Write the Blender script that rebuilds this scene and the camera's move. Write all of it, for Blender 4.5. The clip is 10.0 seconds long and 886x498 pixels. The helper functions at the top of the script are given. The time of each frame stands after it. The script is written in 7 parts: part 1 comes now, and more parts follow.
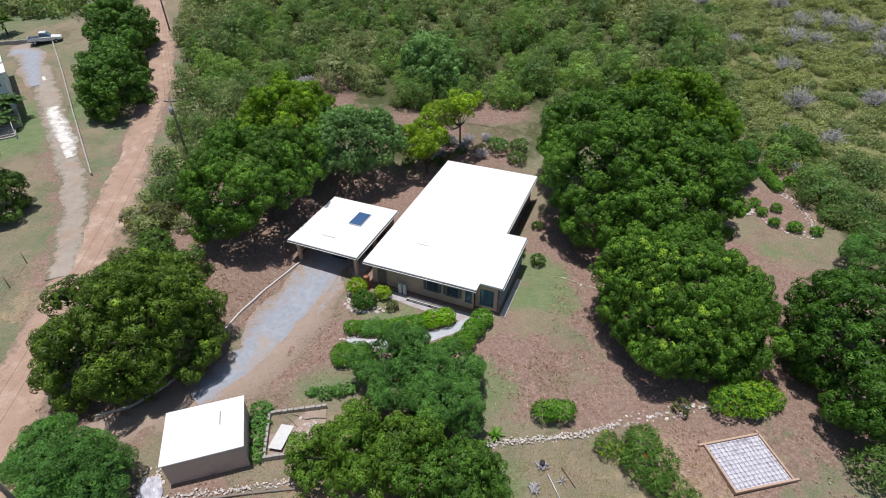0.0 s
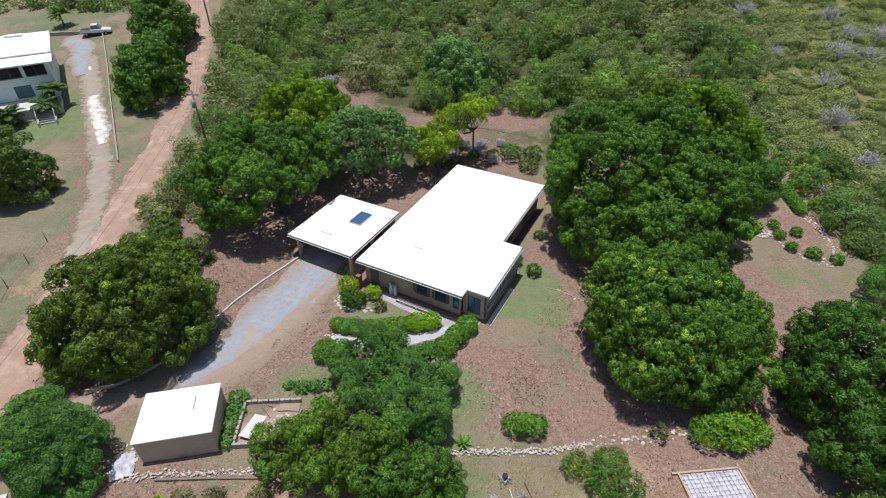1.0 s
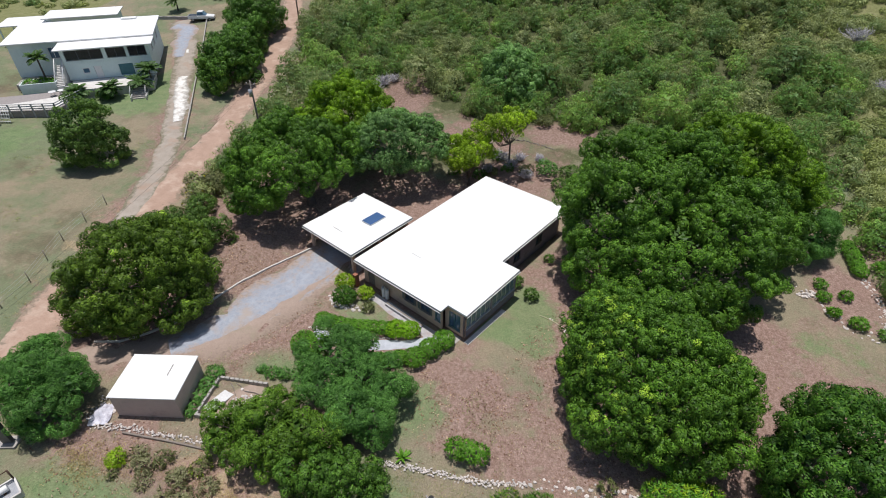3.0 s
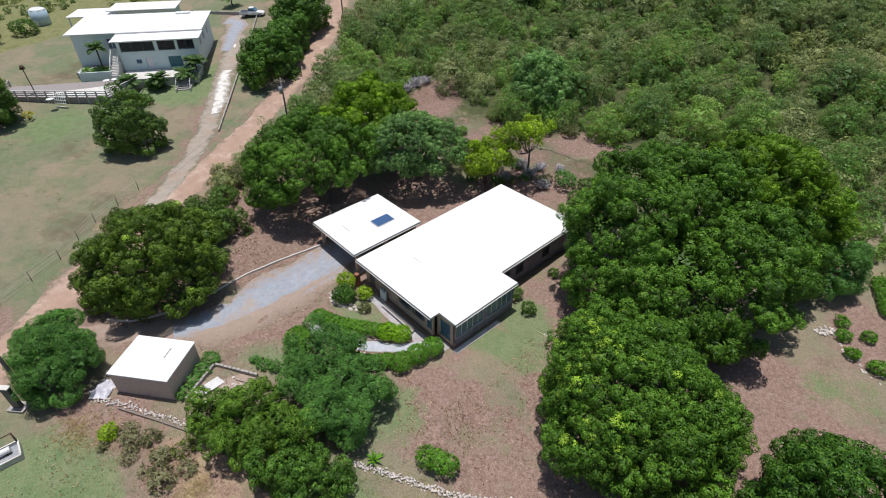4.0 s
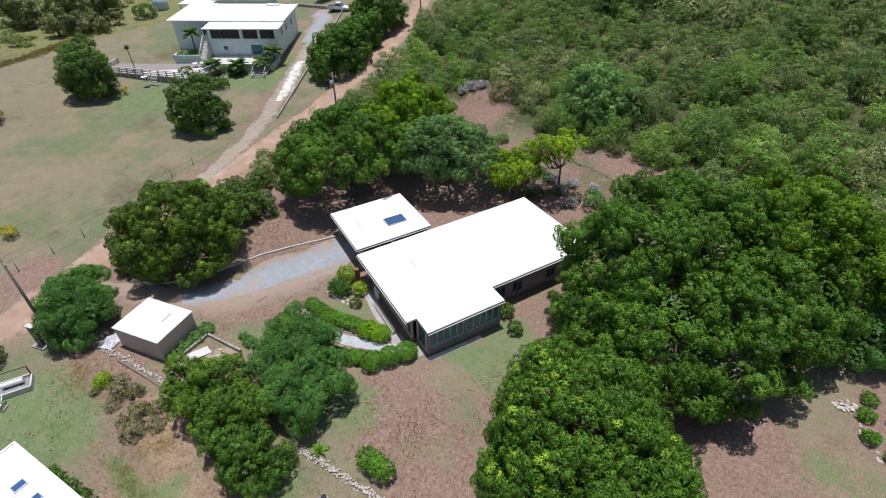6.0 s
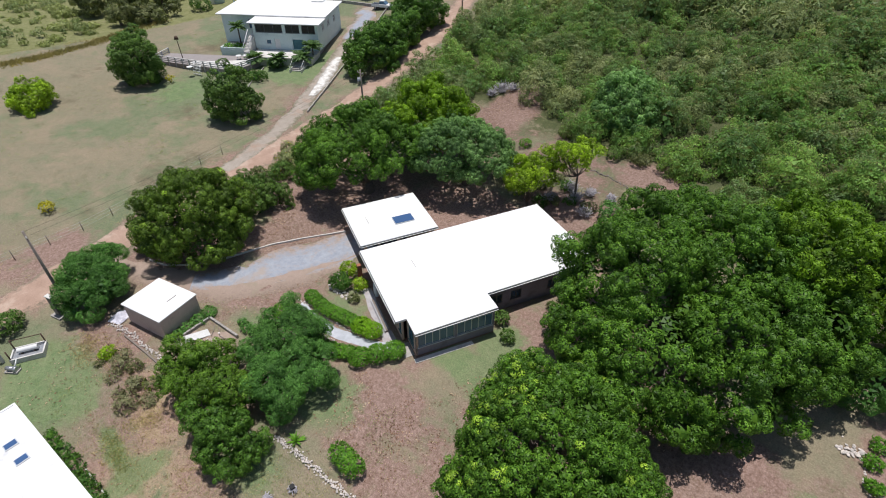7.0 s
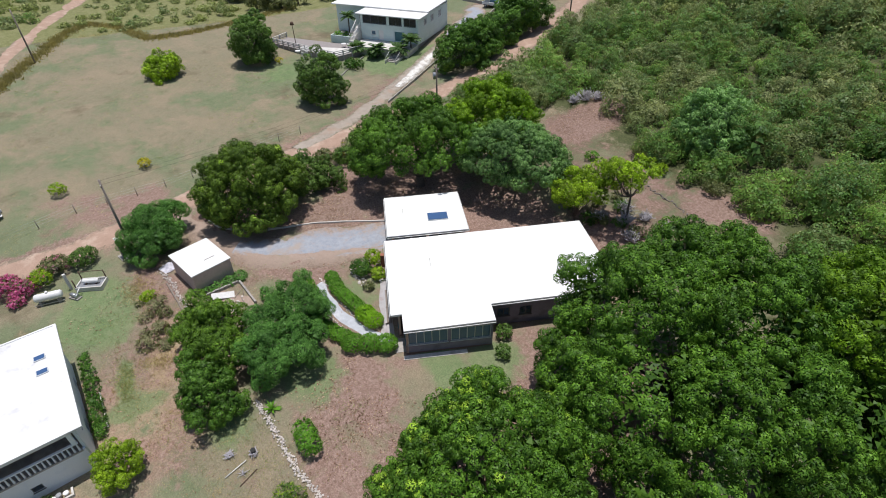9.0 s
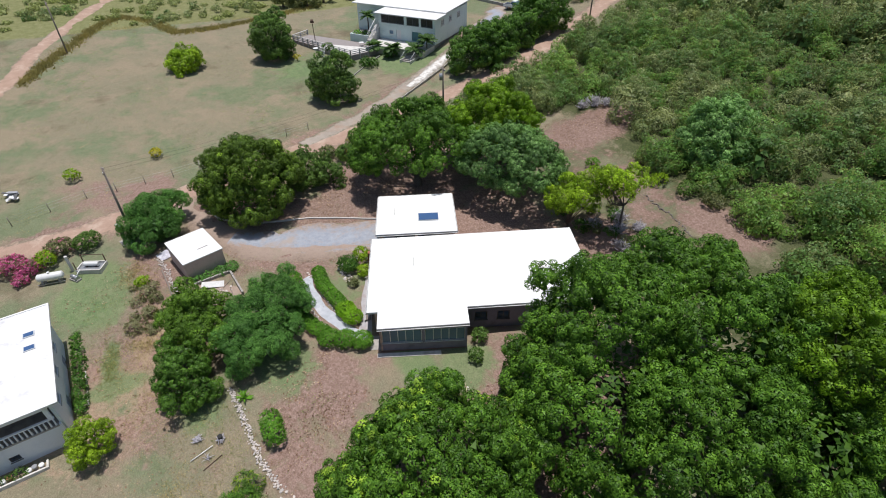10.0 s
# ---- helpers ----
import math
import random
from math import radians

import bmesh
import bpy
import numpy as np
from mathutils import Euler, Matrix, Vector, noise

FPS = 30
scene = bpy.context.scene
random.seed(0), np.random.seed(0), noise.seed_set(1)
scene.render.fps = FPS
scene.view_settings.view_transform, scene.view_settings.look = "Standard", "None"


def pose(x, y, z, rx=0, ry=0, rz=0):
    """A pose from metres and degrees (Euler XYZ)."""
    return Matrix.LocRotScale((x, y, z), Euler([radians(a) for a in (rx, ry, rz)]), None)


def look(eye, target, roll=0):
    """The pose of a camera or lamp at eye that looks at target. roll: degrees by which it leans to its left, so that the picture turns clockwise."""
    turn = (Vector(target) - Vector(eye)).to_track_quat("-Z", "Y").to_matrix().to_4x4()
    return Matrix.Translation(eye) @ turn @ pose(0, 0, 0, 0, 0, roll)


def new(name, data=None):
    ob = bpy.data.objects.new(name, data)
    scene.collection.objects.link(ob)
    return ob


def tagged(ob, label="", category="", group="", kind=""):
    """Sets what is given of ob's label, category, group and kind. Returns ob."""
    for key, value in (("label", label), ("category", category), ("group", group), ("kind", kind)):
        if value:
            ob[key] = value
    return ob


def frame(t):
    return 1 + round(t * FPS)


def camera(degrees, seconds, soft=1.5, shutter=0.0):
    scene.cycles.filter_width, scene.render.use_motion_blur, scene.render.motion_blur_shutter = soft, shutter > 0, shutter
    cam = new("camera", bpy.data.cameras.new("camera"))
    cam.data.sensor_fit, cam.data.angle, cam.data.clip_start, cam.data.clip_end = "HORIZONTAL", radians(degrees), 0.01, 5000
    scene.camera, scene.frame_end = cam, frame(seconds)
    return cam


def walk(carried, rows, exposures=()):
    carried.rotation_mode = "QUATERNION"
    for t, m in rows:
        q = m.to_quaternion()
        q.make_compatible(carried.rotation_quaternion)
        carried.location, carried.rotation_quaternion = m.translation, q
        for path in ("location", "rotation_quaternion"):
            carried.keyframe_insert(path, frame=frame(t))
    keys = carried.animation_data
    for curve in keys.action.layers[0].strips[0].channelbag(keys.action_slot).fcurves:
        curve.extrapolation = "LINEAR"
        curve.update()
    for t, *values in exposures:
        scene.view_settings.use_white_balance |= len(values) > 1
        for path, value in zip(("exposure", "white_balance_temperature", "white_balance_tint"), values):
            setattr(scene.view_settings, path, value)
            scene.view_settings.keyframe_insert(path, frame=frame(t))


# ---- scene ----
cam = camera(81.3, 10.0, soft=1.0)
PATH = [
    (0, (0.013, 0.05, 33.15), (0.014, 1.651, 31.951), -0.1),
    (0.5, (2.241, 0.096, 33.105), (2.165, 1.7, 31.913), 0.1),
    (1, (4.575, 0.444, 33.349), (4.418, 2.04, 32.155), 0.1),
    (1.5, (6.792, 0.991, 33.614), (6.54, 2.573, 32.416), 0.2),
    (2, (9.045, 1.639, 33.954), (8.704, 3.202, 32.753), 0.2),
    (2.5, (11.202, 2.323, 34.197), (10.782, 3.866, 32.995), 0.3),
    (4, (17.508, 5.321, 35.203), (16.835, 6.764, 33.993), 0.3),
    (4.5, (19.41, 6.406, 35.388), (18.655, 7.809, 34.179), 0.4),
    (5, (21.321, 7.632, 35.426), (20.488, 8.991, 34.219), 0.4),
    (5.5, (23.206, 9.074, 35.614), (22.302, 10.384, 34.403), 0.2),
    (7, (28.243, 13.858, 35.828), (27.139, 15.0, 34.612), 0.1),
    (7.5, (29.678, 15.675, 35.757), (28.495, 16.735, 34.541), -0.0),
    (8, (31.053, 17.722, 35.663), (29.796, 18.691, 34.446), -0.4),
    (8.5, (32.317, 19.791, 35.45), (30.989, 20.661, 34.234), -0.7),
    (9, (33.52, 21.78, 35.45), (32.146, 22.576, 34.234), -0.7),
    (9.5, (34.705, 23.812, 35.456), (33.303, 24.558, 34.24), -0.6),
    (10, (35.729, 25.69, 35.555), (34.301, 26.388, 34.341), -0.4),
]
walk(cam, [(t, look(eye, target, roll)) for t, eye, target, roll in PATH])

# ---- daylight: high midday sun, clear sky ----
SUN_TO = Vector((0.07, -0.07, -1.0)).normalized()       # the way the sunlight travels
world = bpy.data.worlds.new("sky")
scene.world = world
world.use_nodes = True
wn = world.node_tree.nodes
sky = wn.new("ShaderNodeTexSky")
sky.sky_type = "NISHITA"
sky.sun_disc = False
sky.sun_elevation = math.asin(-SUN_TO.z)
sky.sun_rotation = math.atan2(-SUN_TO.x, -SUN_TO.y)
wn["Background"].inputs["Strength"].default_value = 0.085
world.node_tree.links.new(sky.outputs[0], wn["Background"].inputs["Color"])
sun_data = bpy.data.lights.new("sun", "SUN")
sun_data.energy = 4.1
sun_data.angle = radians(0.53)
sun_data.color = (1.0, 0.965, 0.94)
sun = new("sun", sun_data)
sun.rotation_mode = "QUATERNION"
sun.rotation_quaternion = SUN_TO.to_track_quat("-Z", "Y")
sun.location = (0, 0, 120)
scene.view_settings.exposure = 0.0


# ---- materials ----
def nodes_of(name):
    m = bpy.data.materials.new(name)
    m.use_nodes = True
    nt = m.node_tree
    return m, nt, nt.nodes["Principled BSDF"]


def tex_noise(nt, scale, detail=4.0, rough=0.6, coords="Object"):
    tc = nt.nodes.new("ShaderNodeTexCoord")
    n = nt.nodes.new("ShaderNodeTexNoise")
    n.inputs["Scale"].default_value = scale
    n.inputs["Detail"].default_value = detail
    n.inputs["Roughness"].default_value = rough
    nt.links.new(tc.outputs[coords], n.inputs["Vector"])
    return n.outputs["Fac"]


def ramp(nt, fac, stops):
    r = nt.nodes.new("ShaderNodeValToRGB")
    el = r.color_ramp.elements
    while len(el) < len(stops):
        el.new(0.5)
    for e, (p, c) in zip(el, stops):
        e.position, e.color = p, (*c, 1)
    nt.links.new(fac, r.inputs[0])
    return r.outputs[0]


def blend(nt, fac, a, b, mode="MIX"):
    m = nt.nodes.new("ShaderNodeMix")
    m.data_type, m.blend_type = "RGBA", mode
    for sock, v in ((m.inputs[0], fac), (m.inputs[6], a), (m.inputs[7], b)):
        if isinstance(v, (int, float)):
            sock.default_value = v
        elif isinstance(v, tuple):
            sock.default_value = (*v, 1)
        else:
            nt.links.new(v, sock)
    return m.outputs[2]


def calc(nt, op, a, b=0.0, clamp=False):
    m = nt.nodes.new("ShaderNodeMath")
    m.operation, m.use_clamp = op, clamp
    for sock, v in zip(m.inputs, (a, b)):
        if isinstance(v, (int, float)):
            sock.default_value = v
        else:
            nt.links.new(v, sock)
    return m.outputs[0]


def relief(nt, bsdf, height, strength, distance):
    b = nt.nodes.new("ShaderNodeBump")
    b.inputs["Strength"].default_value = strength
    b.inputs["Distance"].default_value = distance
    nt.links.new(height, b.inputs["Height"])
    nt.links.new(b.outputs[0], bsdf.inputs["Normal"])


def surface(name, dark, light, scale=3.0, rough=0.8, metal=0.0, bump=0.25, grain=40.0, stain=None, stain_scale=0.6, vary=False):
    """Colour varied at two scales, with fine relief; stain: a third colour in broad patches."""
    m, nt, b = nodes_of(name)
    c = ramp(nt, tex_noise(nt, scale, 5), [(0.3, dark), (0.7, light)])
    fine = tex_noise(nt, grain, 3)
    c = blend(nt, 0.35, c, ramp(nt, fine, [(0.25, tuple(v * 0.6 for v in dark)), (0.75, tuple(min(1, v * 1.15) for v in light))]))
    if stain:
        c = blend(nt, ramp(nt, tex_noise(nt, stain_scale, 6, 0.7), [(0.52, (0, 0, 0)), (0.72, (1, 1, 1))]), c, stain)
    if vary:
        info = nt.nodes.new("ShaderNodeObjectInfo")
        c = blend(nt, 1.0, c, ramp(nt, info.outputs["Random"], [(0, (0.7, 0.7, 0.7)), (1, (1.15, 1.12, 1.08))]), "MULTIPLY")
    nt.links.new(c, b.inputs["Base Color"])
    b.inputs["Roughness"].default_value = rough
    b.inputs["Metallic"].default_value = metal
    if bump:
        relief(nt, b, fine, bump, 0.02)
    return m


def leaf_material(name, dark, mid, light, through_light=0.2, patch=0.45, rough=0.5):
    m, nt, b = nodes_of(name)
    geo = nt.nodes.new("ShaderNodeNewGeometry")
    c = ramp(nt, geo.outputs["Random Per Island"], [(0.0, dark), (0.5, mid), (1.0, light)])
    spots = ramp(nt, tex_noise(nt, patch, 3), [(0.3, (0.62, 0.66, 0.6)), (0.7, (1.22, 1.18, 1.1))])
    c = blend(nt, 1.0, c, spots, "MULTIPLY")
    # tone scales the colour: random variation, and painted shade on inner leaves
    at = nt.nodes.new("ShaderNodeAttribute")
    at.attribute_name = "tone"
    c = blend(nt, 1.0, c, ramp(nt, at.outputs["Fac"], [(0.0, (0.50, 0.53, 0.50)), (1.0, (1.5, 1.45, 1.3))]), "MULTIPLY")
    nt.links.new(c, b.inputs["Base Color"])
    b.inputs["Roughness"].default_value = rough
    b.inputs["Specular IOR Level"].default_value = 0.22
    tr = nt.nodes.new("ShaderNodeBsdfTranslucent")
    nt.links.new(blend(nt, 1.0, c, (1.3, 1.35, 0.6), "MULTIPLY"), tr.inputs["Color"])
    mix = nt.nodes.new("ShaderNodeMixShader")
    mix.inputs[0].default_value = through_light
    nt.links.new(b.outputs[0], mix.inputs[1])
    nt.links.new(tr.outputs[0], mix.inputs[2])
    nt.links.new(mix.outputs[0], nt.nodes["Material Output"].inputs["Surface"])
    return m


def glass_material(name, tint, rough=0.08):
    m, nt, b = nodes_of(name)
    b.inputs["Base Color"].default_value = (*tint, 1)
    b.inputs["Roughness"].default_value = rough
    b.inputs["Transmission Weight"].default_value = 0.45
    b.inputs["IOR"].default_value = 1.45
    return m


LEAF_MANGO = leaf_material("mango leaves", (0.047, 0.124, 0.015), (0.084, 0.195, 0.022), (0.148, 0.296, 0.036), 0.13)
LEAF_WARM = leaf_material("warm green mango leaves", (0.062, 0.122, 0.015), (0.098, 0.176, 0.021), (0.150, 0.245, 0.032), 0.13)
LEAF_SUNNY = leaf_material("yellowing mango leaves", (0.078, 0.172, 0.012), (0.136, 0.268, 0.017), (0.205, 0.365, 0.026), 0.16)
LEAF_MANGO_YELLOW = leaf_material("sunny mango leaves", (0.095, 0.200, 0.010), (0.170, 0.320, 0.015), (0.250, 0.420, 0.024))
LEAF_GREY = leaf_material("grey-green leaves", (0.095, 0.205, 0.064), (0.152, 0.295, 0.096), (0.230, 0.390, 0.148))
LEAF_BRIGHT = leaf_material("bright hedge leaves", (0.150, 0.330, 0.012), (0.220, 0.450, 0.018), (0.300, 0.560, 0.030))
LEAF_FRESH = leaf_material("fresh green broad leaves", (0.068, 0.150, 0.018), (0.112, 0.225, 0.026), (0.172, 0.310, 0.040), 0.16)
LEAF_MID = leaf_material("mid-green leaves", (0.050, 0.128, 0.019), (0.082, 0.188, 0.027), (0.130, 0.262, 0.040), 0.13)
LEAF_PALE = leaf_material("pale grey-green leaves", (0.115, 0.240, 0.078), (0.185, 0.350, 0.118), (0.270, 0.460, 0.178))
LEAF_YOUNG = leaf_material("young leaves", (0.20, 0.36, 0.03), (0.28, 0.46, 0.05), (0.38, 0.56, 0.08))
LEAF_FEATHER = leaf_material("feathery leaves", (0.068, 0.182, 0.044), (0.110, 0.265, 0.062), (0.165, 0.355, 0.088))
LEAF_DARK = leaf_material("dark leaves", (0.030, 0.095, 0.014), (0.062, 0.160, 0.022), (0.112, 0.235, 0.034))
LEAF_STRAW = leaf_material("dry grey-green leaves", (0.170, 0.180, 0.100), (0.270, 0.275, 0.165), (0.370, 0.360, 0.235), patch=0.3)
LEAF_OLIVE = leaf_material("dry olive leaves", (0.095, 0.120, 0.050), (0.160, 0.185, 0.080), (0.240, 0.260, 0.125), patch=0.3)
LEAF_SCRUB = leaf_material("thicket leaves", (0.062, 0.132, 0.028), (0.108, 0.205, 0.045), (0.172, 0.290, 0.070), patch=0.3)
LEAF_PALM = leaf_material("palm fronds", (0.050, 0.115, 0.035), (0.085, 0.170, 0.052), (0.140, 0.240, 0.080))
LEAF_LIME = leaf_material("lime leaves", (0.175, 0.300, 0.014), (0.260, 0.420, 0.022), (0.345, 0.510, 0.036))
LEAF_HEDGE = leaf_material("hedge leaves", (0.068, 0.190, 0.018), (0.112, 0.285, 0.027), (0.170, 0.370, 0.042))
LEAF_PINK = leaf_material("pink bracts", (0.42, 0.06, 0.22), (0.60, 0.12, 0.36), (0.72, 0.24, 0.48))
LEAF_RED = leaf_material("red blossom", (0.45, 0.02, 0.02), (0.6, 0.03, 0.03), (0.7, 0.06, 0.04))
LEAF_YELLOW = leaf_material("yellow leaves", (0.35, 0.33, 0.02), (0.5, 0.45, 0.03), (0.6, 0.55, 0.06))
LEAF_FALLEN = leaf_material("fallen leaves", (0.12, 0.06, 0.045), (0.30, 0.18, 0.14), (0.52, 0.41, 0.33), 0.05, 0.6, 0.8)
TWIG_GREY = surface("dead grey twigs", (0.36, 0.34, 0.37), (0.58, 0.55, 0.59), 4, 0.9)
GRASS_DRY = leaf_material("dry grass blades", (0.34, 0.27, 0.15), (0.46, 0.37, 0.21), (0.56, 0.48, 0.28), 0.2, 0.3)
GRASS_EDGE = leaf_material("uncut grass blades", (0.27, 0.23, 0.12), (0.36, 0.31, 0.16), (0.45, 0.40, 0.22), 0.3, 0.3)
GRASS_GREEN = leaf_material("green grass blades", (0.17, 0.22, 0.085), (0.25, 0.30, 0.13), (0.34, 0.37, 0.19), 0.3, 0.3)
BARK = surface("bark", (0.07, 0.055, 0.045), (0.17, 0.14, 0.115), 5, 0.95, bump=0.8, grain=18)

ROOF_WHITE = surface("white roof coating", (0.78, 0.78, 0.77), (0.86, 0.86, 0.85), 0.8, 0.55, bump=0.05, stain=(0.70, 0.70, 0.69), stain_scale=0.35)
ROOF_STAINED = surface("stained white roof coating", (0.74, 0.74, 0.75), (0.84, 0.84, 0.84), 0.8, 0.6, bump=0.05, stain=(0.50, 0.49, 0.50), stain_scale=0.45)
FASCIA = surface("white fascia", (0.74, 0.74, 0.74), (0.84, 0.84, 0.84), 2, 0.6)
GUTTER = surface("dark gutter", (0.08, 0.08, 0.08), (0.15, 0.15, 0.15), 2, 0.5)
WALL_TAN = surface("tan painted render", (0.56, 0.405, 0.315), (0.66, 0.490, 0.390), 1.5, 0.85, stain=(0.45, 0.32, 0.245))
# the tan render darkened and blued to stand for the shaded east side
WALL_TAN_SHADED = surface("tan render darkened for shade", (0.185, 0.165, 0.215), (0.250, 0.225, 0.285), 1.5, 0.85, stain=(0.14, 0.12, 0.155))
WALL_SHED = surface("weathered pinkish render", (0.517, 0.397, 0.351), (0.644, 0.506, 0.454), 1.2, 0.9, stain=(0.35, 0.27, 0.24))
WALL_WHITE = surface("white painted render", (0.82, 0.86, 0.91), (0.88, 0.91, 0.95), 1.2, 0.8, stain=(0.68, 0.72, 0.79))
WALL_MINT = surface("pale mint render", (0.64, 0.76, 0.75), (0.74, 0.84, 0.82), 1.2, 0.8, stain=(0.54, 0.66, 0.65))
CONCRETE = surface("weathered concrete", (0.30, 0.28, 0.26), (0.46, 0.43, 0.40), 2.5, 0.9, bump=0.4, stain=(0.20, 0.18, 0.16))
CONCRETE_PALE = surface("pale concrete", (0.55, 0.53, 0.50), (0.72, 0.70, 0.66), 2.5, 0.9, stain=(0.42, 0.38, 0.34))
STONE_PALE = surface("pale limestone", (0.46, 0.41, 0.39), (0.76, 0.71, 0.68), 3, 0.95, bump=0.6, grain=12, vary=True)
SHEET_STAINED = surface("stained plastic sheet", (0.46, 0.45, 0.53), (0.74, 0.73, 0.80), 2.5, 0.5, bump=0.2, stain=(0.24, 0.22, 0.28), stain_scale=1.6)
STONE_DARK = surface("dark weathered stone", (0.12, 0.10, 0.09), (0.24, 0.21, 0.19), 3, 0.95, bump=0.6, grain=12, vary=True)
HOSE_YELLOW = surface("faded yellow hose", (0.50, 0.46, 0.26), (0.62, 0.58, 0.38), 4, 0.5)
TIMBER = surface("raw timber", (0.42, 0.28, 0.20), (0.58, 0.42, 0.32), 6, 0.8)
TIMBER_GREY = surface("weathered timber", (0.16, 0.13, 0.11), (0.28, 0.24, 0.21), 6, 0.9)
TIMBER_WHITE = surface("white painted timber", (0.55, 0.54, 0.53), (0.72, 0.71, 0.70), 5, 0.7)
IRON = surface("rusty iron", (0.07, 0.045, 0.035), (0.16, 0.10, 0.07), 8, 0.8, 0.4)
STEEL_GREY = surface("galvanised steel", (0.35, 0.36, 0.38), (0.50, 0.51, 0.53), 4, 0.45, 0.7)
PAINT_WHITE = surface("white enamel", (0.72, 0.72, 0.71), (0.82, 0.82, 0.81), 2, 0.35, bump=0.03)
PAINT_TEAL = surface("teal paint", (0.03, 0.13, 0.16), (0.05, 0.18, 0.21), 3, 0.5)
PAINT_NAVY = surface("navy car paint", (0.012, 0.018, 0.035), (0.02, 0.028, 0.05), 3, 0.2, bump=0)
FRAME_DARK = surface("dark bronze window frame", (0.09, 0.10, 0.115), (0.14, 0.155, 0.175), 3, 0.5)
BOARD_BROWN = surface("worn brown-grey boards", (0.23, 0.205, 0.20), (0.35, 0.315, 0.30), 4, 0.85)
BOARD_GREY = surface("sun-bleached boards", (0.34, 0.33, 0.34), (0.50, 0.49, 0.50), 5, 0.85)
RUBBER = surface("black rubber", (0.015, 0.015, 0.015), (0.03, 0.03, 0.03), 8, 0.8)
# interior walls coloured near-black to stand for the shade inside
DARK_VOID = surface("interior darkened for shade", (0.05, 0.045, 0.04), (0.09, 0.08, 0.07), 2, 0.9)
FLOOR_TILE = surface("clay tile floor", (0.20, 0.11, 0.08), (0.28, 0.16, 0.12), 3, 0.7)
# blue base colour stands in for the sky reflected in the panes
GLASS = glass_material("sky-blue window glass", (0.15, 0.27, 0.40))
# near-black base stands in for the shaded interior behind the gallery openings
GLASS_DARK = glass_material("gallery glass darkened for shade", (0.035, 0.040, 0.060), 0.12)
GLASS_BLUE = glass_material("collector glass", (0.10, 0.20, 0.42), 0.12)
COLLECTOR = surface("blue collector plate", (0.02, 0.05, 0.14), (0.035, 0.08, 0.20), 4, 0.3, 0.3)
ALUMINIUM = surface("grey aluminium frame", (0.48, 0.51, 0.54), (0.60, 0.63, 0.66), 3, 0.45, 0.2)
TANK_BLUE = surface("pale blue plastic", (0.42, 0.55, 0.66), (0.52, 0.65, 0.75), 2, 0.5)
CLAY_RED = surface("red clay brick", (0.28, 0.10, 0.06), (0.38, 0.16, 0.10), 6, 0.9)


# ---- the lie of the land ----
HILL = (0.712, -1.747, 4.265, 1.308, 2.182, 3.523, 0.435, -0.823, 1.060, 1.827)


def hold_in(a, lo, hi):
    m, h = (lo + hi) / 2, (hi - lo) / 2
    q = (a - m) / h
    return m + h * q / (1 + np.abs(q) ** 6) ** (1 / 6)


def ground_z(x, y):
    """Height of the ground: a valley floor at the house, rising to the hill behind and to the lawn beside the road."""
    x, y = np.asarray(x, float), np.asarray(y, float)
    u, v = (hold_in(x, -125, 85) + 10) / 60, (hold_in(y, -45, 135) - 45) / 60
    terms = (1 + 0 * u, u, v, u * u, u * v, v * v, u ** 3, u * u * v, u * v * v, v ** 3)
    z = sum(k * t for k, t in zip(HILL, terms))
    # level pad under the house and carport
    back, side = (x - 0.5) * 0.386 + (y - 46) * 0.923, (x - 0.5) * 0.923 - (y - 46) * 0.386
    d = np.maximum(np.where(back > 0, back / 12.2, -back / 14), np.where(side > 0, side / np.where(back > 2, 10.5, 13 - 1.25 * np.clip(back, 0, 2)), -side / 13))
    pad = 1 - np.clip((d - 0.8) / 0.5, 0, 1) ** 2
    pad = pad * (1 - 0.8 * np.clip((side - 6.7) / 0.8, 0, 1) * np.clip((back + 0.2) / 3, 0, 1))
    return z * (1 - pad * 0.85) + 0.03 * pad


def gz(x, y):
    return float(ground_z(x, y))


def mesh_np(name, verts, quads=None, tris=None):
    """A mesh from arrays of corners and faces."""
    me = bpy.data.meshes.new(name)
    verts = np.asarray(verts, np.float32)
    me.vertices.add(len(verts))
    me.vertices.foreach_set("co", verts.ravel())
    faces = np.asarray(quads if quads is not None else tris, np.int32)
    n = faces.shape[1]
    me.loops.add(faces.size)
    me.loops.foreach_set("vertex_index", faces.ravel())
    me.polygons.add(len(faces))
    me.polygons.foreach_set("loop_start", np.arange(len(faces), dtype=np.int32) * n)
    me.update(calc_edges=True)
    me.validate()
    return me


def smooth(me):
    me.polygons.foreach_set("use_smooth", np.ones(len(me.polygons), bool))
    return me


def near_line(x, y, line):
    """Distance of places to a line of points."""
    best = np.full(np.shape(x), 1e9)
    for (ax, ay), (bx, by) in zip(line[:-1], line[1:]):
        t = np.clip(((x - ax) * (bx - ax) + (y - ay) * (by - ay)) / ((bx - ax) ** 2 + (by - ay) ** 2), 0, 1)
        best = np.minimum(best, np.hypot(x - ax - t * (bx - ax), y - ay - t * (by - ay)))
    return best


ROAD = [(-64, 125), (-54.3, 104.5), (-47.5, 88.7), (-42.3, 70), (-38.3, 55), (-35.8, 41), (-33.5, 29), (-31.0, 20), (-28.8, 12.4), (-27.6, 4), (-27.0, -8), (-27, -25)]
FAR_ROAD = [(-62, -14), (-77, -4.4), (-93, -0.5), (-111, 5.6), (-135, 14), (-170, 26)]
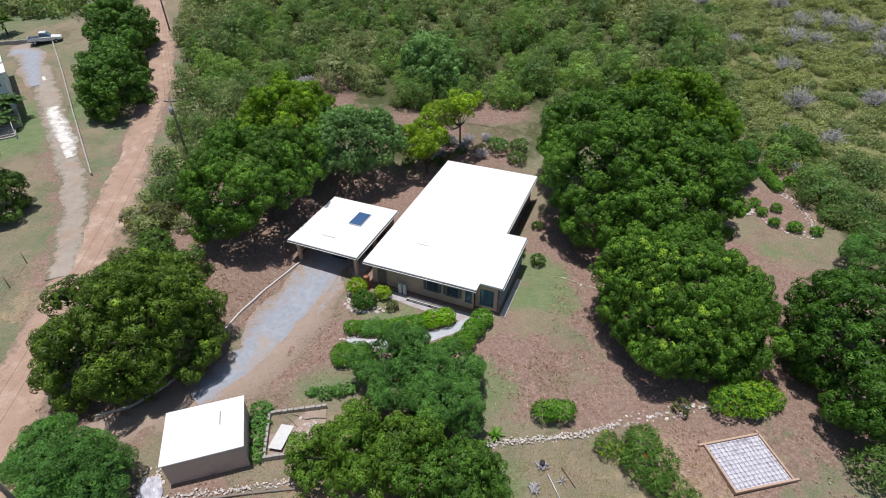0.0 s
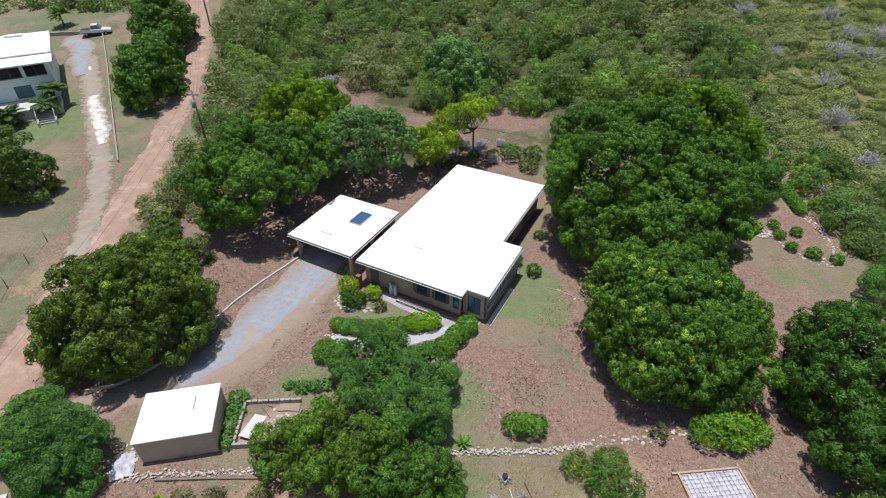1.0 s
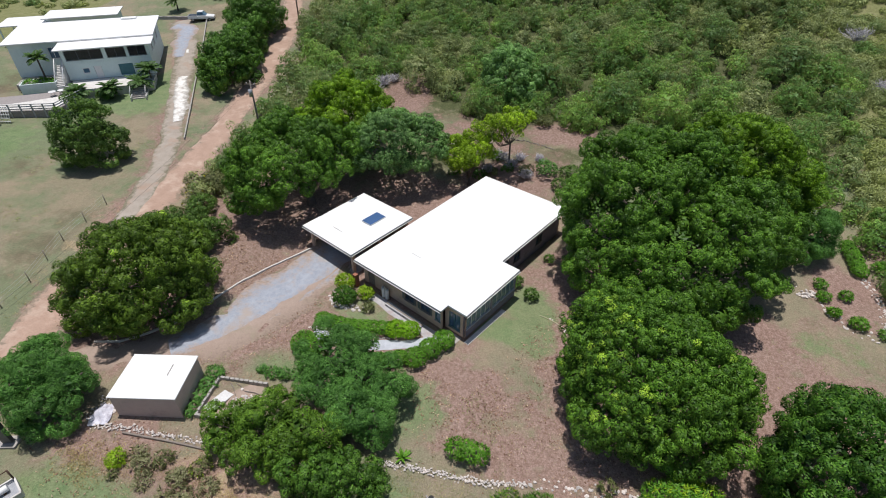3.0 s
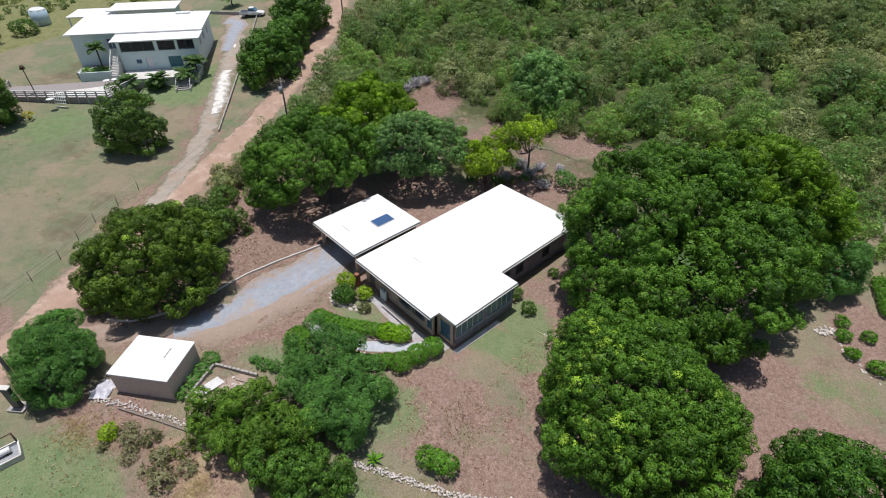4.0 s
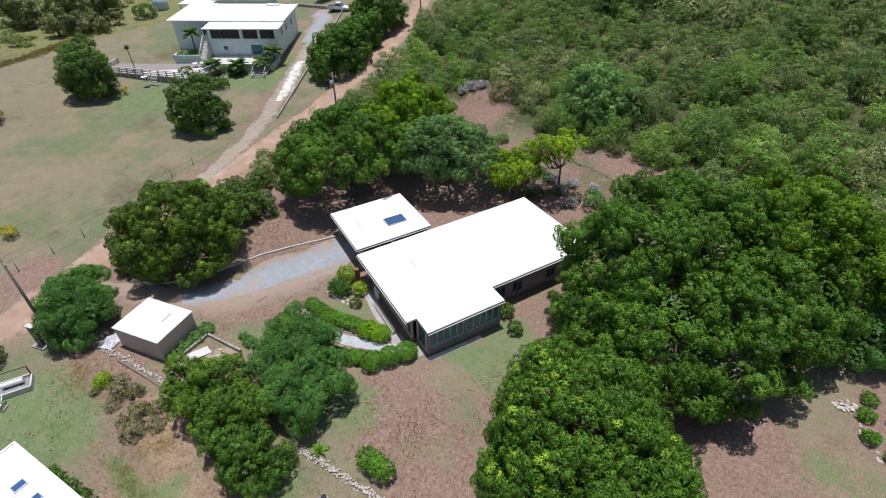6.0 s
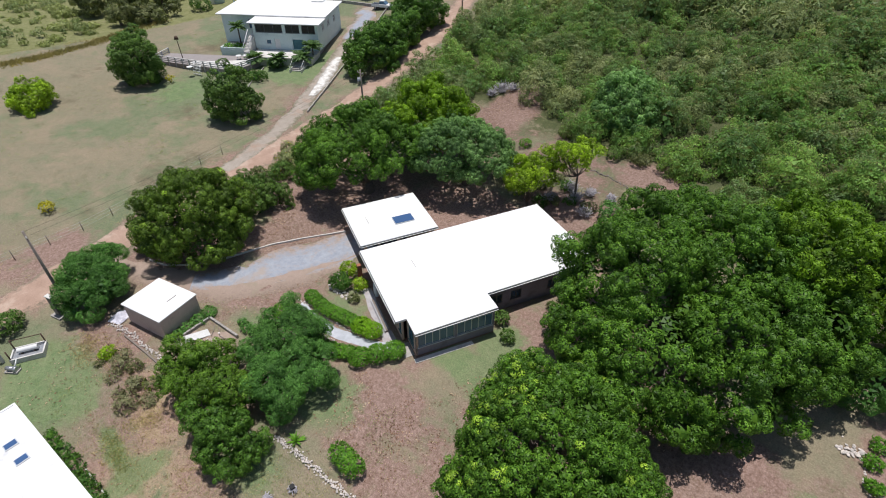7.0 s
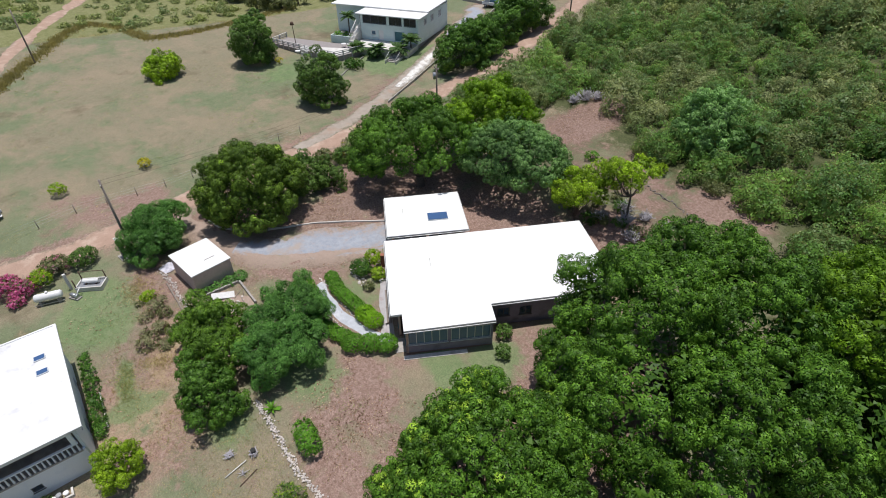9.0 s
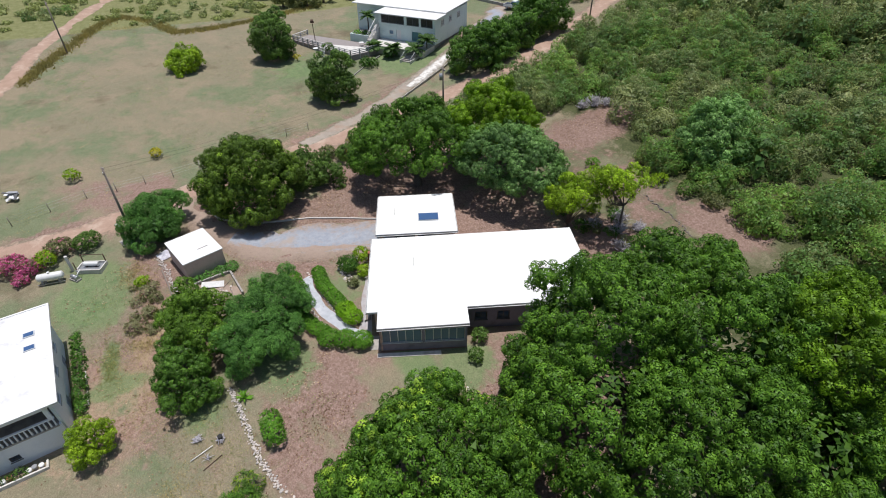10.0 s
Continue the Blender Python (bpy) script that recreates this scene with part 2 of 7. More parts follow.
LANE = [(-75.5, 95.5), (-71.5, 91.5), (-63.2, 81.5), (-52.7, 66.5), (-44.5, 54.8), (-39.5, 45.3), (-36.6, 38)]
DRIVE = [(-11.3, 43.5), (-11.7, 40.5), (-13.8, 34.0), (-16.2, 29.0), (-20.5, 25.2), (-26, 21.5), (-31, 20)]


def wobble(x, y, scale, seed):
    """Smooth unevenness in -1..1 from a few crossed waves."""
    r = np.random.RandomState(seed)
    out = 0
    for k in range(6):
        a, f, p = r.uniform(0, math.tau), scale * r.uniform(0.5, 2.0), r.uniform(0, math.tau)
        out = out + np.sin((x * math.cos(a) + y * math.sin(a)) * f + p + 1.3 * np.sin((y * math.cos(a) - x * math.sin(a)) * f * 0.7 + 2 * p))
    return out / 3.5


# patches of ground cover: x, y, two radii, strength
LITTER = [(-34.5, 14.5, 3.2, 7, .75), (-38.5, 9, 3, 5, .5), (-19.5, 38, 5, 7, 1.0), (-22, 42.5, 6, 6, 1.15), (-17, 47, 13, 9, 1.0), (-6, 54, 10, 7, 1.0), (16, 42, 9, 11, .9), (15, 29, 10, 7, .62), (6.4, 29.3, 4.8, 3.0, 1.0), (12, 25.5, 8, 3, .8), (16, 35, 6, 7, .8), (-13, 31, 5, 6, .7),
          (-24, 27, 7, 6, .9), (24, 22, 9, 5, .75), (-6, 14, 12, 8, .62), (-15, 15, 6, 5, .7), (-17.8, 76.0, 4.2, 8.0, 1.15), (7.5, 72.4, 6, 3, .9), (3, 61.5, 7, 3.5, .9), (-4, 70, 11, 4.5, .5), (4, 67, 7, 4, .45), (28, 34, 4.5, 9, 1.2), (33, 31, 8, 5, 1.1), (30, 42, 4, 4, 1.0), (34, 36, 8, 6, .85), (39.0, 50.5, 3.4, 5, .95), (36.5, 42, 6, 5, .6), (43.4, 59.0, 2.0, 3.4, .95)]
GREEN = [(8.4, 36.6, 3.4, 1.8, 1.0), (10.6, 39.6, 2.2, 3, 1.0), (-2.4, 12.6, 1.4, 3, .9), (2.6, 26.5, 3.4, 2.6, .8), (10.8, 37.0, 2.6, 3.2, .75), (9.6, 40.8, 2.0, 2.6, 1.0), (-15.5, 10.8, 5, 3.4, 1.2), (37.5, 43.5, 5, 2.6, .5), (-60, 65, 7, 6, 1.1), (-54.5, 69, 2.4, 8, 1.0),
         (-5, 34.5, 3.5, 2.2, .55), (3, 19, 3.5, 2, .6), (-4.4, 12.2, 4.6, .8, .95), (-9, 26.5, 3, 2, .6), (-59.5, 72, 2.2, 7, 1.0), (-58, 62, 6, 3, .8), (-66, 46, 6, 6, .7)]
STRAW = [(-7.5, 16.5, 4.5, 2.2, .75), (-6.2, 15.3, 3.0, 1.3, 1.0), (17, 20, 5, 3, .7), (-1, 12, 6, 5, .6), (-36, 40, 4, 9, .5)]


def cover(x, y, patches):
    out = np.zeros(np.shape(x))
    for px, py, rx, ry, s in patches:
        out = np.maximum(out, s * np.clip(1.6 - 1.1 * np.hypot((x - px) / rx, (y - py) / ry), 0, 1))
    return out


def ground_material():
    m, nt, b = nodes_of("ground")
    at = nt.nodes.new("ShaderNodeAttribute")
    at.attribute_name = "cover"
    sep = nt.nodes.new("ShaderNodeSeparateColor")
    nt.links.new(at.outputs["Color"], sep.inputs[0])
    broad, mid, fine = tex_noise(nt, 0.16, 9, 0.68), tex_noise(nt, 0.9, 8, 0.78), tex_noise(nt, 9.0, 5, 0.8)
    speck = tex_noise(nt, 3.4, 6, 0.85)
    dry = ramp(nt, mid, [(0.3, (0.162, 0.156, 0.092)), (0.5, (0.248, 0.216, 0.148)), (0.72, (0.188, 0.192, 0.118))])
    dry = blend(nt, ramp(nt, broad, [(0.46, (0, 0, 0)), (0.58, (1, 1, 1))]), dry, ramp(nt, mid, [(0.3, (0.300, 0.238, 0.170)), (0.7, (0.240, 0.212, 0.138))]))
    green_patch = ramp(nt, mid, [(0.3, (0.125, 0.165, 0.082)), (0.7, (0.190, 0.218, 0.130))])
    dry = blend(nt, ramp(nt, tex_noise(nt, 0.07, 9, 0.7), [(0.48, (0, 0, 0)), (0.57, (0.85, 0.85, 0.85))]), dry, green_patch)
    burnt = ramp(nt, speck, [(0.3, (0.085, 0.070, 0.045)), (0.7, (0.190, 0.160, 0.105))])
    dry = blend(nt, ramp(nt, tex_noise(nt, 0.105, 9, 0.7), [(0.56, (0, 0, 0)), (0.66, (0.75, 0.75, 0.75))]), dry, burnt)
    litter = ramp(nt, speck, [(0.34, (0.150, 0.085, 0.068)), (0.45, (0.240, 0.150, 0.125)), (0.57, (0.330, 0.222, 0.192)), (0.72, (0.440, 0.325, 0.288))])
    grass = ramp(nt, mid, [(0.3, (0.112, 0.185, 0.075)), (0.55, (0.172, 0.235, 0.108)), (0.75, (0.250, 0.272, 0.152))])
    straw = ramp(nt, speck, [(0.3, (0.34, 0.25, 0.15)), (0.6, (0.52, 0.41, 0.26))])
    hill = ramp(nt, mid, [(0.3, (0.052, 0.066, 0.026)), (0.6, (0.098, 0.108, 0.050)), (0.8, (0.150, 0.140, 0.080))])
    rag = tex_noise(nt, 0.42, 9, 0.72)
    olive = ramp(nt, mid, [(0.3, (0.130, 0.143, 0.055)), (0.5, (0.200, 0.205, 0.090)), (0.75, (0.275, 0.262, 0.145))])
    soft_edge = calc(nt, "ADD", calc(nt, "MULTIPLY", calc(nt, "SUBTRACT", mid, 0.5), 1.1), calc(nt, "MULTIPLY", calc(nt, "SUBTRACT", rag, 0.5), 1.9))

    def zone(channel):
        return calc(nt, "MULTIPLY", calc(nt, "SUBTRACT", calc(nt, "ADD", channel, soft_edge), 0.22), 2.3, True)

    far = nt.nodes.new("ShaderNodeAttribute")
    far.attribute_name = "dry_hill"
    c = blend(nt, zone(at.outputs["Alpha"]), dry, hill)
    c = blend(nt, zone(far.outputs["Fac"]), c, olive)
    c = blend(nt, calc(nt, "SUBTRACT", zone(sep.outputs[2]), 0.1, True), c, straw)
    c = blend(nt, calc(nt, "SUBTRACT", zone(sep.outputs[0]), 0.15, True), c, litter)
    c = blend(nt, calc(nt, "SUBTRACT", zone(sep.outputs[1]), 0.2, True), c, grass)
    c = blend(nt, 0.65, c, blend(nt, 1.0, c, ramp(nt, fine, [(0.33, (0.48, 0.47, 0.46)), (0.5, (0.97, 0.97, 0.97)), (0.67, (1.5, 1.5, 1.48))]), "MULTIPLY"))
    nt.links.new(c, b.inputs["Base Color"])
    b.inputs["Roughness"].default_value = 0.95
    b.inputs["Specular IOR Level"].default_value = 0.15
    relief(nt, b, calc(nt, "ADD", fine, speck), 0.55, 0.08)
    return m


def axis_steps(lo, hi, step, far):
    inner = np.arange(lo, hi + step / 2, step)
    out, d, a = [], step, 0.0
    while a < far:
        d *= 1.35
        a += d
        out.append(a)
    out = np.array(out)
    return np.concatenate([lo - out[::-1], inner, hi + out])


def dry_edge(y):
    """Where the thicket gives way to the dry hillside."""
    return np.interp(y, [45, 54, 58, 62, 71, 81, 90, 97, 104, 125], [51, 50, 46, 42, 44, 45, 47, 41, 42, 46])


def build_ground():
    xs, ys = axis_steps(-112, 76, 0.75, 3500), axis_steps(-14, 120, 0.75, 3500)
    X, Y = np.meshgrid(xs, ys)
    Z = ground_z(X, Y) + 0.035 * wobble(X, Y, 1.1, 3) + 0.08 * wobble(X, Y, 0.25, 4) * np.clip((np.hypot(X, Y - 45) - 22) / 20, 0, 1)
    for line, half in ((ROAD, 2.0), (LANE, 1.6)):
        Z -= 0.10 * np.clip(1.4 - near_line(X, Y, line) / half, 0, 1)
    nx, ny = len(xs), len(ys)
    i = np.arange(nx * ny).reshape(ny, nx)
    quads = np.stack([i[:-1, :-1], i[:-1, 1:], i[1:, 1:], i[1:, :-1]], -1).reshape(-1, 4)
    me = mesh_np("ground", np.stack([X, Y, Z], -1).reshape(-1, 3), quads)
    x, y = X.ravel(), Y.ravel()
    n1 = 0.35 * wobble(x, y, 0.35, 7)
    bare = np.clip(1.25 - np.minimum(near_line(x, y, ROAD) / 3.6, near_line(x, y, LANE) / 3.4), 0, 1)
    yard = np.clip(1.2 - np.hypot((x + 2) / 22, (y - 40) / 26), 0, 1) * 0.62
    litter = np.maximum(np.maximum(cover(x, y, LITTER), bare * 0.75), yard)
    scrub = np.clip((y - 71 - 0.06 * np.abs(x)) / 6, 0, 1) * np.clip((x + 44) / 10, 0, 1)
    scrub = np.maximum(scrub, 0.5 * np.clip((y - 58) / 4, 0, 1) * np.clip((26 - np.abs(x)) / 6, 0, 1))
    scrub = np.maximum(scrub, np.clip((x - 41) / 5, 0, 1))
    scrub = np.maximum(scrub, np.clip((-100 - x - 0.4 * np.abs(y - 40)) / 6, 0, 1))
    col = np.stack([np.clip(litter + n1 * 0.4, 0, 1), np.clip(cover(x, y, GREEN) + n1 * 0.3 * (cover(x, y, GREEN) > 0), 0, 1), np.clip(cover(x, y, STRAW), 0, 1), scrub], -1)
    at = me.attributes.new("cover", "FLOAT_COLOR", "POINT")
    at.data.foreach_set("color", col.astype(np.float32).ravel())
    far = me.attributes.new("dry_hill", "FLOAT", "POINT")
    far.data.foreach_set("value", np.maximum(np.clip((x - dry_edge(y) + 2) / 4, 0, 1) * (y > 40), np.clip((-102 - x) / 2, 0, 1)).astype(np.float32))
    smooth(me)
    me.materials.append(ground_material())
    tagged(new("ground", me), "dry red-brown earth with leaf litter and patches of grass", "ground", kind="structure")


build_ground()


def ribbon(name, line, half, material, lift, seed, label, category, rows=9, step=0.5):
    """A track laid on the ground along a line, with ragged edges."""
    pts = [Vector((x, y, 0)) for x, y in line]
    out = []
    for k in range(len(pts) - 1):
        p0, p1, p2, p3 = pts[max(k - 1, 0)], pts[k], pts[k + 1], pts[min(k + 2, len(pts) - 1)]
        n = max(2, int((p2 - p1).length / step))
        for j in range(n):
            t = j / n
            out.append(0.5 * ((2 * p1) + (p2 - p0) * t + (2 * p0 - 5 * p1 + 4 * p2 - p3) * t * t + (3 * p1 - p0 - 3 * p2 + p3) * t ** 3))
    out.append(pts[-1])
    c = np.array([(p.x, p.y) for p in out])
    d = np.gradient(c, axis=0)
    d /= np.linalg.norm(d, axis=1)[:, None]
    side = np.stack([-d[:, 1], d[:, 0]], -1)
    s = np.arange(len(c)) * step
    halfs = np.interp(np.linspace(0, 1, len(c)), np.linspace(0, 1, len(half)), half)
    left = halfs * (1 + 0.16 * wobble(s, s * 0.3, 0.9, seed) + 0.07 * wobble(s, s, 3.0, seed + 1))
    right = halfs * (1 + 0.16 * wobble(s, s * 0.3, 0.9, seed + 2) + 0.07 * wobble(s, s, 3.0, seed + 3))
    f = np.linspace(-1, 1, rows)
    off = np.where(f[None] < 0, f[None] * left[:, None], f[None] * right[:, None])
    P = c[:, None] + side[:, None] * off[..., None]
    edge = np.abs(f)[None] ** 4
    Z = ground_z(P[..., 0], P[..., 1]) + lift * (1 - 1.9 * edge) - 0.02 * np.exp(-((np.abs(f) - 0.45) / 0.15) ** 2)[None]
    V = np.concatenate([P, Z[..., None]], -1).reshape(-1, 3)
    i = np.arange(len(c) * rows).reshape(len(c), rows)
    quads = np.stack([i[:-1, :-1], i[:-1, 1:], i[1:, 1:], i[1:, :-1]], -1).reshape(-1, 4)
    me = smooth(mesh_np(name, V, quads[:, ::-1]))
    at = me.attributes.new("edge", "FLOAT", "POINT")
    at.data.foreach_set("value", np.tile(np.abs(f), len(c)).astype(np.float32))
    me.materials.append(material)
    return tagged(new(name, me), label, category, kind="structure")


DIRT = surface("red dirt", (0.33, 0.218, 0.160), (0.46, 0.318, 0.245), 0.7, 0.95, bump=0.5, grain=9, stain=(0.50, 0.39, 0.31), stain_scale=0.35)
LANE_DIRT = surface("stony lane", (0.285, 0.240, 0.195), (0.415, 0.360, 0.305), 0.9, 0.95, bump=0.5, grain=9, stain=(0.36, 0.245, 0.180), stain_scale=0.3)
GRAVEL = surface("blue-grey gravel", (0.25, 0.270, 0.315), (0.385, 0.410, 0.460), 2.2, 0.9, bump=0.7, grain=14, stain=(0.38, 0.31, 0.26), stain_scale=0.28)
PAVING = surface("grey cement paving", (0.37, 0.39, 0.43), (0.53, 0.55, 0.60), 2.0, 0.9, bump=0.3, stain=(0.66, 0.67, 0.70), stain_scale=0.8)
APRON = surface("worn grey apron", (0.33, 0.31, 0.32), (0.50, 0.48, 0.49), 1.6, 0.9, bump=0.4, stain=(0.33, 0.235, 0.205), stain_scale=0.7)
BROKEN = surface("broken white concrete", (0.60, 0.57, 0.53), (0.82, 0.80, 0.76), 1.5, 0.95, bump=0.7, grain=5, stain=(0.42, 0.34, 0.28), stain_scale=1.1)


def worn_edges(material, colour, start=0.55, sharp=3.2):
    """Lets a track's surface give way in ragged patches to the soil at its edges."""
    nt = material.node_tree
    b = nt.nodes["Principled BSDF"]
    at = nt.nodes.new("ShaderNodeAttribute")
    at.attribute_name = "edge"
    rag = calc(nt, "MULTIPLY", calc(nt, "SUBTRACT", tex_noise(nt, 1.1, 9, 0.75), 0.5), 2.4)
    fac = calc(nt, "MULTIPLY", calc(nt, "SUBTRACT", calc(nt, "ADD", at.outputs["Fac"], rag), start), sharp, True)
    soil = ramp(nt, tex_noise(nt, 4.0, 6, 0.8), [(0.35, tuple(0.6 * v for v in colour)), (0.65, tuple(1.2 * v for v in colour))])
    nt.links.new(blend(nt, fac, b.inputs["Base Color"].links[0].from_socket, soil), b.inputs["Base Color"])


worn_edges(DIRT, (0.25, 0.195, 0.140), 0.64)
worn_edges(LANE_DIRT, (0.21, 0.185, 0.125), 0.5)
worn_edges(BROKEN, (0.36, 0.33, 0.29), 0.22, 2.0)
ribbon("road", ROAD, [2.4, 2.5, 2.5, 2.4, 2.4, 2.4, 2.3, 2.2], DIRT, 0.07, 11, "rutted red dirt road with worn wheel tracks", "road")
ribbon("far_road", FAR_ROAD, [1.9, 1.9], DIRT, 0.09, 15, "distant red dirt track through dry grass", "road")
ribbon("lane", LANE, [2.6, 2.3, 2.0, 1.7, 1.6], LANE_DIRT, 0.10, 21, "stony driveway lane with faded grey gravel", "driveway")
EARTH = surface("bare pinkish earth", (0.29, 0.215, 0.170), (0.41, 0.315, 0.260), 1.1, 0.95, bump=0.5, grain=9, stain=(0.28, 0.24, 0.17), stain_scale=0.5)
worn_edges(GRAVEL, (0.35, 0.265, 0.210), 0.28, 1.7)
worn_edges(EARTH, (0.27, 0.200, 0.155), 0.30, 1.6)
ribbon("bare_earth", [(-10.4, 41.0), (-11.8, 36.5), (-13.4, 32.0), (-15.2, 28.6), (-18.6, 25.6), (-24.5, 22.4), (-30, 20.4)], [1.6, 2.6, 2.8, 2.6, 2.0, 1.8], EARTH, 0.03, 35, "bare tan earth beside the gravel drive", "earth")
ribbon("driveway", [(-11.3, 43.5), (-12.0, 40.5), (-13.9, 34.8), (-15.7, 30.6), (-17.4, 27.2), (-19.2, 25.0)], [3.6, 3.6, 3.6, 3.2, 2.4, 1.2], GRAVEL, 0.05, 31, "blue-grey gravel driveway blending into red earth", "driveway")
ribbon("broken_paving", [(-57.2, 73.2), (-54.8, 69.8), (-50.6, 64.2), (-47.4, 59.8)], [1.2, 1.7, 1.6, 1.0], BROKEN, 0.14, 41, "broken white concrete strip on the lane", "paving", 7)
ribbon("broken_paving", [(-64.2, 83.2), (-63.2, 81.9)], [0.45, 0.5], BROKEN, 0.14, 43, "small broken white concrete patch on the lane", "paving", 5)
ribbon("lane_gravel", [(-75, 93), (-71.4, 92.2), (-68.0, 86.6), (-63.4, 80.0)], [2.2, 2.6, 2.1, 1.2], GRAVEL, 0.14, 45, "blue-grey gravel spread on the lane", "gravel", 7)
ribbon("garden_path", [(-8.2, 30.7), (-7.2, 30.9), (-4.2, 30.9), (-1.8, 31.4), (1.2, 32.7), (3.3, 34.2)], [0.8, 0.8, 0.75, 0.7], PAVING, 0.06, 51, "grey cement garden path between clipped hedges", "path", 5, 0.3)
ribbon("apron", [(-5.2, 37.0), (-1.0, 35.2), (3.2, 33.6)], [0.8, 0.9], APRON, 0.05, 55, "worn grey cement apron along the front wall", "paving", 5)


# ---- building helpers ----
def thing(name, x, y, z, turn, label, category, group=""):
    ob = new(name)
    ob.empty_display_size = 0.3
    ob.matrix_world = pose(x, y, z, 0, 0, turn)
    return tagged(ob, label, category, group)


def part(name, shape, material, parent, label="", at=None):
    """Links a bmesh or mesh as one object under a thing or a part."""
    if isinstance(shape, bmesh.types.BMesh):
        me = bpy.data.meshes.new(name)
        shape.to_mesh(me)
        shape.free()
    else:
        me = shape
    if not me.materials:
        me.materials.append(material)
    ob = new(name, me)
    ob.parent = parent
    if at is not None:
        ob.matrix_local = at
    if label:
        tagged(ob, label)
    return ob


def box(*spans, bevel=0.0):
    """One bmesh of boxes, each (x0, x1, y0, y1, z0, z1)."""
    bm = bmesh.new()
    for x0, x1, y0, y1, z0, z1 in spans:
        m = Matrix.Translation(((x0 + x1) / 2, (y0 + y1) / 2, (z0 + z1) / 2)) @ Matrix.Diagonal((abs(x1 - x0), abs(y1 - y0), abs(z1 - z0), 1))
        bmesh.ops.create_cube(bm, size=1, matrix=m)
    if bevel:
        bmesh.ops.bevel(bm, geom=bm.edges[:], offset=bevel, segments=2, affect="EDGES", profile=0.6)
    return bm


def slab(outline, z0, z1, bevel=0.0, rise=None):
    """A flat plate with any outline; rise: slope of its height along x and y."""
    bm = bmesh.new()
    base = [bm.verts.new((x, y, z0)) for x, y in outline]
    top = [bm.verts.new((x, y, z1)) for x, y in outline]
    bm.faces.new(base[::-1])
    bm.faces.new(top)
    for k in range(len(outline)):
        n = (k + 1) % len(outline)
        bm.faces.new((base[k], base[n], top[n], top[k]))
    bmesh.ops.recalc_face_normals(bm, faces=bm.faces[:])
    if bevel:
        bmesh.ops.bevel(bm, geom=bm.edges[:], offset=bevel, segments=1, affect="EDGES")
    if rise:
        for v in bm.verts:
            v.co.z += rise[0] * v.co.x + rise[1] * v.co.y
    return bm


def rod(points, r0, r1=None, sides=8):
    """A round bar along points, tapering from r0 to r1."""
    bm = bmesh.new()
    r1 = r0 if r1 is None else r1
    pts = [Vector(p) for p in points]
    rings = []
    for k, p in enumerate(pts):
        d = (pts[min(k + 1, len(pts) - 1)] - pts[max(k - 1, 0)]).normalized()
        a = d.cross(Vector((0, 0, 1)) if abs(d.z) < 0.9 else Vector((1, 0, 0))).normalized()
        b = d.cross(a)
        r = r0 + (r1 - r0) * k / (len(pts) - 1)
        rings.append([bm.verts.new(p + r * (math.cos(math.tau * j / sides) * a + math.sin(math.tau * j / sides) * b)) for j in range(sides)])
    for lo, hi in zip(rings, rings[1:]):
        for j in range(sides):
            bm.faces.new((lo[j], lo[(j + 1) % sides], hi[(j + 1) % sides], hi[j]))
    bm.faces.new(rings[0][::-1])
    bm.faces.new(rings[-1])
    for f in bm.faces:
        f.smooth = len(f.verts) == 4
    return bm


def join(*shapes):
    bm = bmesh.new()
    for s in shapes:
        me = bpy.data.meshes.new("tmp")
        s.to_mesh(me)
        s.free()
        bm.from_mesh(me)
        bpy.data.meshes.remove(me)
    return bm


def wall_mesh(length, height, thick, holes):
    """A wall along x from 0, y from 0 inward, with openings (x0, x1, z0, z1) right through it."""
    xs = sorted({0.0, length, *(v for h in holes for v in h[:2])})
    zs = sorted({0.0, height, *(v for h in holes for v in h[2:])})

    def solid(i, k):
        if not (0 <= i < len(xs) - 1 and 0 <= k < len(zs) - 1):
            return False
        x, z = (xs[i] + xs[i + 1]) / 2, (zs[k] + zs[k + 1]) / 2
        return not any(a < x < b and lo < z < hi for a, b, lo, hi in holes)

    bm, made = bmesh.new(), {}

    def v(i, j, k):
        if (i, j, k) not in made:
            made[i, j, k] = bm.verts.new((xs[i], j * thick, zs[k]))
        return made[i, j, k]

    for i in range(len(xs) - 1):
        for k in range(len(zs) - 1):
            if not solid(i, k):
                continue
            bm.faces.new((v(i, 0, k), v(i + 1, 0, k), v(i + 1, 0, k + 1), v(i, 0, k + 1)))
            bm.faces.new((v(i, 1, k), v(i, 1, k + 1), v(i + 1, 1, k + 1), v(i + 1, 1, k)))
            for n, (p, q) in (((i - 1, k), ((i, k + 1), (i, k))), ((i + 1, k), ((i + 1, k), (i + 1, k + 1))), ((i, k - 1), ((i, k), (i + 1, k))), ((i, k + 1), ((i + 1, k + 1), (i, k + 1)))):
                if not solid(*n):
                    bm.faces.new((v(p[0], 0, p[1]), v(p[0], 1, p[1]), v(q[0], 1, q[1]), v(q[0], 0, q[1])))
    bmesh.ops.recalc_face_normals(bm, faces=bm.faces[:])
    return bm


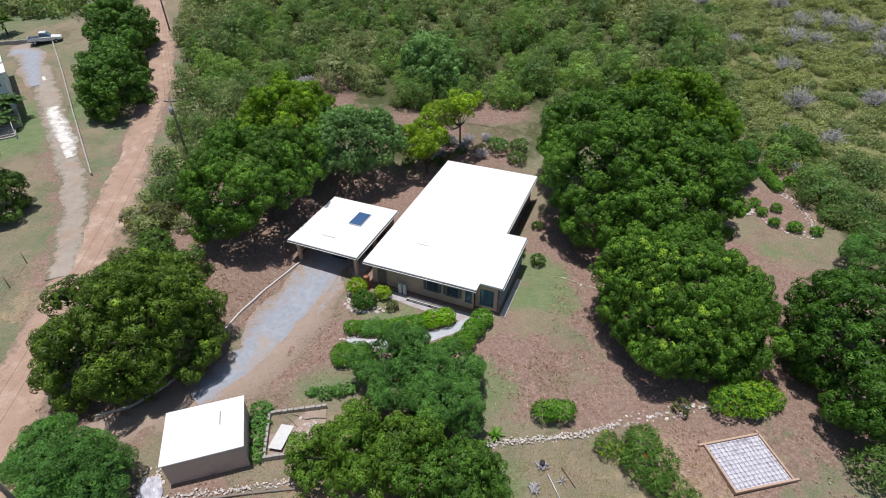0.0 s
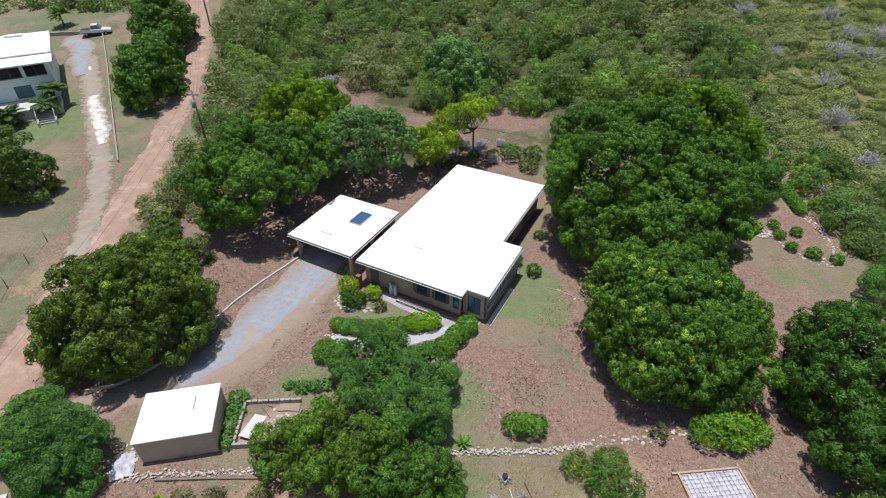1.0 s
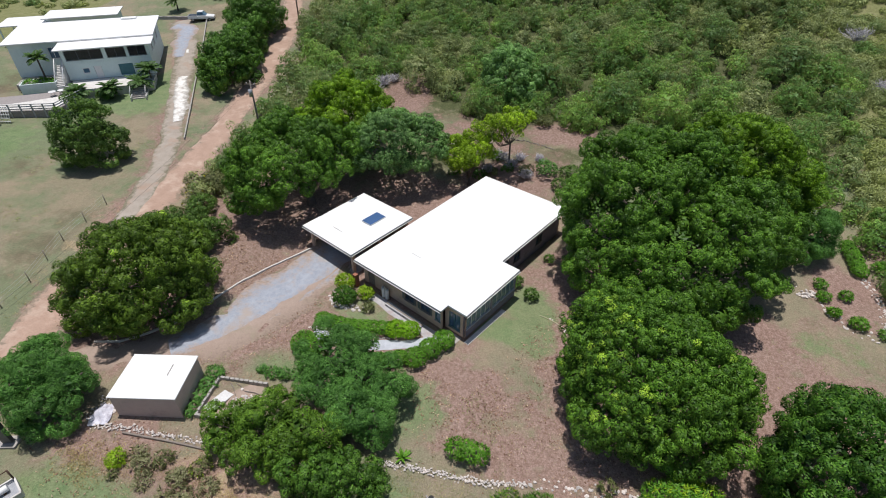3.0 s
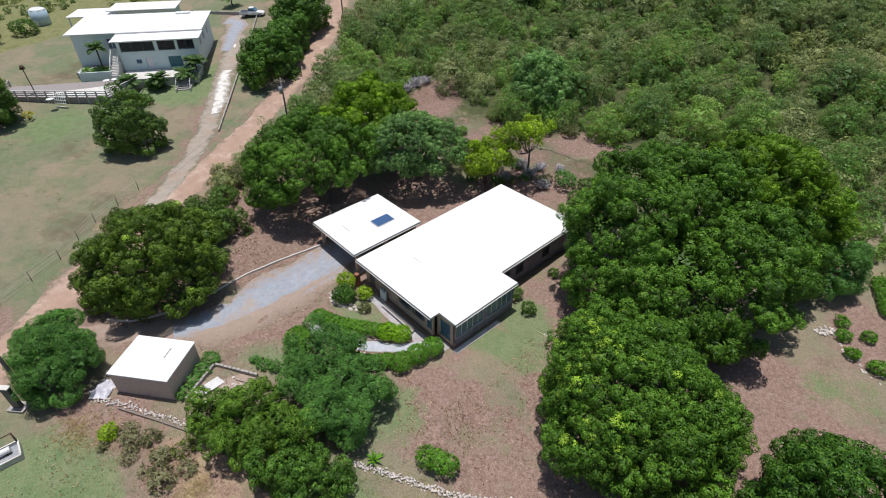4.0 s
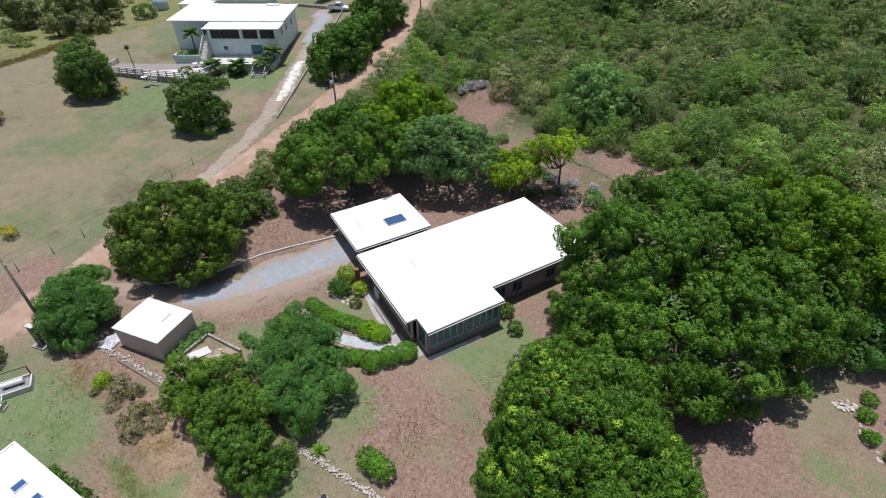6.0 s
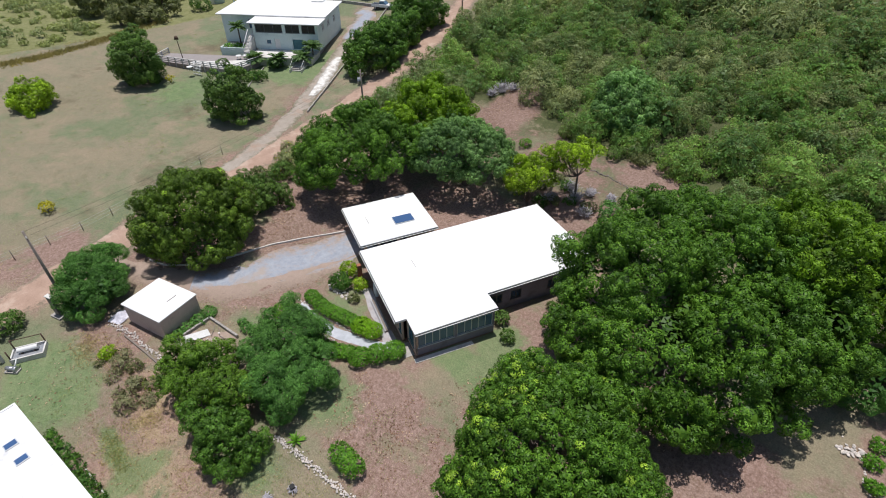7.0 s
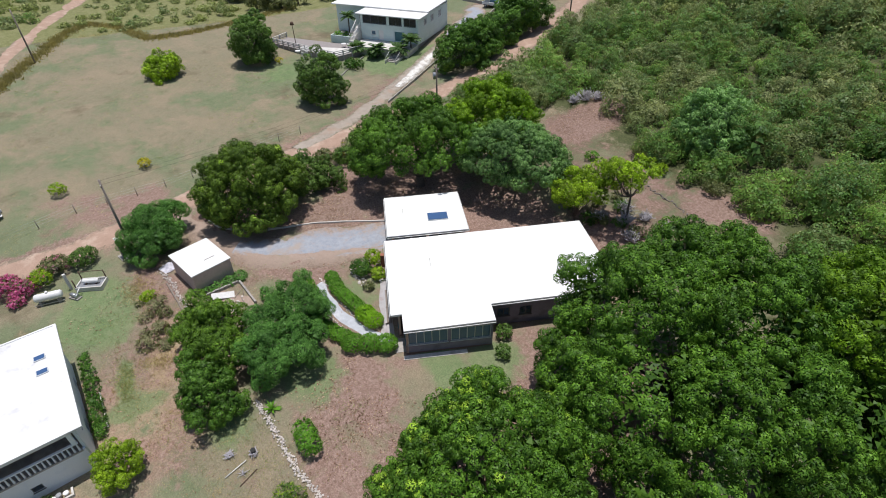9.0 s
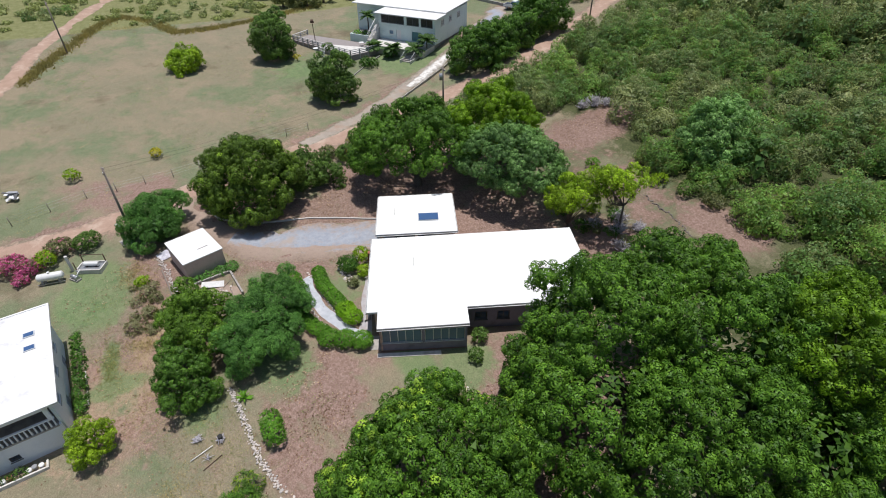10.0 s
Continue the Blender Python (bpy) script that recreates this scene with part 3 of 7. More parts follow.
def window_in(parent, at, hole, thick, panes, frame_material, louvre=False, name="window", glass=GLASS):
    """A framed window in an opening of a wall; at: the wall's pose under its parent."""
    a, b, lo, hi = hole
    w, f = b - a, 0.06
    win = part(name, box((a, b, 0.03, 0.11, lo, lo + f), (a, b, 0.03, 0.11, hi - f, hi), (a, a + f, 0.03, 0.11, lo + f, hi - f), (b - f, b, 0.03, 0.11, lo + f, hi - f)), frame_material, parent, at=at)
    for k in range(panes):
        x0, x1 = a + f + (w - 2 * f) * k / panes, a + f + (w - 2 * f) * (k + 1) / panes
        if k:
            part("mullion", box((x0 - 0.03, x0 + 0.03, 0.02, 0.12, lo + f, hi - f)), frame_material, win)
        if louvre:
            n = max(4, int((hi - lo) / 0.16))
            for j in range(n):
                z = lo + f + (hi - lo - 2 * f) * (j + 0.5) / n
                bm = box((x0 + 0.03, x1 - 0.03, -0.01, 0.01, -0.07, 0.07))
                bmesh.ops.rotate(bm, verts=bm.verts[:], cent=(0, 0, 0), matrix=Matrix.Rotation(radians(35), 3, "X"))
                bmesh.ops.translate(bm, verts=bm.verts[:], vec=(0, 0.07, z))
                part("slat", bm, frame_material, win)
        part("pane", box((x0 + 0.03, x1 - 0.03, 0.10 if louvre else 0.065, 0.115 if louvre else 0.08, lo + f, hi - f)), glass, win)
    part("window_sill", box((a - 0.05, b + 0.05, -0.07, 0.02, lo - 0.06, lo - 0.003)), frame_material, win)
    return win


# ---- the white-roofed house ----
HOUSE_TURN = -22.69
RISE = (0.012, 0.022)


def house_place(x, y):
    a = radians(HOUSE_TURN)
    return -7.54 + x * math.cos(a) - y * math.sin(a), 38.38 + x * math.sin(a) + y * math.cos(a)


def build_house():
    h = thing("house", -7.54, 38.38, 0.0, HOUSE_TURN, "low tan house with a flat white roof and a glazed porch", "house")
    roof = [(0, 0), (11.35, 0.05), (11.35, 1.05), (13.45, 1.05), (13.45, 9.1), (11.35, 9.1), (11.35, 21.34), (0, 21.34)]
    r = part("roof", slab(roof, 2.90, 3.02, 0.02, RISE), ROOF_WHITE, h, "sunlit white coated flat roof")
    inner = [(0.07, 0.07), (11.28, 0.12), (11.28, 1.12), (13.38, 1.12), (13.38, 9.03), (11.28, 9.03), (11.28, 21.27), (0.07, 21.27)]
    part("fascia", slab(inner, 2.72, 2.896, 0, RISE), FASCIA, r, "pale painted fascia board")
    drip = [(roof[k], roof[(k + 1) % 8]) for k in range(8)]
    for (ax, ay), (bx, by) in drip:
        if max(abs(ax - bx), abs(ay - by)) > 2.5:
            za, zb = 2.86 + RISE[0] * ax + RISE[1] * ay, 2.86 + RISE[0] * bx + RISE[1] * by
            part("gutter", rod([(ax, ay, za), (bx, by, zb)], 0.055, sides=6), GUTTER, r, "thin dark gutter line")
            d = Vector((by - ay, ax - bx, 0)).normalized() * 0.075
            part("gutter_lip", rod([(ax + d.x, ay + d.y, za - 0.05), (bx + d.x, by + d.y, zb - 0.05)], 0.042, sides=6), PAINT_WHITE, r, "bright white gutter lip")
    part("roof_seam", box((3.7, 5.0, 4.35, 4.40, 3.13, 3.20)), CONCRETE, r, "small raised grey roof seam")
    part("floor_slab", slab([(0.5, 0.7), (10.9, 0.7), (10.9, 1.2), (13.2, 1.2), (13.2, 8.95), (10.9, 8.95), (10.9, 20.85), (0.5, 20.85)], -0.45, 0.16), FLOOR_TILE, h)
    t = 0.2

    def wall(name, x, y, turn, length, holes, height=2.60, material=WALL_TAN):
        at = pose(x, y, 0.163, 0, 0, turn)
        return part(name, wall_mesh(length, height, t, holes), material, h, at=at), pose(0, 0, 0)

    # front wall, with louvred windows and the entrance
    holes = [(0.55, 1.55, 0.0, 2.1), (5.75, 6.95, 0.9, 1.95), (7.75, 8.95, 0.9, 1.95), (9.6, 10.25, 0.75, 2.05)]
    w, at = wall("wall", 0.5, 0.7, 0, 10.4, holes)
    for hole in holes[1:3]:
        win = window_in(w, at, hole, t, 2, FRAME_DARK, True)
        for x in (hole[0] - 0.3, hole[1] + 0.04):
            part("shutter", box((x, x + 0.26, -0.05, -0.012, hole[2], hole[3]), bevel=0.006), FRAME_DARK, win, "dark folded shutter")
    window_in(w, at, holes[3], t, 1, PAINT_TEAL)
    d = part("door", box((0.58, 1.52, 0.05, 0.10, 0.01, 2.08), bevel=0.01), TIMBER_GREY, w, "dark stained entrance door", at)
    part("handle", rod([(1.42, 0.0, 1.0), (1.42, 0.04, 1.0), (1.34, 0.03, 1.0)], 0.012), STEEL_GREY, d)
    # back wall and west wall
    w, at = wall("wall", 10.9, 20.85, 180, 10.4, [(2.0, 3.4, 0.9, 2.0), (6.5, 7.9, 0.9, 2.0)])
    for hole in [(2.0, 3.4, 0.9, 2.0), (6.5, 7.9, 0.9, 2.0)]:
        window_in(w, at, hole, t, 2, ALUMINIUM, True)
    holes = [(3.0, 4.2, 0.9, 2.0), (8.0, 9.2, 0.9, 2.0)]
    w, at = wall("wall", 0.5, 20.65, -90, 19.75, holes)
    for hole in holes:
        window_in(w, at, hole, t, 2, ALUMINIUM, True)
    # east wall of the bedrooms: render and frames darkened to imitate its shade
    holes = [(0.9, 2.1, 1.0, 2.05), (3.0, 4.2, 1.0, 2.05), (7.2, 8.4, 1.0, 2.05)]
    w, at = wall("wall", 10.9, 8.95, 90, 11.7, holes, material=WALL_TAN_SHADED)
    for hole in holes:
        window_in(w, at, hole, t, 2, GUTTER, True)
    # glazed porch: low plinth wall, posts and bands of glass
    holes = [(0.45, 1.75, 0.45, 2.3)]
    w, at = wall("porch_wall", 10.9, 1.2, 0, 2.3, holes)
    window_in(w, at, holes[0], t, 2, PAINT_TEAL)
    holes = [(0.18, 3.72, 0.95, 2.48), (3.98, 7.57, 0.95, 2.48)]
    # porch's east side, also in the render coloured for shade
    w, at = wall("porch_wall", 13.2, 1.2, 90, 7.75, holes, material=WALL_TAN_SHADED)
    for hole in holes:
        window_in(w, at, hole, t, 5, ALUMINIUM)
    w, at = wall("porch_wall", 13.0, 8.95, 180, 2.1, [(0.3, 1.8, 0.95, 2.48)])
    window_in(w, at, (0.3, 1.8, 0.95, 2.48), t, 2, ALUMINIUM)
    part("inner_wall", box((10.6, 10.7, 1.5, 8.8, 0.17, 2.7), (5.6, 5.7, 0.95, 20.6, 0.17, 2.7)), DARK_VOID, h)
    part("plinth_ledge", box((13.42, 13.88, 0.9, 6.6, -0.5, 0.05)), CONCRETE_PALE, h, "white cement ledge along the porch")
    part("doorstep", box((11.2, 12.9, 0.2, 1.17, -0.5, 0.0)), CONCRETE, h)
    part("doorstep", box((0.9, 2.2, -0.1, 0.68, -0.5, 0.02)), CONCRETE, h)
    # built-in bench under the windows
    b = part("bench", box((4.7, 9.3, -0.2, -0.12, 0.18, 0.28)), TIMBER_GREY, h, "long bench of sun-bleached boards along the front wall")
    for x in (4.7, 7.0, 9.2):
        part("leg", box((x, x + 0.1, -0.45, -0.203, -0.3, 0.28)), TIMBER_GREY, b)
    for k in range(4):
        part("board", box((4.6 + 0.1 * k, 9.4 - 0.15 * (k % 3), -0.5 + 0.16 * k, -0.37 + 0.16 * k, 0.283, 0.33), bevel=0.006), (BOARD_GREY, TIMBER_GREY)[k % 2], b)
    part("gate_pillar", box((0.15, 0.6, -0.55, -0.1, -0.4, 1.55), bevel=0.02), CLAY_RED, h, "red brick pillar beside the entrance")


def build_carport():
    c = thing("carport", -7.54, 38.38, 0.0, HOUSE_TURN, "open carport with a flat white roof beside the house", "carport")
    x0, x1, y0, y1 = -8.9, -0.92, 0.37, 9.25
    rise = (0.004, 0.012)
    r = part("roof", slab([(x0, y0), (x1, y0), (x1, y1), (x0, y1)], 2.76, 2.88, 0.02, rise), ROOF_WHITE, c, "sunlit white coated flat roof")
    part("fascia", slab([(x0 + .06, y0 + .06), (x1 - .06, y0 + .06), (x1 - .06, y1 - .06), (x0 + .06, y1 - .06)], 2.52, 2.757, 0, rise), FASCIA, r)
    for a, b in (((x0, y0), (x1, y0)), ((x1, y0), (x1, y1)), ((x1, y1), (x0, y1)), ((x0, y1), (x0, y0))):
        part("gutter", rod([(*a, 2.72 + rise[0] * a[0] + rise[1] * a[1]), (*b, 2.72 + rise[0] * b[0] + rise[1] * b[1])], 0.05, sides=6), GUTTER, r)
        d = Vector((b[1] - a[1], a[0] - b[0], 0)).normalized() * 0.07
        part("gutter_lip", rod([(a[0] + d.x, a[1] + d.y, 2.67 + rise[0] * a[0] + rise[1] * a[1]), (b[0] + d.x, b[1] + d.y, 2.67 + rise[0] * b[0] + rise[1] * b[1])], 0.042, sides=6), PAINT_WHITE, r, "bright white gutter lip")
    for x in (x0 + 0.75, x1 - 0.55):
        for y in (y0 + 0.6, y0 + 4.4, y1 - 0.6):
            part("column", box((x - 0.16, x + 0.16, y - 0.16, y + 0.16, -0.3, 2.50), bevel=0.02), WALL_TAN, c)
    part("beam", box((x0 + 0.3, x1 - 0.3, y0 + 0.48, y0 + 0.72, 2.30, 2.515)), WALL_TAN, c)
    part("floor_slab", box((x0 + 0.3, x1 - 0.1, y0 + 0.3, y1 - 0.2, -0.4, 0.10)), CONCRETE, c)
    part("back_wall", box((x0 + 0.5, x1 - 0.4, y1 - 0.5, y1 - 0.3, 0.10, 2.50)), WALL_TAN, c)
    part("roof_seam", box((-6.1, -4.6, 2.35, 2.39, 2.88, 2.93)), CONCRETE, r, "small raised grey roof seam")
    s = thing("solar_water_heater", *house_place(-3.86, 6.2), 2.96, HOUSE_TURN, "blue flat solar collector lying on the carport roof", "solar panel")
    bm = box((-0.72, 0.72, -1.15, 1.15, 0.0, 0.09), bevel=0.015)
    part("casing", bm, ALUMINIUM, s)
    part("absorber", box((-0.66, 0.66, -1.08, 1.08, 0.092, 0.10)), COLLECTOR, s, "dark blue absorber plate")
    for k in range(7):
        x = -0.57 + 0.19 * k
        part("riser_tube", box((x - 0.012, x + 0.012, -1.05, 1.05, 0.102, 0.115)), STEEL_GREY, s)
    part("cover_glass", box((-0.68, 0.68, -1.10, 1.10, 0.125, 0.131)), GLASS_BLUE, s)


def car_profile(length, width, sections):
    """A lofted body from sections (x, half width, z low, z high)."""
    bm = bmesh.new()
    rings = []
    for x, hw, lo, hi in sections:
        r = 0.12
        ring = [(-hw, lo), (-hw, hi - r), (-hw + r, hi), (hw - r, hi), (hw, hi - r), (hw, lo)]
        rings.append([bm.verts.new((x, y, z)) for y, z in ring])
    for a, b in zip(rings, rings[1:]):
        for j in range(6):
            bm.faces.new((a[j], a[(j + 1) % 6], b[(j + 1) % 6], b[j]))
    bm.faces.new(rings[0])
    bm.faces.new(rings[-1][::-1])
    bmesh.ops.recalc_face_normals(bm, faces=bm.faces[:])
    return bm


def add_wheels(v, xs, half):
    for x in xs:
        for y in (-half, half):
            wheel = part("wheel", rod([(x, y - 0.11, 0.33), (x, y + 0.11, 0.33)], 0.33, sides=18), RUBBER, v)
            part("rim", rod([(x, y - 0.118, 0.33), (x, y + 0.118, 0.33)], 0.19, sides=14), STEEL_GREY, wheel)


def build_car():
    x, y = house_place(-4.4, 4.4)
    v = thing("car", x, y, 0.10, HOUSE_TURN + 90, "dark navy car parked in the shade of the carport", "car")
    part("body", car_profile(4.4, 0.86, [(-2.2, 0.7, 0.45, 0.75), (-2.0, 0.84, 0.3, 0.9), (-0.9, 0.88, 0.25, 0.97), (1.0, 0.88, 0.25, 0.98), (2.0, 0.85, 0.3, 0.9), (2.2, 0.72, 0.45, 0.8)]), PAINT_NAVY, v)
    part("cabin", car_profile(2.4, 0.7, [(-1.25, 0.74, 0.9, 0.98), (-0.55, 0.66, 0.9, 1.42), (0.8, 0.66, 0.9, 1.45), (1.7, 0.72, 0.9, 1.0)]), GLASS, v, "tinted cabin glass")
    part("cabin_roof", box((-0.55, 0.8, -0.55, 0.55, 1.44, 1.47), bevel=0.01), PAINT_NAVY, v)
    add_wheels(v, (-1.35, 1.35), 0.78)
    for s in (-1, 1):
        part("headlight", box((-2.16, -2.06, s * 0.62 - 0.14, s * 0.62 + 0.14, 0.62, 0.75), bevel=0.02), PAINT_WHITE, v)


def build_pickup():
    x, y = -71.0, 96.6
    v = thing("pickup_truck", x, y, gz(x, y) + 0.02, 28, "white pickup truck with an open bed parked on the lane", "pickup truck")
    part("chassis", box((-2.4, 2.3, -0.75, 0.75, 0.42, 0.58)), GUTTER, v)
    part("bonnet", car_profile(1.4, 0.9, [(1.1, 0.92, 0.5, 1.12), (2.2, 0.88, 0.5, 1.02), (2.55, 0.8, 0.5, 0.9)]), PAINT_WHITE, v)
    cab = part("cab", car_profile(1.8, 0.9, [(-0.75, 0.92, 0.5, 1.15), (1.1, 0.92, 0.5, 1.15)]), PAINT_WHITE, v)
    part("cab_glass", car_profile(1.8, 0.7, [(-0.7, 0.86, 1.1, 1.2), (-0.60, 0.80, 1.1, 1.78), (0.40, 0.80, 1.1, 1.78), (1.05, 0.86, 1.1, 1.2)]), GLASS, cab, "tinted cab windows")
    part("cab_roof", box((-0.62, 0.45, -0.74, 0.74, 1.76, 1.84), bevel=0.02), PAINT_WHITE, cab)
    part("bed", box((-2.6, -0.8, -0.92, -0.86, 0.58, 1.12), (-2.6, -0.8, 0.86, 0.92, 0.58, 1.12), (-2.6, -2.54, -0.86, 0.86, 0.58, 1.12), (-2.6, -0.8, -0.86, 0.86, 0.58, 0.63)), PAINT_WHITE, v, "open white load bed")
    part("bed_liner", box((-2.52, -0.84, -0.84, 0.84, 0.634, 0.70)), RUBBER, v, "black bed liner")
    add_wheels(v, (-1.65, 1.6), 0.8)
    for s in (-1, 1):
        part("headlight", box((2.42, 2.53, s * 0.6 - 0.13, s * 0.6 + 0.13, 0.68, 0.82), bevel=0.02), CONCRETE_PALE, v)


def build_shed():
    ang = math.degrees(math.atan2(1.55, 5.15))
    s = thing("shed", -18.27, 18.33, 0.0, ang, "small flat-roofed shed with weathered pinkish walls", "shed")
    w, l, z = 5.08, 4.10, -0.75
    part("roof", slab([(-0.1, -0.1), (w + 0.1, -0.1), (w + 0.1, l + 0.1), (-0.1, l + 0.1)], 1.93, 2.05, 0.02), ROOF_WHITE, s, "sunlit white concrete roof slab")
    part("roof_mark", box((3.55, 3.62, 2.1, 3.2, 2.05, 2.10)), CONCRETE, s, "short grey ridge on the roof")
    for x, y, turn, length, holes in ((0, 0, 0, w, []), (w, 0.2, 90, l - 0.4, []), (w, l, 180, w, []), (0, l - 0.2, -90, l - 0.4, [])):
        wall = part("wall", wall_mesh(length, 1.925 - z, 0.2, holes), WALL_SHED, s, at=pose(x, y, z, 0, 0, turn))


def stones_along(name, line, count, size, seed, label, width=0.5, lift=0.0, material=None):
    """A dry-laid row of pale stones as one thing with each stone a part."""
    r = random.Random(seed)
    x0, y0 = line[0]
    t = thing(name, x0, y0, 0, 0, label, "stone wall")
    shapes = []
    for k in range(5):
        bm = bmesh.new()
        bmesh.ops.create_icosphere(bm, subdivisions=1, radius=1.0)
        for v in bm.verts:
            v.co *= r.uniform(0.75, 1.15)
            v.co.z *= 0.7
        me = bpy.data.meshes.new("stone")
        bm.to_mesh(me)
        bm.free()
        me.materials.append(material or STONE_PALE)
        shapes.append(me)
    seg = [math.dist(a, b) for a, b in zip(line, line[1:])]
    total = sum(seg)
    for k in range(count):
        d = total * (k + r.uniform(-0.4, 0.4)) / count
        d, i = max(0, min(total - 1e-3, d)), 0
        while d > seg[i]:
            d -= seg[i]
            i += 1
        (ax, ay), (bx, by) = line[i], line[i + 1]
        f, o = d / seg[i], r.gauss(0, width * 0.4)
        nx, ny = -(by - ay) / seg[i], (bx - ax) / seg[i]
        x, y = ax + (bx - ax) * f + nx * o, ay + (by - ay) * f + ny * o
        s = size * r.uniform(0.55, 1.25)
        ob = new("stone", shapes[k % 5])
        ob.parent = t
        ob.matrix_local = Matrix.LocRotScale((x - x0, y - y0, gz(x, y) + s * 0.25 + lift * r.random()), Euler((r.uniform(-.4, .4), r.uniform(-.4, .4), r.uniform(0, 6.3))), (s * r.uniform(0.8, 1.4), s, s * r.uniform(0.7, 1.0)))
    return t


def kerb(name, line, width, height, material, label, category="kerb", step=0.6, post=0.0):
    """A low wall that follows the ground along a line."""
    pts = []
    for (ax, ay), (bx, by) in zip(line, line[1:]):
        n = max(1, int(math.dist((ax, ay), (bx, by)) / step))
        pts += [(ax + (bx - ax) * k / n, ay + (by - ay) * k / n) for k in range(n)]
    pts.append(line[-1])
    bm, rings = bmesh.new(), []
    for k, (x, y) in enumerate(pts):
        a, b = pts[max(k - 1, 0)], pts[min(k + 1, len(pts) - 1)]
        d = Vector((b[0] - a[0], b[1] - a[1], 0)).normalized()
        n = Vector((-d.y, d.x, 0)) * width / 2
        z = gz(x, y)
        p = Vector((x - line[0][0], y - line[0][1], 0))
        hh = height * (1 + 0.06 * math.sin(k * 1.7))
        rings.append([bm.verts.new(p + n * s + Vector((0, 0, z + h))) for s, h in ((-1, -0.3), (-1, hh - 0.03), (-0.7, hh), (0.7, hh), (1, hh - 0.03), (1, -0.3))])
    for a, b in zip(rings, rings[1:]):
        for j in range(5):
            bm.faces.new((a[j], b[j], b[j + 1], a[j + 1]))
    bm.faces.new(rings[0][::-1])
    bm.faces.new(rings[-1])
    bmesh.ops.recalc_face_normals(bm, faces=bm.faces[:])
    t = thing(name, line[0][0], line[0][1], 0, 0, label, category)
    part("coping", bm, material, t)
    return t


def build_walls():
    kerb("kerb_wall", [(-14.7, 41.7), (-17.0, 37.6), (-18.5, 33.9), (-19.6, 30.6), (-20.7, 27.7), (-22.2, 25.6), (-23.7, 24.1), (-25.7, 23.3)], 0.15, 0.2, CONCRETE_PALE, "low white kerb wall curving along the gravel drive")
    kerb("lane_wall", [(-69.9, 96.6), (-61.4, 84.0), (-53.3, 71.6), (-46.2, 61.0), (-42.7, 55.8)], 0.18, 0.45, CONCRETE, "low weathered wall along the stony lane", "wall")
    kerb("lane_wall", [(-70.4, 97.2), (-79, 96.0), (-88, 94.5)], 0.28, 0.6, CONCRETE, "low weathered wall at the head of the lane", "wall")
    kerb("lawn_border", [(-64.2, 60.8), (-61.5, 57.2), (-56.8, 52.4)], 0.14, 0.22, CONCRETE, "low grey border beside the lawn", "kerb")
    kerb("yard_border", [(-5.5, 10.1), (-1.4, 10.5)], 0.1, 0.16, CONCRETE_PALE, "short pale border in the rough grass", "kerb")
    stones_along("stone_wall", [(2.4, 21.5), (5.8, 22.0), (8.3, 22.3), (10.4, 22.6), (13.1, 23.4)], 290, 0.085, 5, "tumbled pale dry-stone wall edging the lawn", 0.34, 0.16)
    stones_along("stone_edging", [(13.2, 23.4), (17.4, 24.4), (21.5, 25.2)], 46, 0.13, 6, "sparse row of pale stones below the lawn", 0.6)
    stones_along("stone_wall", [(-19.6, 17.0), (-16.0, 17.7), (-13.1, 18.2), (-9.2, 18.8)], 210, 0.085, 8, "rough bank of pale stones below the shed", 0.4, 0.12)
    kerb("bank_footing", [(-16.8, 17.2), (-13.0, 17.8), (-9.0, 18.3)], 0.15, 0.18, TIMBER_GREY, "dark timber footing of the stone bank", "kerb")
    stones_along("rubble_heap", [(-19.9, 17.2), (-19.6, 19.6)], 60, 0.11, 9, "spilled pale rubble beside the shed", 1.1)
    stones_along("stone_edging", [(40.8, 53.7), (41.35, 51.3), (41.7, 49.6), (41.4, 47.8), (40.7, 45.8)], 60, 0.14, 12, "scattered white stones edging a garden terrace", 0.5)
    stones_along("stone_edging", [(36.2, 50.0), (36.6, 47.6), (38.6, 46.4), (40.6, 45.6)], 28, 0.15, 13, "scattered white stones round small shrubs", 0.7)
    stones_along("rubble_heap", [(34.8, 49.4), (35.8, 50.6)], 34, 0.15, 21, "loose white rubble at the foot of the terrace", 1.1, 0.1)
    stones_along("rock_garden", [(-8.7, 37.0), (-8.9, 35.4), (-7.4, 34.6), (-5.2, 34.9)], 60, 0.15, 14, "ring of white stones round garden shrubs", 0.6)
    stones_along("stone_edging", [(-1.0, 70.4), (0.3, 70.2), (4.0, 69.9), (7.6, 69.1)], 40, 0.16, 15, "low line of dark stones across the back yard", 0.35, 0.0, STONE_DARK)
    stones_along("stone_edging", [(12.0, 39.6), (13.4, 38.5), (17.2, 37.6)], 14, 0.13, 16, "stepping stones from the porch into the yard", 0.2)
    stones_along("path_edging", [(-9.0, 31.3), (-7.0, 31.8), (-4.2, 31.8), (-2.0, 32.2), (0.8, 33.4)], 60, 0.10, 17, "white stones edging the garden path", 0.12)
    stones_along("path_edging", [(-8.6, 29.6), (-6.6, 30.0), (-4.2, 30.0), (-1.5, 30.5), (1.4, 31.6)], 50, 0.10, 18, "white stones edging the garden path", 0.12)
    # concrete-block pen beside the shed
    p = thing("block_pen", -12.6, 20.1, 0, 9.0, "low concrete-block pen with rubble inside", "pen")
    z = gz(-11, 22.5)
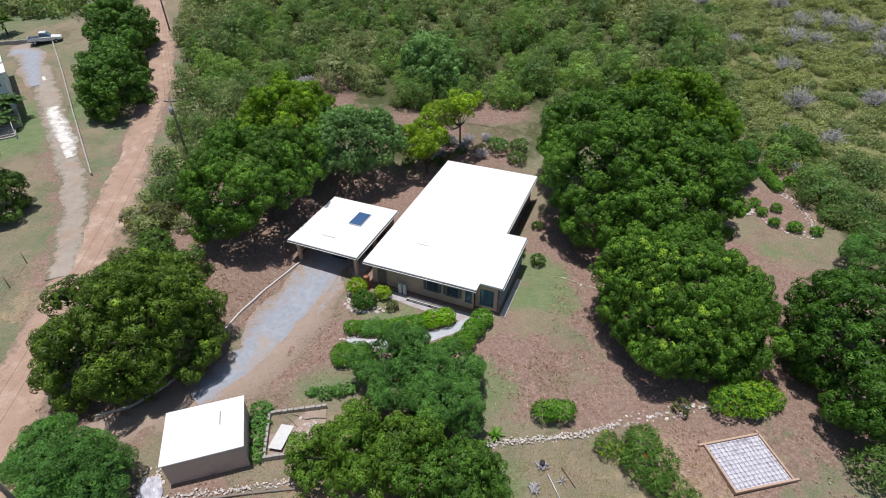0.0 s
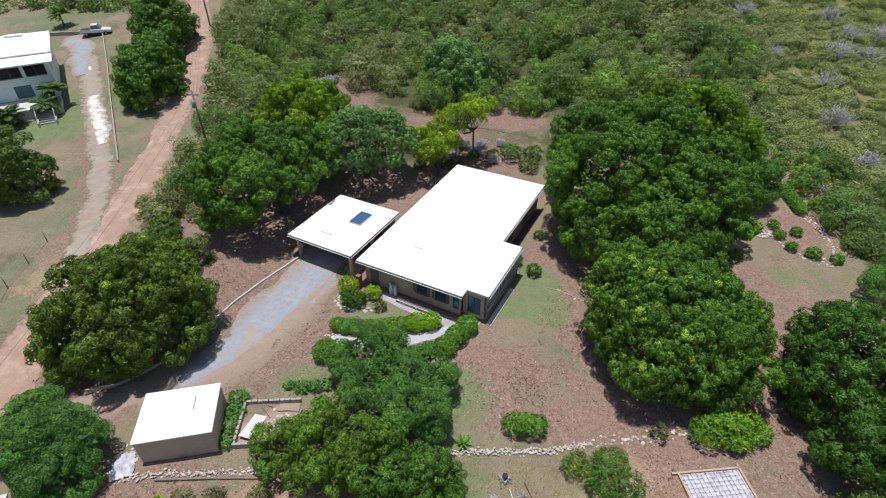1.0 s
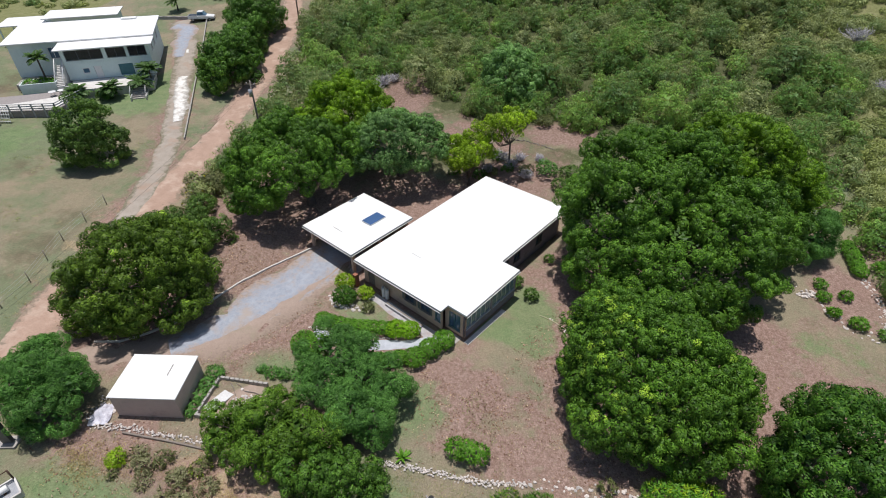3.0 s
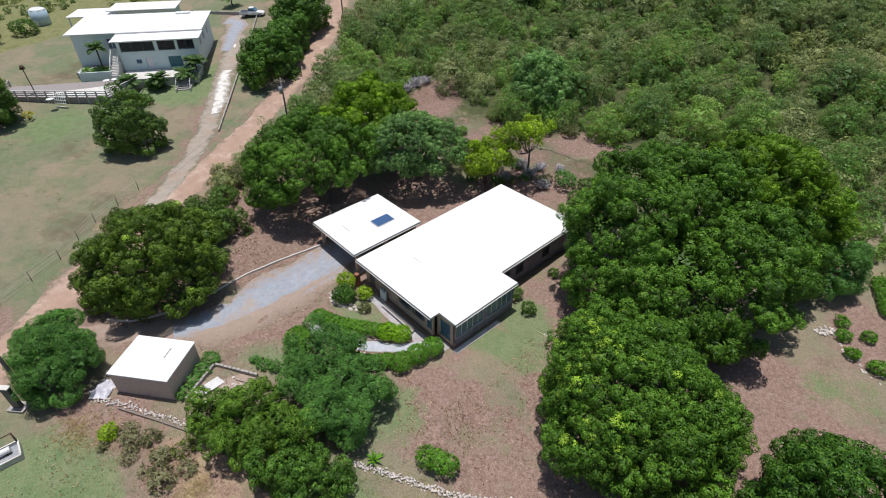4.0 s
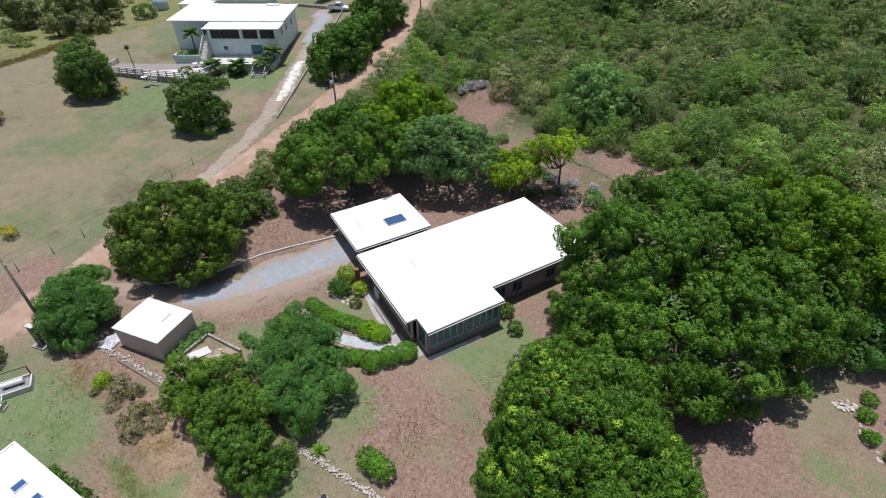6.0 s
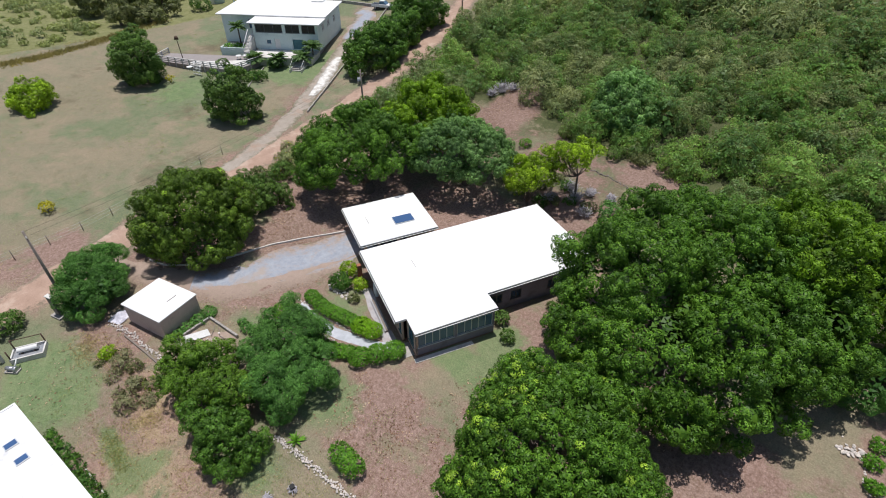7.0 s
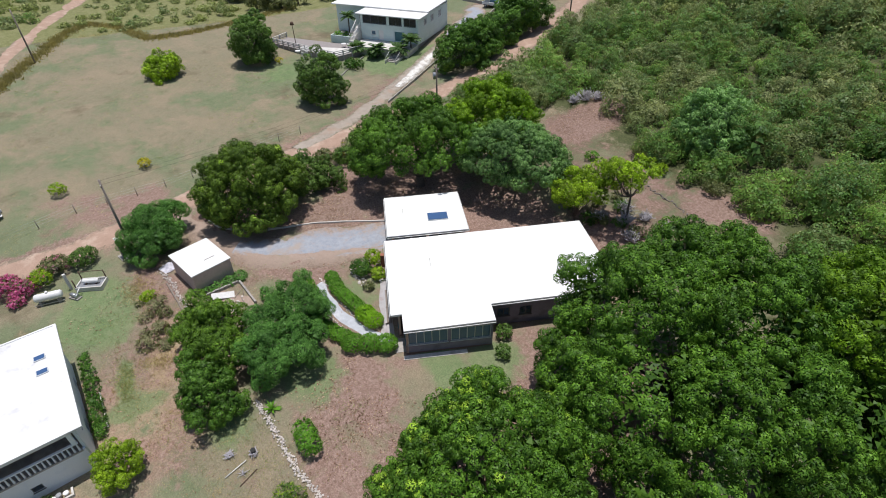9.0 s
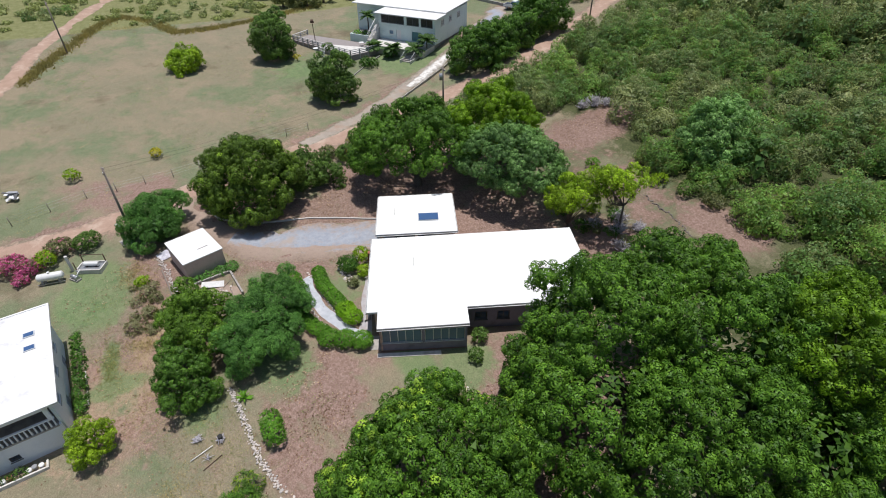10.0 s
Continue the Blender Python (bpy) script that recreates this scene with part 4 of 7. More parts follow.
    for a in ((0, 0.2, 0, 3.9), (0.2, 4.4, 3.7, 3.9), (0.2, 2.6, 0, 0.2)):
        n = max(1, int(max(a[1] - a[0], a[3] - a[2]) / 0.42))
        for k in range(n):
            f0, f1 = k / n, (k + 1) / n - 0.012
            if a[1] - a[0] > a[3] - a[2]:
                span = (a[0] + (a[1] - a[0]) * f0, a[0] + (a[1] - a[0]) * f1, a[2], a[3])
            else:
                span = (a[0], a[1], a[2] + (a[3] - a[2]) * f0, a[2] + (a[3] - a[2]) * f1)
            part("block", box((*span, z - 0.4, z + 0.42 + 0.02 * (k % 2)), bevel=0.015), CONCRETE, p)
    part("sand_bed", box((0.22, 4.3, 0.22, 3.68, z - 0.4, z + 0.06)), EARTH, p)
    t = thing("board", -11.75, 21.9, z + 0.08, 80, "pale plywood sheet leaning in the pen", "board")
    bm = box((-1.1, 1.1, -0.5, 0.5, 0.0, 0.03))
    bmesh.ops.rotate(bm, verts=bm.verts[:], cent=(0, 0, 0), matrix=Matrix.Rotation(radians(8), 3, "Y"))
    bmesh.ops.translate(bm, verts=bm.verts[:], vec=(0, 0, 0.13))
    part("sheet", bm, TIMBER_WHITE, t)
    for x, y, turn, long in ((-11.4, 23.3, -38, 1.5), (-11.0, 23.7, -22, 1.2), (-9.6, 23.5, 4, 1.6)):
        t = thing("fallen_branch", x, y, z + 0.1, turn, "thin bare branch dropped in the pen", "branch", "branches in the pen")
        part("stick", rod([(-long / 2, 0, 0), (0, 0.06, 0.05), (long / 2, -0.03, 0.02)], 0.04, 0.02, 5), TIMBER_GREY, t)
    stones_along("rubble_heap", [(-10.6, 22.0), (-9.3, 22.9)], 44, 0.13, 19, "broken pale rubble inside the pen", 1.2, 0.1)


build_house()
build_carport()
build_car()
build_pickup()
build_shed()
build_walls()


# ---- foliage ----
def leaf_blades(base, way, normal, length, width):
    """Pointed leaves of one face each: arrays of base points, directions and normals."""
    n = len(base)
    way = way / np.linalg.norm(way, axis=1)[:, None]
    side = np.cross(way, normal)
    side /= np.linalg.norm(side, axis=1)[:, None] + 1e-9
    L, W = np.broadcast_to(length, n)[:, None], np.broadcast_to(width, n)[:, None]
    V = np.stack([base - side * W / 2, base + side * W / 2, base + way * L], 1)
    return V.reshape(-1, 3)


def leaves_mesh(name, V, materials, index=None, tone=None, corners=3):
    n = len(V) // corners
    me = mesh_np(name, V, np.arange(n * corners).reshape(n, corners))
    for m in materials:
        me.materials.append(m)
    if index is not None:
        me.polygons.foreach_set("material_index", index.astype(np.int32))
    at = me.attributes.new("tone", "FLOAT", "POINT")
    at.data.foreach_set("value", np.repeat(np.full(n, 0.5) if tone is None else tone, corners).astype(np.float32))
    return me


def on_sphere(r, n, low=-0.45):
    z = r.uniform(low, 1.0, n)
    a = r.uniform(0, math.tau, n)
    s = np.sqrt(1 - z * z)
    return np.stack([s * np.cos(a), s * np.sin(a), z], -1)


def lump(d, seed, k=3.0):
    """Uneven swelling of a crown in the directions d."""
    r = np.random.RandomState(seed)
    out = 0
    for _ in range(5):
        w = r.normal(size=3) * k
        out = out + np.sin(d @ w + r.uniform(0, math.tau))
    return out / 3.2


def crown_points(r, lobes, spacing, low=-0.45, shrink=1.0, swell=0.10, seed=0, k=3.0, rough=0.025):
    """Places on the outside of a crown made of lobes (x, y, z, rx, ry, rz), and the way out there."""
    P, N = [], []
    for q, (cx, cy, cz, rx, ry, rz) in enumerate(lobes):
        c, R = np.array((cx, cy, cz)), np.array((rx, ry, rz)) * shrink
        area = 2 * math.pi * (1 - low) * ((rx * ry) ** 1.6 / 3 + (rx * rz) ** 1.6 / 3 + (ry * rz) ** 1.6 / 3) ** (1 / 1.6) * shrink ** 2
        n = int(area / spacing ** 2)
        d = on_sphere(r, n, low)
        p = c + d * R * (1 + swell * lump(d, seed + q, k))[:, None] * r.normal(1, rough, n)[:, None]
        keep = np.ones(n, bool)
        for q2, (ox, oy, oz, sx, sy, sz) in enumerate(lobes):
            if q2 != q:
                e = (p - np.array((ox, oy, oz))) / (np.array((sx, sy, sz)) * shrink * 0.9)
                keep &= (e ** 2).sum(1) > 1
        nrm = d / R
        nrm /= np.linalg.norm(nrm, axis=1)[:, None]
        P.append(p[keep])
        N.append(nrm[keep])
    return np.concatenate(P), np.concatenate(N)


def tufts(r, P, N, leaves, length, width, spread=1.0, out=0.55, droop=0.15, tumble=0.16):
    """Rosettes of leaves at the places P."""
    n = len(P)
    base = np.repeat(P, leaves, 0)
    nor = np.repeat(N + np.array((0, 0, 0.15)), leaves, 0)
    nor /= np.linalg.norm(nor, axis=1)[:, None]
    t = r.normal(size=(n * leaves, 3))
    t -= (t * nor).sum(1)[:, None] * nor
    t /= np.linalg.norm(t, axis=1)[:, None]
    way = t * spread + nor * r.uniform(0.0, out * 2, n * leaves)[:, None] - np.array((0, 0, droop))
    size = np.repeat(r.uniform(0.75, 1.2, n), leaves) * r.uniform(0.7, 1.15, n * leaves)
    base = base + t * 0.04 * length + r.normal(0, 0.22 * length, base.shape)
    face = nor + tumble * r.normal(size=nor.shape)
    return leaf_blades(base, way, face, length * size, width * size)


def frame_about(axis):
    """Two unit vectors across each axis."""
    ref = np.where(np.abs(axis[:, 2:]) < 0.9, np.array([[0, 0, 1.0]]), np.array([[1.0, 0, 0]]))
    u = np.cross(axis, ref)
    u /= np.linalg.norm(u, axis=1)[:, None]
    return u, np.cross(axis, u)


def over_domes(r, axis, count, low):
    """Evenly strewn directions over a dome round each axis; gives them with the dome each belongs to."""
    w = np.repeat(np.arange(len(axis)), count)
    j = np.arange(len(w)) - np.repeat(np.cumsum(count) - count, count)
    h = np.clip(1 - (1 - low) * (j + r.uniform(0, 1, len(w))) / count[w], -1, 1)
    a = 2.39996 * j + r.uniform(0, math.tau, len(axis))[w] + r.normal(0, 0.35, len(w))
    u, v = frame_about(axis)
    q = np.sqrt(np.maximum(0, 1 - h * h))
    return h[:, None] * axis[w] + (q * np.cos(a))[:, None] * u[w] + (q * np.sin(a))[:, None] * v[w], h, w


def thin_out(P, N, apart):
    """Keeps places that stand at least so far apart."""
    kept = []
    for i in range(len(P)):
        if not kept or ((P[kept] - P[i]) ** 2).sum(1).min() > apart ** 2:
            kept.append(i)
    return P[kept], N[kept]


def limbs(name, tree, x, y, z0, lobes, trunk_r, seed):
    """Trunk and boughs that reach into the lobes; in the tree's own axes."""
    r = random.Random(seed)
    fork = max(0.9, min(2.2, 0.22 * lobes[0][2])) if trunk_r > 0.14 else 0.55 * (lobes[0][2] - z0)
    part("trunk", rod([(0, 0, -0.4), (0.06, 0.03, 0.3), (0.1 * r.uniform(-1, 1), 0.1 * r.uniform(-1, 1), fork)], trunk_r * 1.35, trunk_r * 0.9, 10), BARK, tree)
    for cx, cy, cz, rx, ry, rz in lobes:
        for k in range(3):
            a = r.uniform(0, math.tau)
            e = Vector((cx - x + 0.62 * rx * math.cos(a), cy - y + 0.62 * ry * math.sin(a), cz - z0 + rz * r.uniform(0.1, 0.55)))
            m = e * 0.5 + Vector((0, 0, 0.12 * e.length))
            part("limb", rod([(0, 0, fork * 0.9), m * 0.55 + Vector((0, 0, fork * 0.4)), m, e], trunk_r * 0.45, 0.03, 6), BARK, tree)


def tree(name, x, y, lobes, label, material, leaf=0.165, wide=0.115, bough=1.2, puff=0.42, dense=1.0, young=0.0, seed=1, low=-0.55, category="tree", trunk=0.3, group="", swell=0.09, k=3.0, ragged=0.28, flat=0.78, tumble=0.2, missing=0.05, apart=1.75):
    """Crown of boughs set over the lobes, each a dome of leafy puffs, each puff a dome of small leaves."""
    z0 = gz(x, y)
    r = np.random.RandomState(seed)
    inset = 0.72 * bough + 0.4 * puff
    inner = [(cx, cy, cz, max(0.35 * rx, rx - inset), max(0.35 * ry, ry - inset), max(0.35 * rz, rz - 0.85 * inset)) for cx, cy, cz, rx, ry, rz in lobes]
    C, CN = crown_points(r, inner, bough * 0.8, low, 1.0, swell, seed, k, 0.03)
    C, CN = thin_out(C, CN, bough * 1.2)
    # uneven depth, with a few boughs missing
    C = C + CN * (r.normal(0, ragged, len(C)) * bough)[:, None]
    kept = r.uniform(size=len(C)) > missing
    C, CN = C[kept], CN[kept]
    R = bough * r.uniform(0.7, 1.2, len(C))
    axis = CN * 0.95 + np.array((0, 0, 0.1)) + r.normal(0, 0.12, C.shape)
    axis /= np.linalg.norm(axis, axis=1)[:, None]
    count = np.maximum(5, 6.9 * (R / (puff * apart)) ** 2).astype(int)
    d, h, w = over_domes(r, axis, count, -0.15)
    squash = np.array((1, 1, flat))
    Q = C[w] + d * (R[w] * r.uniform(0.68, 1.12, len(w)))[:, None] * squash
    # puffs buried in a neighbouring bough are left out
    seen = np.ones(len(Q), bool)
    for i in range(len(C)):
        e = (Q - C[i]) / (R[i] * 0.66 * squash)
        seen &= ((e ** 2).sum(1) > 1) | (w == i)
    Q, d, w = Q[seen], d[seen], w[seen]
    qr = puff * r.uniform(0.7, 1.25, len(Q))
    qa = d * 0.9 + np.array((0, 0, 0.1)) + r.normal(0, 0.15, d.shape)
    qa /= np.linalg.norm(qa, axis=1)[:, None]
    per = np.maximum(6, dense * 0.62 * 6.3 * qr ** 2 / (0.5 * leaf * wide)).astype(int)
    e, h, v = over_domes(r, qa, per, -0.05)
    n = len(v)
    size = r.uniform(0.75, 1.25, n)
    down = (qa[v] - h[:, None] * e) * -1
    t = down / (np.linalg.norm(down, axis=1)[:, None] + 1e-6) + 0.75 * r.normal(size=e.shape)
    t -= (t * e).sum(1)[:, None] * e
    t /= np.linalg.norm(t, axis=1)[:, None] + 1e-9
    P = Q[v] + e * (qr[v] * r.uniform(0.82, 1.08, n))[:, None]
    V = leaf_blades(P - t * (0.5 * leaf * size)[:, None], t + e * 0.12, e + tumble * r.normal(size=e.shape), leaf * size, wide * size)
    tone = np.clip(r.normal(0.5, 0.12, len(C))[w] + r.normal(0, 0.17, len(Q)) + 0.12 * lump(Q * 0.4, seed + 61, 1.2), 0, 1)[v]
    idx = np.zeros(n, int)
    if young:
        # young shoots at the tips of sprays, in loose groups
        g = lump(Q * 0.3, seed + 40, 1.2) + r.normal(0, 0.65, len(Q)) - 0.14 * (Q[:, 0] - x)
        tips = (g > 0.3) & (qa[:, 2] > 0.55) & (r.uniform(size=len(Q)) < young)
        idx = (tips[v] & (h > 0.45)).astype(int)
    # twig leaves inside that close the boughs, toned darker to imitate the shade there
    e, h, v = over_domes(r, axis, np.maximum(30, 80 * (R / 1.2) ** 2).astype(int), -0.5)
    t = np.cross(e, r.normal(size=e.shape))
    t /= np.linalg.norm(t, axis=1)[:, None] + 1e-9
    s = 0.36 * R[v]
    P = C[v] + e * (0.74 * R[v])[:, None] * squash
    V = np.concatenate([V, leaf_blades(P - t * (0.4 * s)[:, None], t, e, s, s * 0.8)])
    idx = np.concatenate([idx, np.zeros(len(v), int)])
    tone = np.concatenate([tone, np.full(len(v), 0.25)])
    # deeper leaves, toned darkest for the painted shade inside the crown
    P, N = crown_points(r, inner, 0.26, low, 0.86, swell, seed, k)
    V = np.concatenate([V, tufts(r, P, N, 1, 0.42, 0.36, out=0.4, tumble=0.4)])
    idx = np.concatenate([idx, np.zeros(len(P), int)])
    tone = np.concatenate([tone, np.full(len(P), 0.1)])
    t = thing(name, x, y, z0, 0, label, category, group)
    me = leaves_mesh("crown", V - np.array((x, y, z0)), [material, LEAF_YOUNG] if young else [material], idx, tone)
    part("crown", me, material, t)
    limbs(name, t, x, y, z0, lobes, trunk, seed)
    return t


def dome(x, y, r, top, h=None, squash=1.0):
    """One lobe standing over the ground: its radius and the height of its top over the ground."""
    h = h or r * 0.8
    return (x, y, gz(x, y) + top - h, r, r * squash, h)


# the great mango trees round the yard
tree("mango_tree", 21.5, 49.5, [dome(17.0, 49.0, 6.2, 12.0, 5.6), dome(26.0, 50.0, 6.2, 10.6, 5.1), dome(21.0, 44.5, 5.8, 9.6, 4.7), dome(22.0, 54.8, 6.0, 12.6, 5.4), dome(29.4, 53.4, 4.4, 9.0, 4.3), dome(16.4, 55.6, 5.0, 11.4, 4.8), dome(27.0, 46.4, 4.6, 8.4, 4.2), dome(16.2, 43.8, 4.1, 7.4, 3.7), dome(24.4, 42.4, 3.1, 6.6, 3.2)],
     "huge spreading mango tree with dense dark green crown", LEAF_MANGO, seed=3, trunk=0.6, group="yard trees", low=-0.5)
tree("mango_tree", 28.2, 59.8, [dome(27.2, 60.0, 5.8, 12.2, 4.9), dome(31.4, 59.4, 4.4, 9.8, 4.1)],
     "mango tree with a sunny yellow-green crown at the hill's foot", LEAF_SUNNY, seed=4, trunk=0.45, group="yard trees")
tree("mango_tree", 20.4, 32.8, [dome(19.8, 33.2, 6.0, 9.7, 5.2), dome(17.7, 32.5, 4.3, 7.8, 4.2), dome(18.9, 29.7, 4.2, 7.3, 3.7), dome(23.0, 30.6, 4.4, 7.4, 3.9), dome(24.0, 33.4, 4.1, 7.2, 3.8), dome(18.4, 36.4, 3.4, 7.4, 3.5), dome(17.0, 34.4, 3.4, 9.2, 4.2)],
     "broad round mango tree with yellow-green young shoots", LEAF_MANGO, young=0.9, seed=5, trunk=0.5, group="yard trees", low=-0.62, bough=0.95, puff=0.36, leaf=0.15, wide=0.105, ragged=0.2)
tree("mango_tree", 32.5, 27.2, [dome(33.2, 28.2, 5.7, 9.0, 5.0), dome(36.0, 25.7, 4.5, 7.7, 4.0), dome(31.7, 24.2, 3.8, 6.6, 3.3)],
     "green mango tree at the edge of the yard", LEAF_DARK, seed=7, trunk=0.45, group="yard trees", low=-0.62)
tree("mango_tree", -18.5, 48.6, [dome(-20.6, 47.4, 6.2, 10.0, 4.6), dome(-22.2, 52.0, 4.8, 9.0, 4.2), dome(-16.6, 51.8, 4.4, 8.8, 3.8), dome(-22.2, 43.6, 3.2, 6.8, 3.2)],
     "spreading mango tree shading the carport", LEAF_MANGO, seed=9, trunk=0.5, group="yard trees", low=-0.4)
tree("mango_tree", -17.2, 60.5, [dome(-17.9, 59.4, 5.6, 10.6, 4.9), dome(-21.6, 58.6, 3.9, 8.6, 3.44)],
     "mango tree with sunny yellow-green crown behind the carport", LEAF_MANGO_YELLOW, seed=11, trunk=0.4, group="yard trees")
tree("almond_tree", -11.0, 58.6, [dome(-12.4, 57.4, 5.3, 8.7, 4.3), dome(-9.0, 59.2, 4.3, 8.6, 3.5)],
     "round grey-green broadleaf tree behind the house", LEAF_GREY, seed=13, trunk=0.4, group="yard trees", low=-0.35, bough=1.0, puff=0.36, leaf=0.17, wide=0.13, ragged=0.2)
tree("mango_tree", -24.4, 29.4, [dome(-24.2, 28.8, 5.6, 9.3, 5.2), dome(-26.8, 26.4, 3.6, 6.8, 3.6), dome(-23.9, 31.8, 3.6, 7.0, 3.6), dome(-21.2, 27.8, 3.5, 6.4, 3.4)],
     "dense warm-green mango tree beside the gravel drive", LEAF_WARM, seed=15, trunk=0.45, group="yard trees", young=0.05, low=-0.62)
tree("small_tree", -26.0, 37.6, [dome(-26.0, 36.5, 2.9, 4.6, 3.0), dome(-25.0, 38.7, 1.9, 3.4, 2.2)],
     "open twiggy tree beside the red road", LEAF_SCRUB, seed=17, trunk=0.2, group="yard trees", low=-0.6, bough=0.75, puff=0.32, leaf=0.15, wide=0.08, ragged=0.45, missing=0.3)
tree("feathery_tree", -1.6, 27.4, [dome(-3.6, 27.5, 2.7, 4.8, 2.0), dome(-1.2, 26.3, 2.4, 4.5, 1.9), dome(-4.4, 28.9, 1.8, 3.9, 1.5), dome(-0.5, 23.6, 2.1, 4.4, 1.8), dome(-3.5, 24.6, 2.0, 4.1, 1.7), dome(-2.2, 29.0, 1.7, 3.7, 1.4), dome(1.3, 25.8, 2.0, 4.0, 1.7), dome(-5.3, 26.0, 1.7, 3.7, 1.5), dome(1.0, 23.4, 2.0, 3.9, 1.8), dome(0.6, 27.8, 1.6, 3.7, 1.4)],
     "wide feathery-leaved tree in front of the house", LEAF_FEATHER, swell=0.16, seed=19, trunk=0.22, group="yard trees", low=-0.5, leaf=0.17, wide=0.045, bough=0.9, puff=0.34, ragged=0.34, flat=0.7, tumble=0.6, missing=0.05, apart=1.4, dense=0.75)
tree("feathery_tree", -24.0, 17.3, [dome(-24.2, 17.4, 2.7, 5.2, 2.6), dome(-22.2, 15.9, 2.2, 4.2, 2.2), dome(-26.0, 19.4, 2.2, 4.5, 2.2), dome(-23.0, 18.7, 2.0, 4.5, 2.0), dome(-21.4, 18.0, 1.8, 4.3, 1.9), dome(-21.2, 16.4, 1.5, 3.6, 1.8)],
     "feathery-leaved tree between the road and the shed", LEAF_FEATHER, swell=0.16, seed=21, trunk=0.2, group="yard trees", low=-0.6, leaf=0.17, wide=0.045, bough=0.9, puff=0.34, ragged=0.34, flat=0.7, tumble=0.6, missing=0.05, apart=1.4, dense=0.75)
tree("feathery_tree", 35.2, 56.2, [dome(35.0, 56.0, 2.6, 4.6, 2.2), dome(36.4, 57.6, 2.1, 4.2, 2.0), dome(34.0, 53.8, 1.9, 3.6, 1.8)],
     "low grey-green feathery tree beside the great mango", LEAF_FEATHER, swell=0.18, seed=22, trunk=0.18, group="yard trees", low=-0.6, leaf=0.17, wide=0.045, bough=0.9, puff=0.34, ragged=0.34, flat=0.7, tumble=0.6, missing=0.05, apart=1.4, dense=0.75)
tree("feathery_tree", 41.4, 41.0, [dome(41.2, 41.4, 1.7, 2.6, 1.2), dome(42.9, 40.4, 1.5, 2.6, 1.2), dome(42.6, 42.6, 1.4, 2.4, 1.1)],
     "low wispy feathery tree at the edge of the clearing", LEAF_FEATHER, swell=0.2, seed=24, trunk=0.1, group="yard trees", low=-0.3, leaf=0.17, wide=0.045, bough=0.9, puff=0.34, ragged=0.34, flat=0.7, tumble=0.6, missing=0.05, apart=1.4, dense=0.75)
tree("broadleaf_tree", -5.2, 19.8, [dome(-6.4, 20.6, 2.5, 4.1, 2.3), dome(-3.6, 20.2, 2.4, 4.1, 2.2), dome(-8.6, 19.2, 1.9, 3.4, 1.8), dome(-1.6, 20.8, 2.1, 4.0, 2.1), dome(-5.4, 22.4, 1.7, 3.7, 1.8), dome(-5.6, 18.4, 1.8, 3.4, 1.7)],
     "bright green broadleaf tree beside the block pen", LEAF_FRESH, seed=23, trunk=0.2, swell=0.17, group="yard trees", low=-0.4, bough=0.8, puff=0.32, leaf=0.14, wide=0.09, ragged=0.35)
tree("broadleaf_tree", 0.6, 18.4, [dome(1.2, 18.2, 2.5, 4.3, 2.6), dome(-1.0, 18.0, 1.9, 3.8, 2.2), dome(2.6, 19.6, 1.6, 3.2, 1.9)],
     "rounded green tree in the rough grass", LEAF_MID, seed=25, trunk=0.2, swell=0.17, group="yard trees", low=-0.6, bough=0.8, puff=0.32, leaf=0.14, wide=0.09, ragged=0.35)
tree("lime_tree", -2.1, 60.2, [dome(-2.7, 59.9, 2.3, 6.3, 1.9), dome(-0.7, 60.9, 2.1, 6.4, 1.8), dome(-1.9, 62.0, 2.0, 6.6, 1.7), dome(-4.3, 60.8, 2.0, 5.8, 1.7), dome(-2.6, 58.9, 1.6, 5.2, 1.5)],
     "small lime-green tree behind the house", LEAF_LIME, seed=27, trunk=0.16, group="yard trees", bough=0.7, puff=0.3, leaf=0.19, wide=0.11, ragged=0.4, missing=0.15, dense=0.8)
tree("lime_tree", 2.3, 63.6, [dome(1.2, 62.2, 2.0, 8.2, 1.1), dome(3.2, 62.9, 1.8, 8.2, 1.0), dome(2.2, 64.2, 1.6, 8.0, 1.0), dome(0.4, 63.4, 1.5, 7.4, 1.1), dome(0.9, 62.0, 1.3, 6.4, 1.1), dome(1.9, 63.0, 1.6, 6.9, 1.3), dome(0.0, 62.6, 1.3, 5.9, 1.1)],
     "slender lime-green tree with an open flat crown", LEAF_LIME, seed=29, trunk=0.12, group="yard trees", bough=0.7, puff=0.3, leaf=0.19, wide=0.11, ragged=0.4, missing=0.15, dense=0.8)
tree("thicket_tree", -2.0, 81.8, [dome(-2.0, 82.2, 4.8, 7.2, 4.8), dome(0.2, 79.8, 3.2, 5.2, 3.2)],
     "round pale grey-green tree standing out of the thicket", LEAF_PALE, seed=31, trunk=0.3, bough=1.0, puff=0.4, leaf=0.22, wide=0.15)
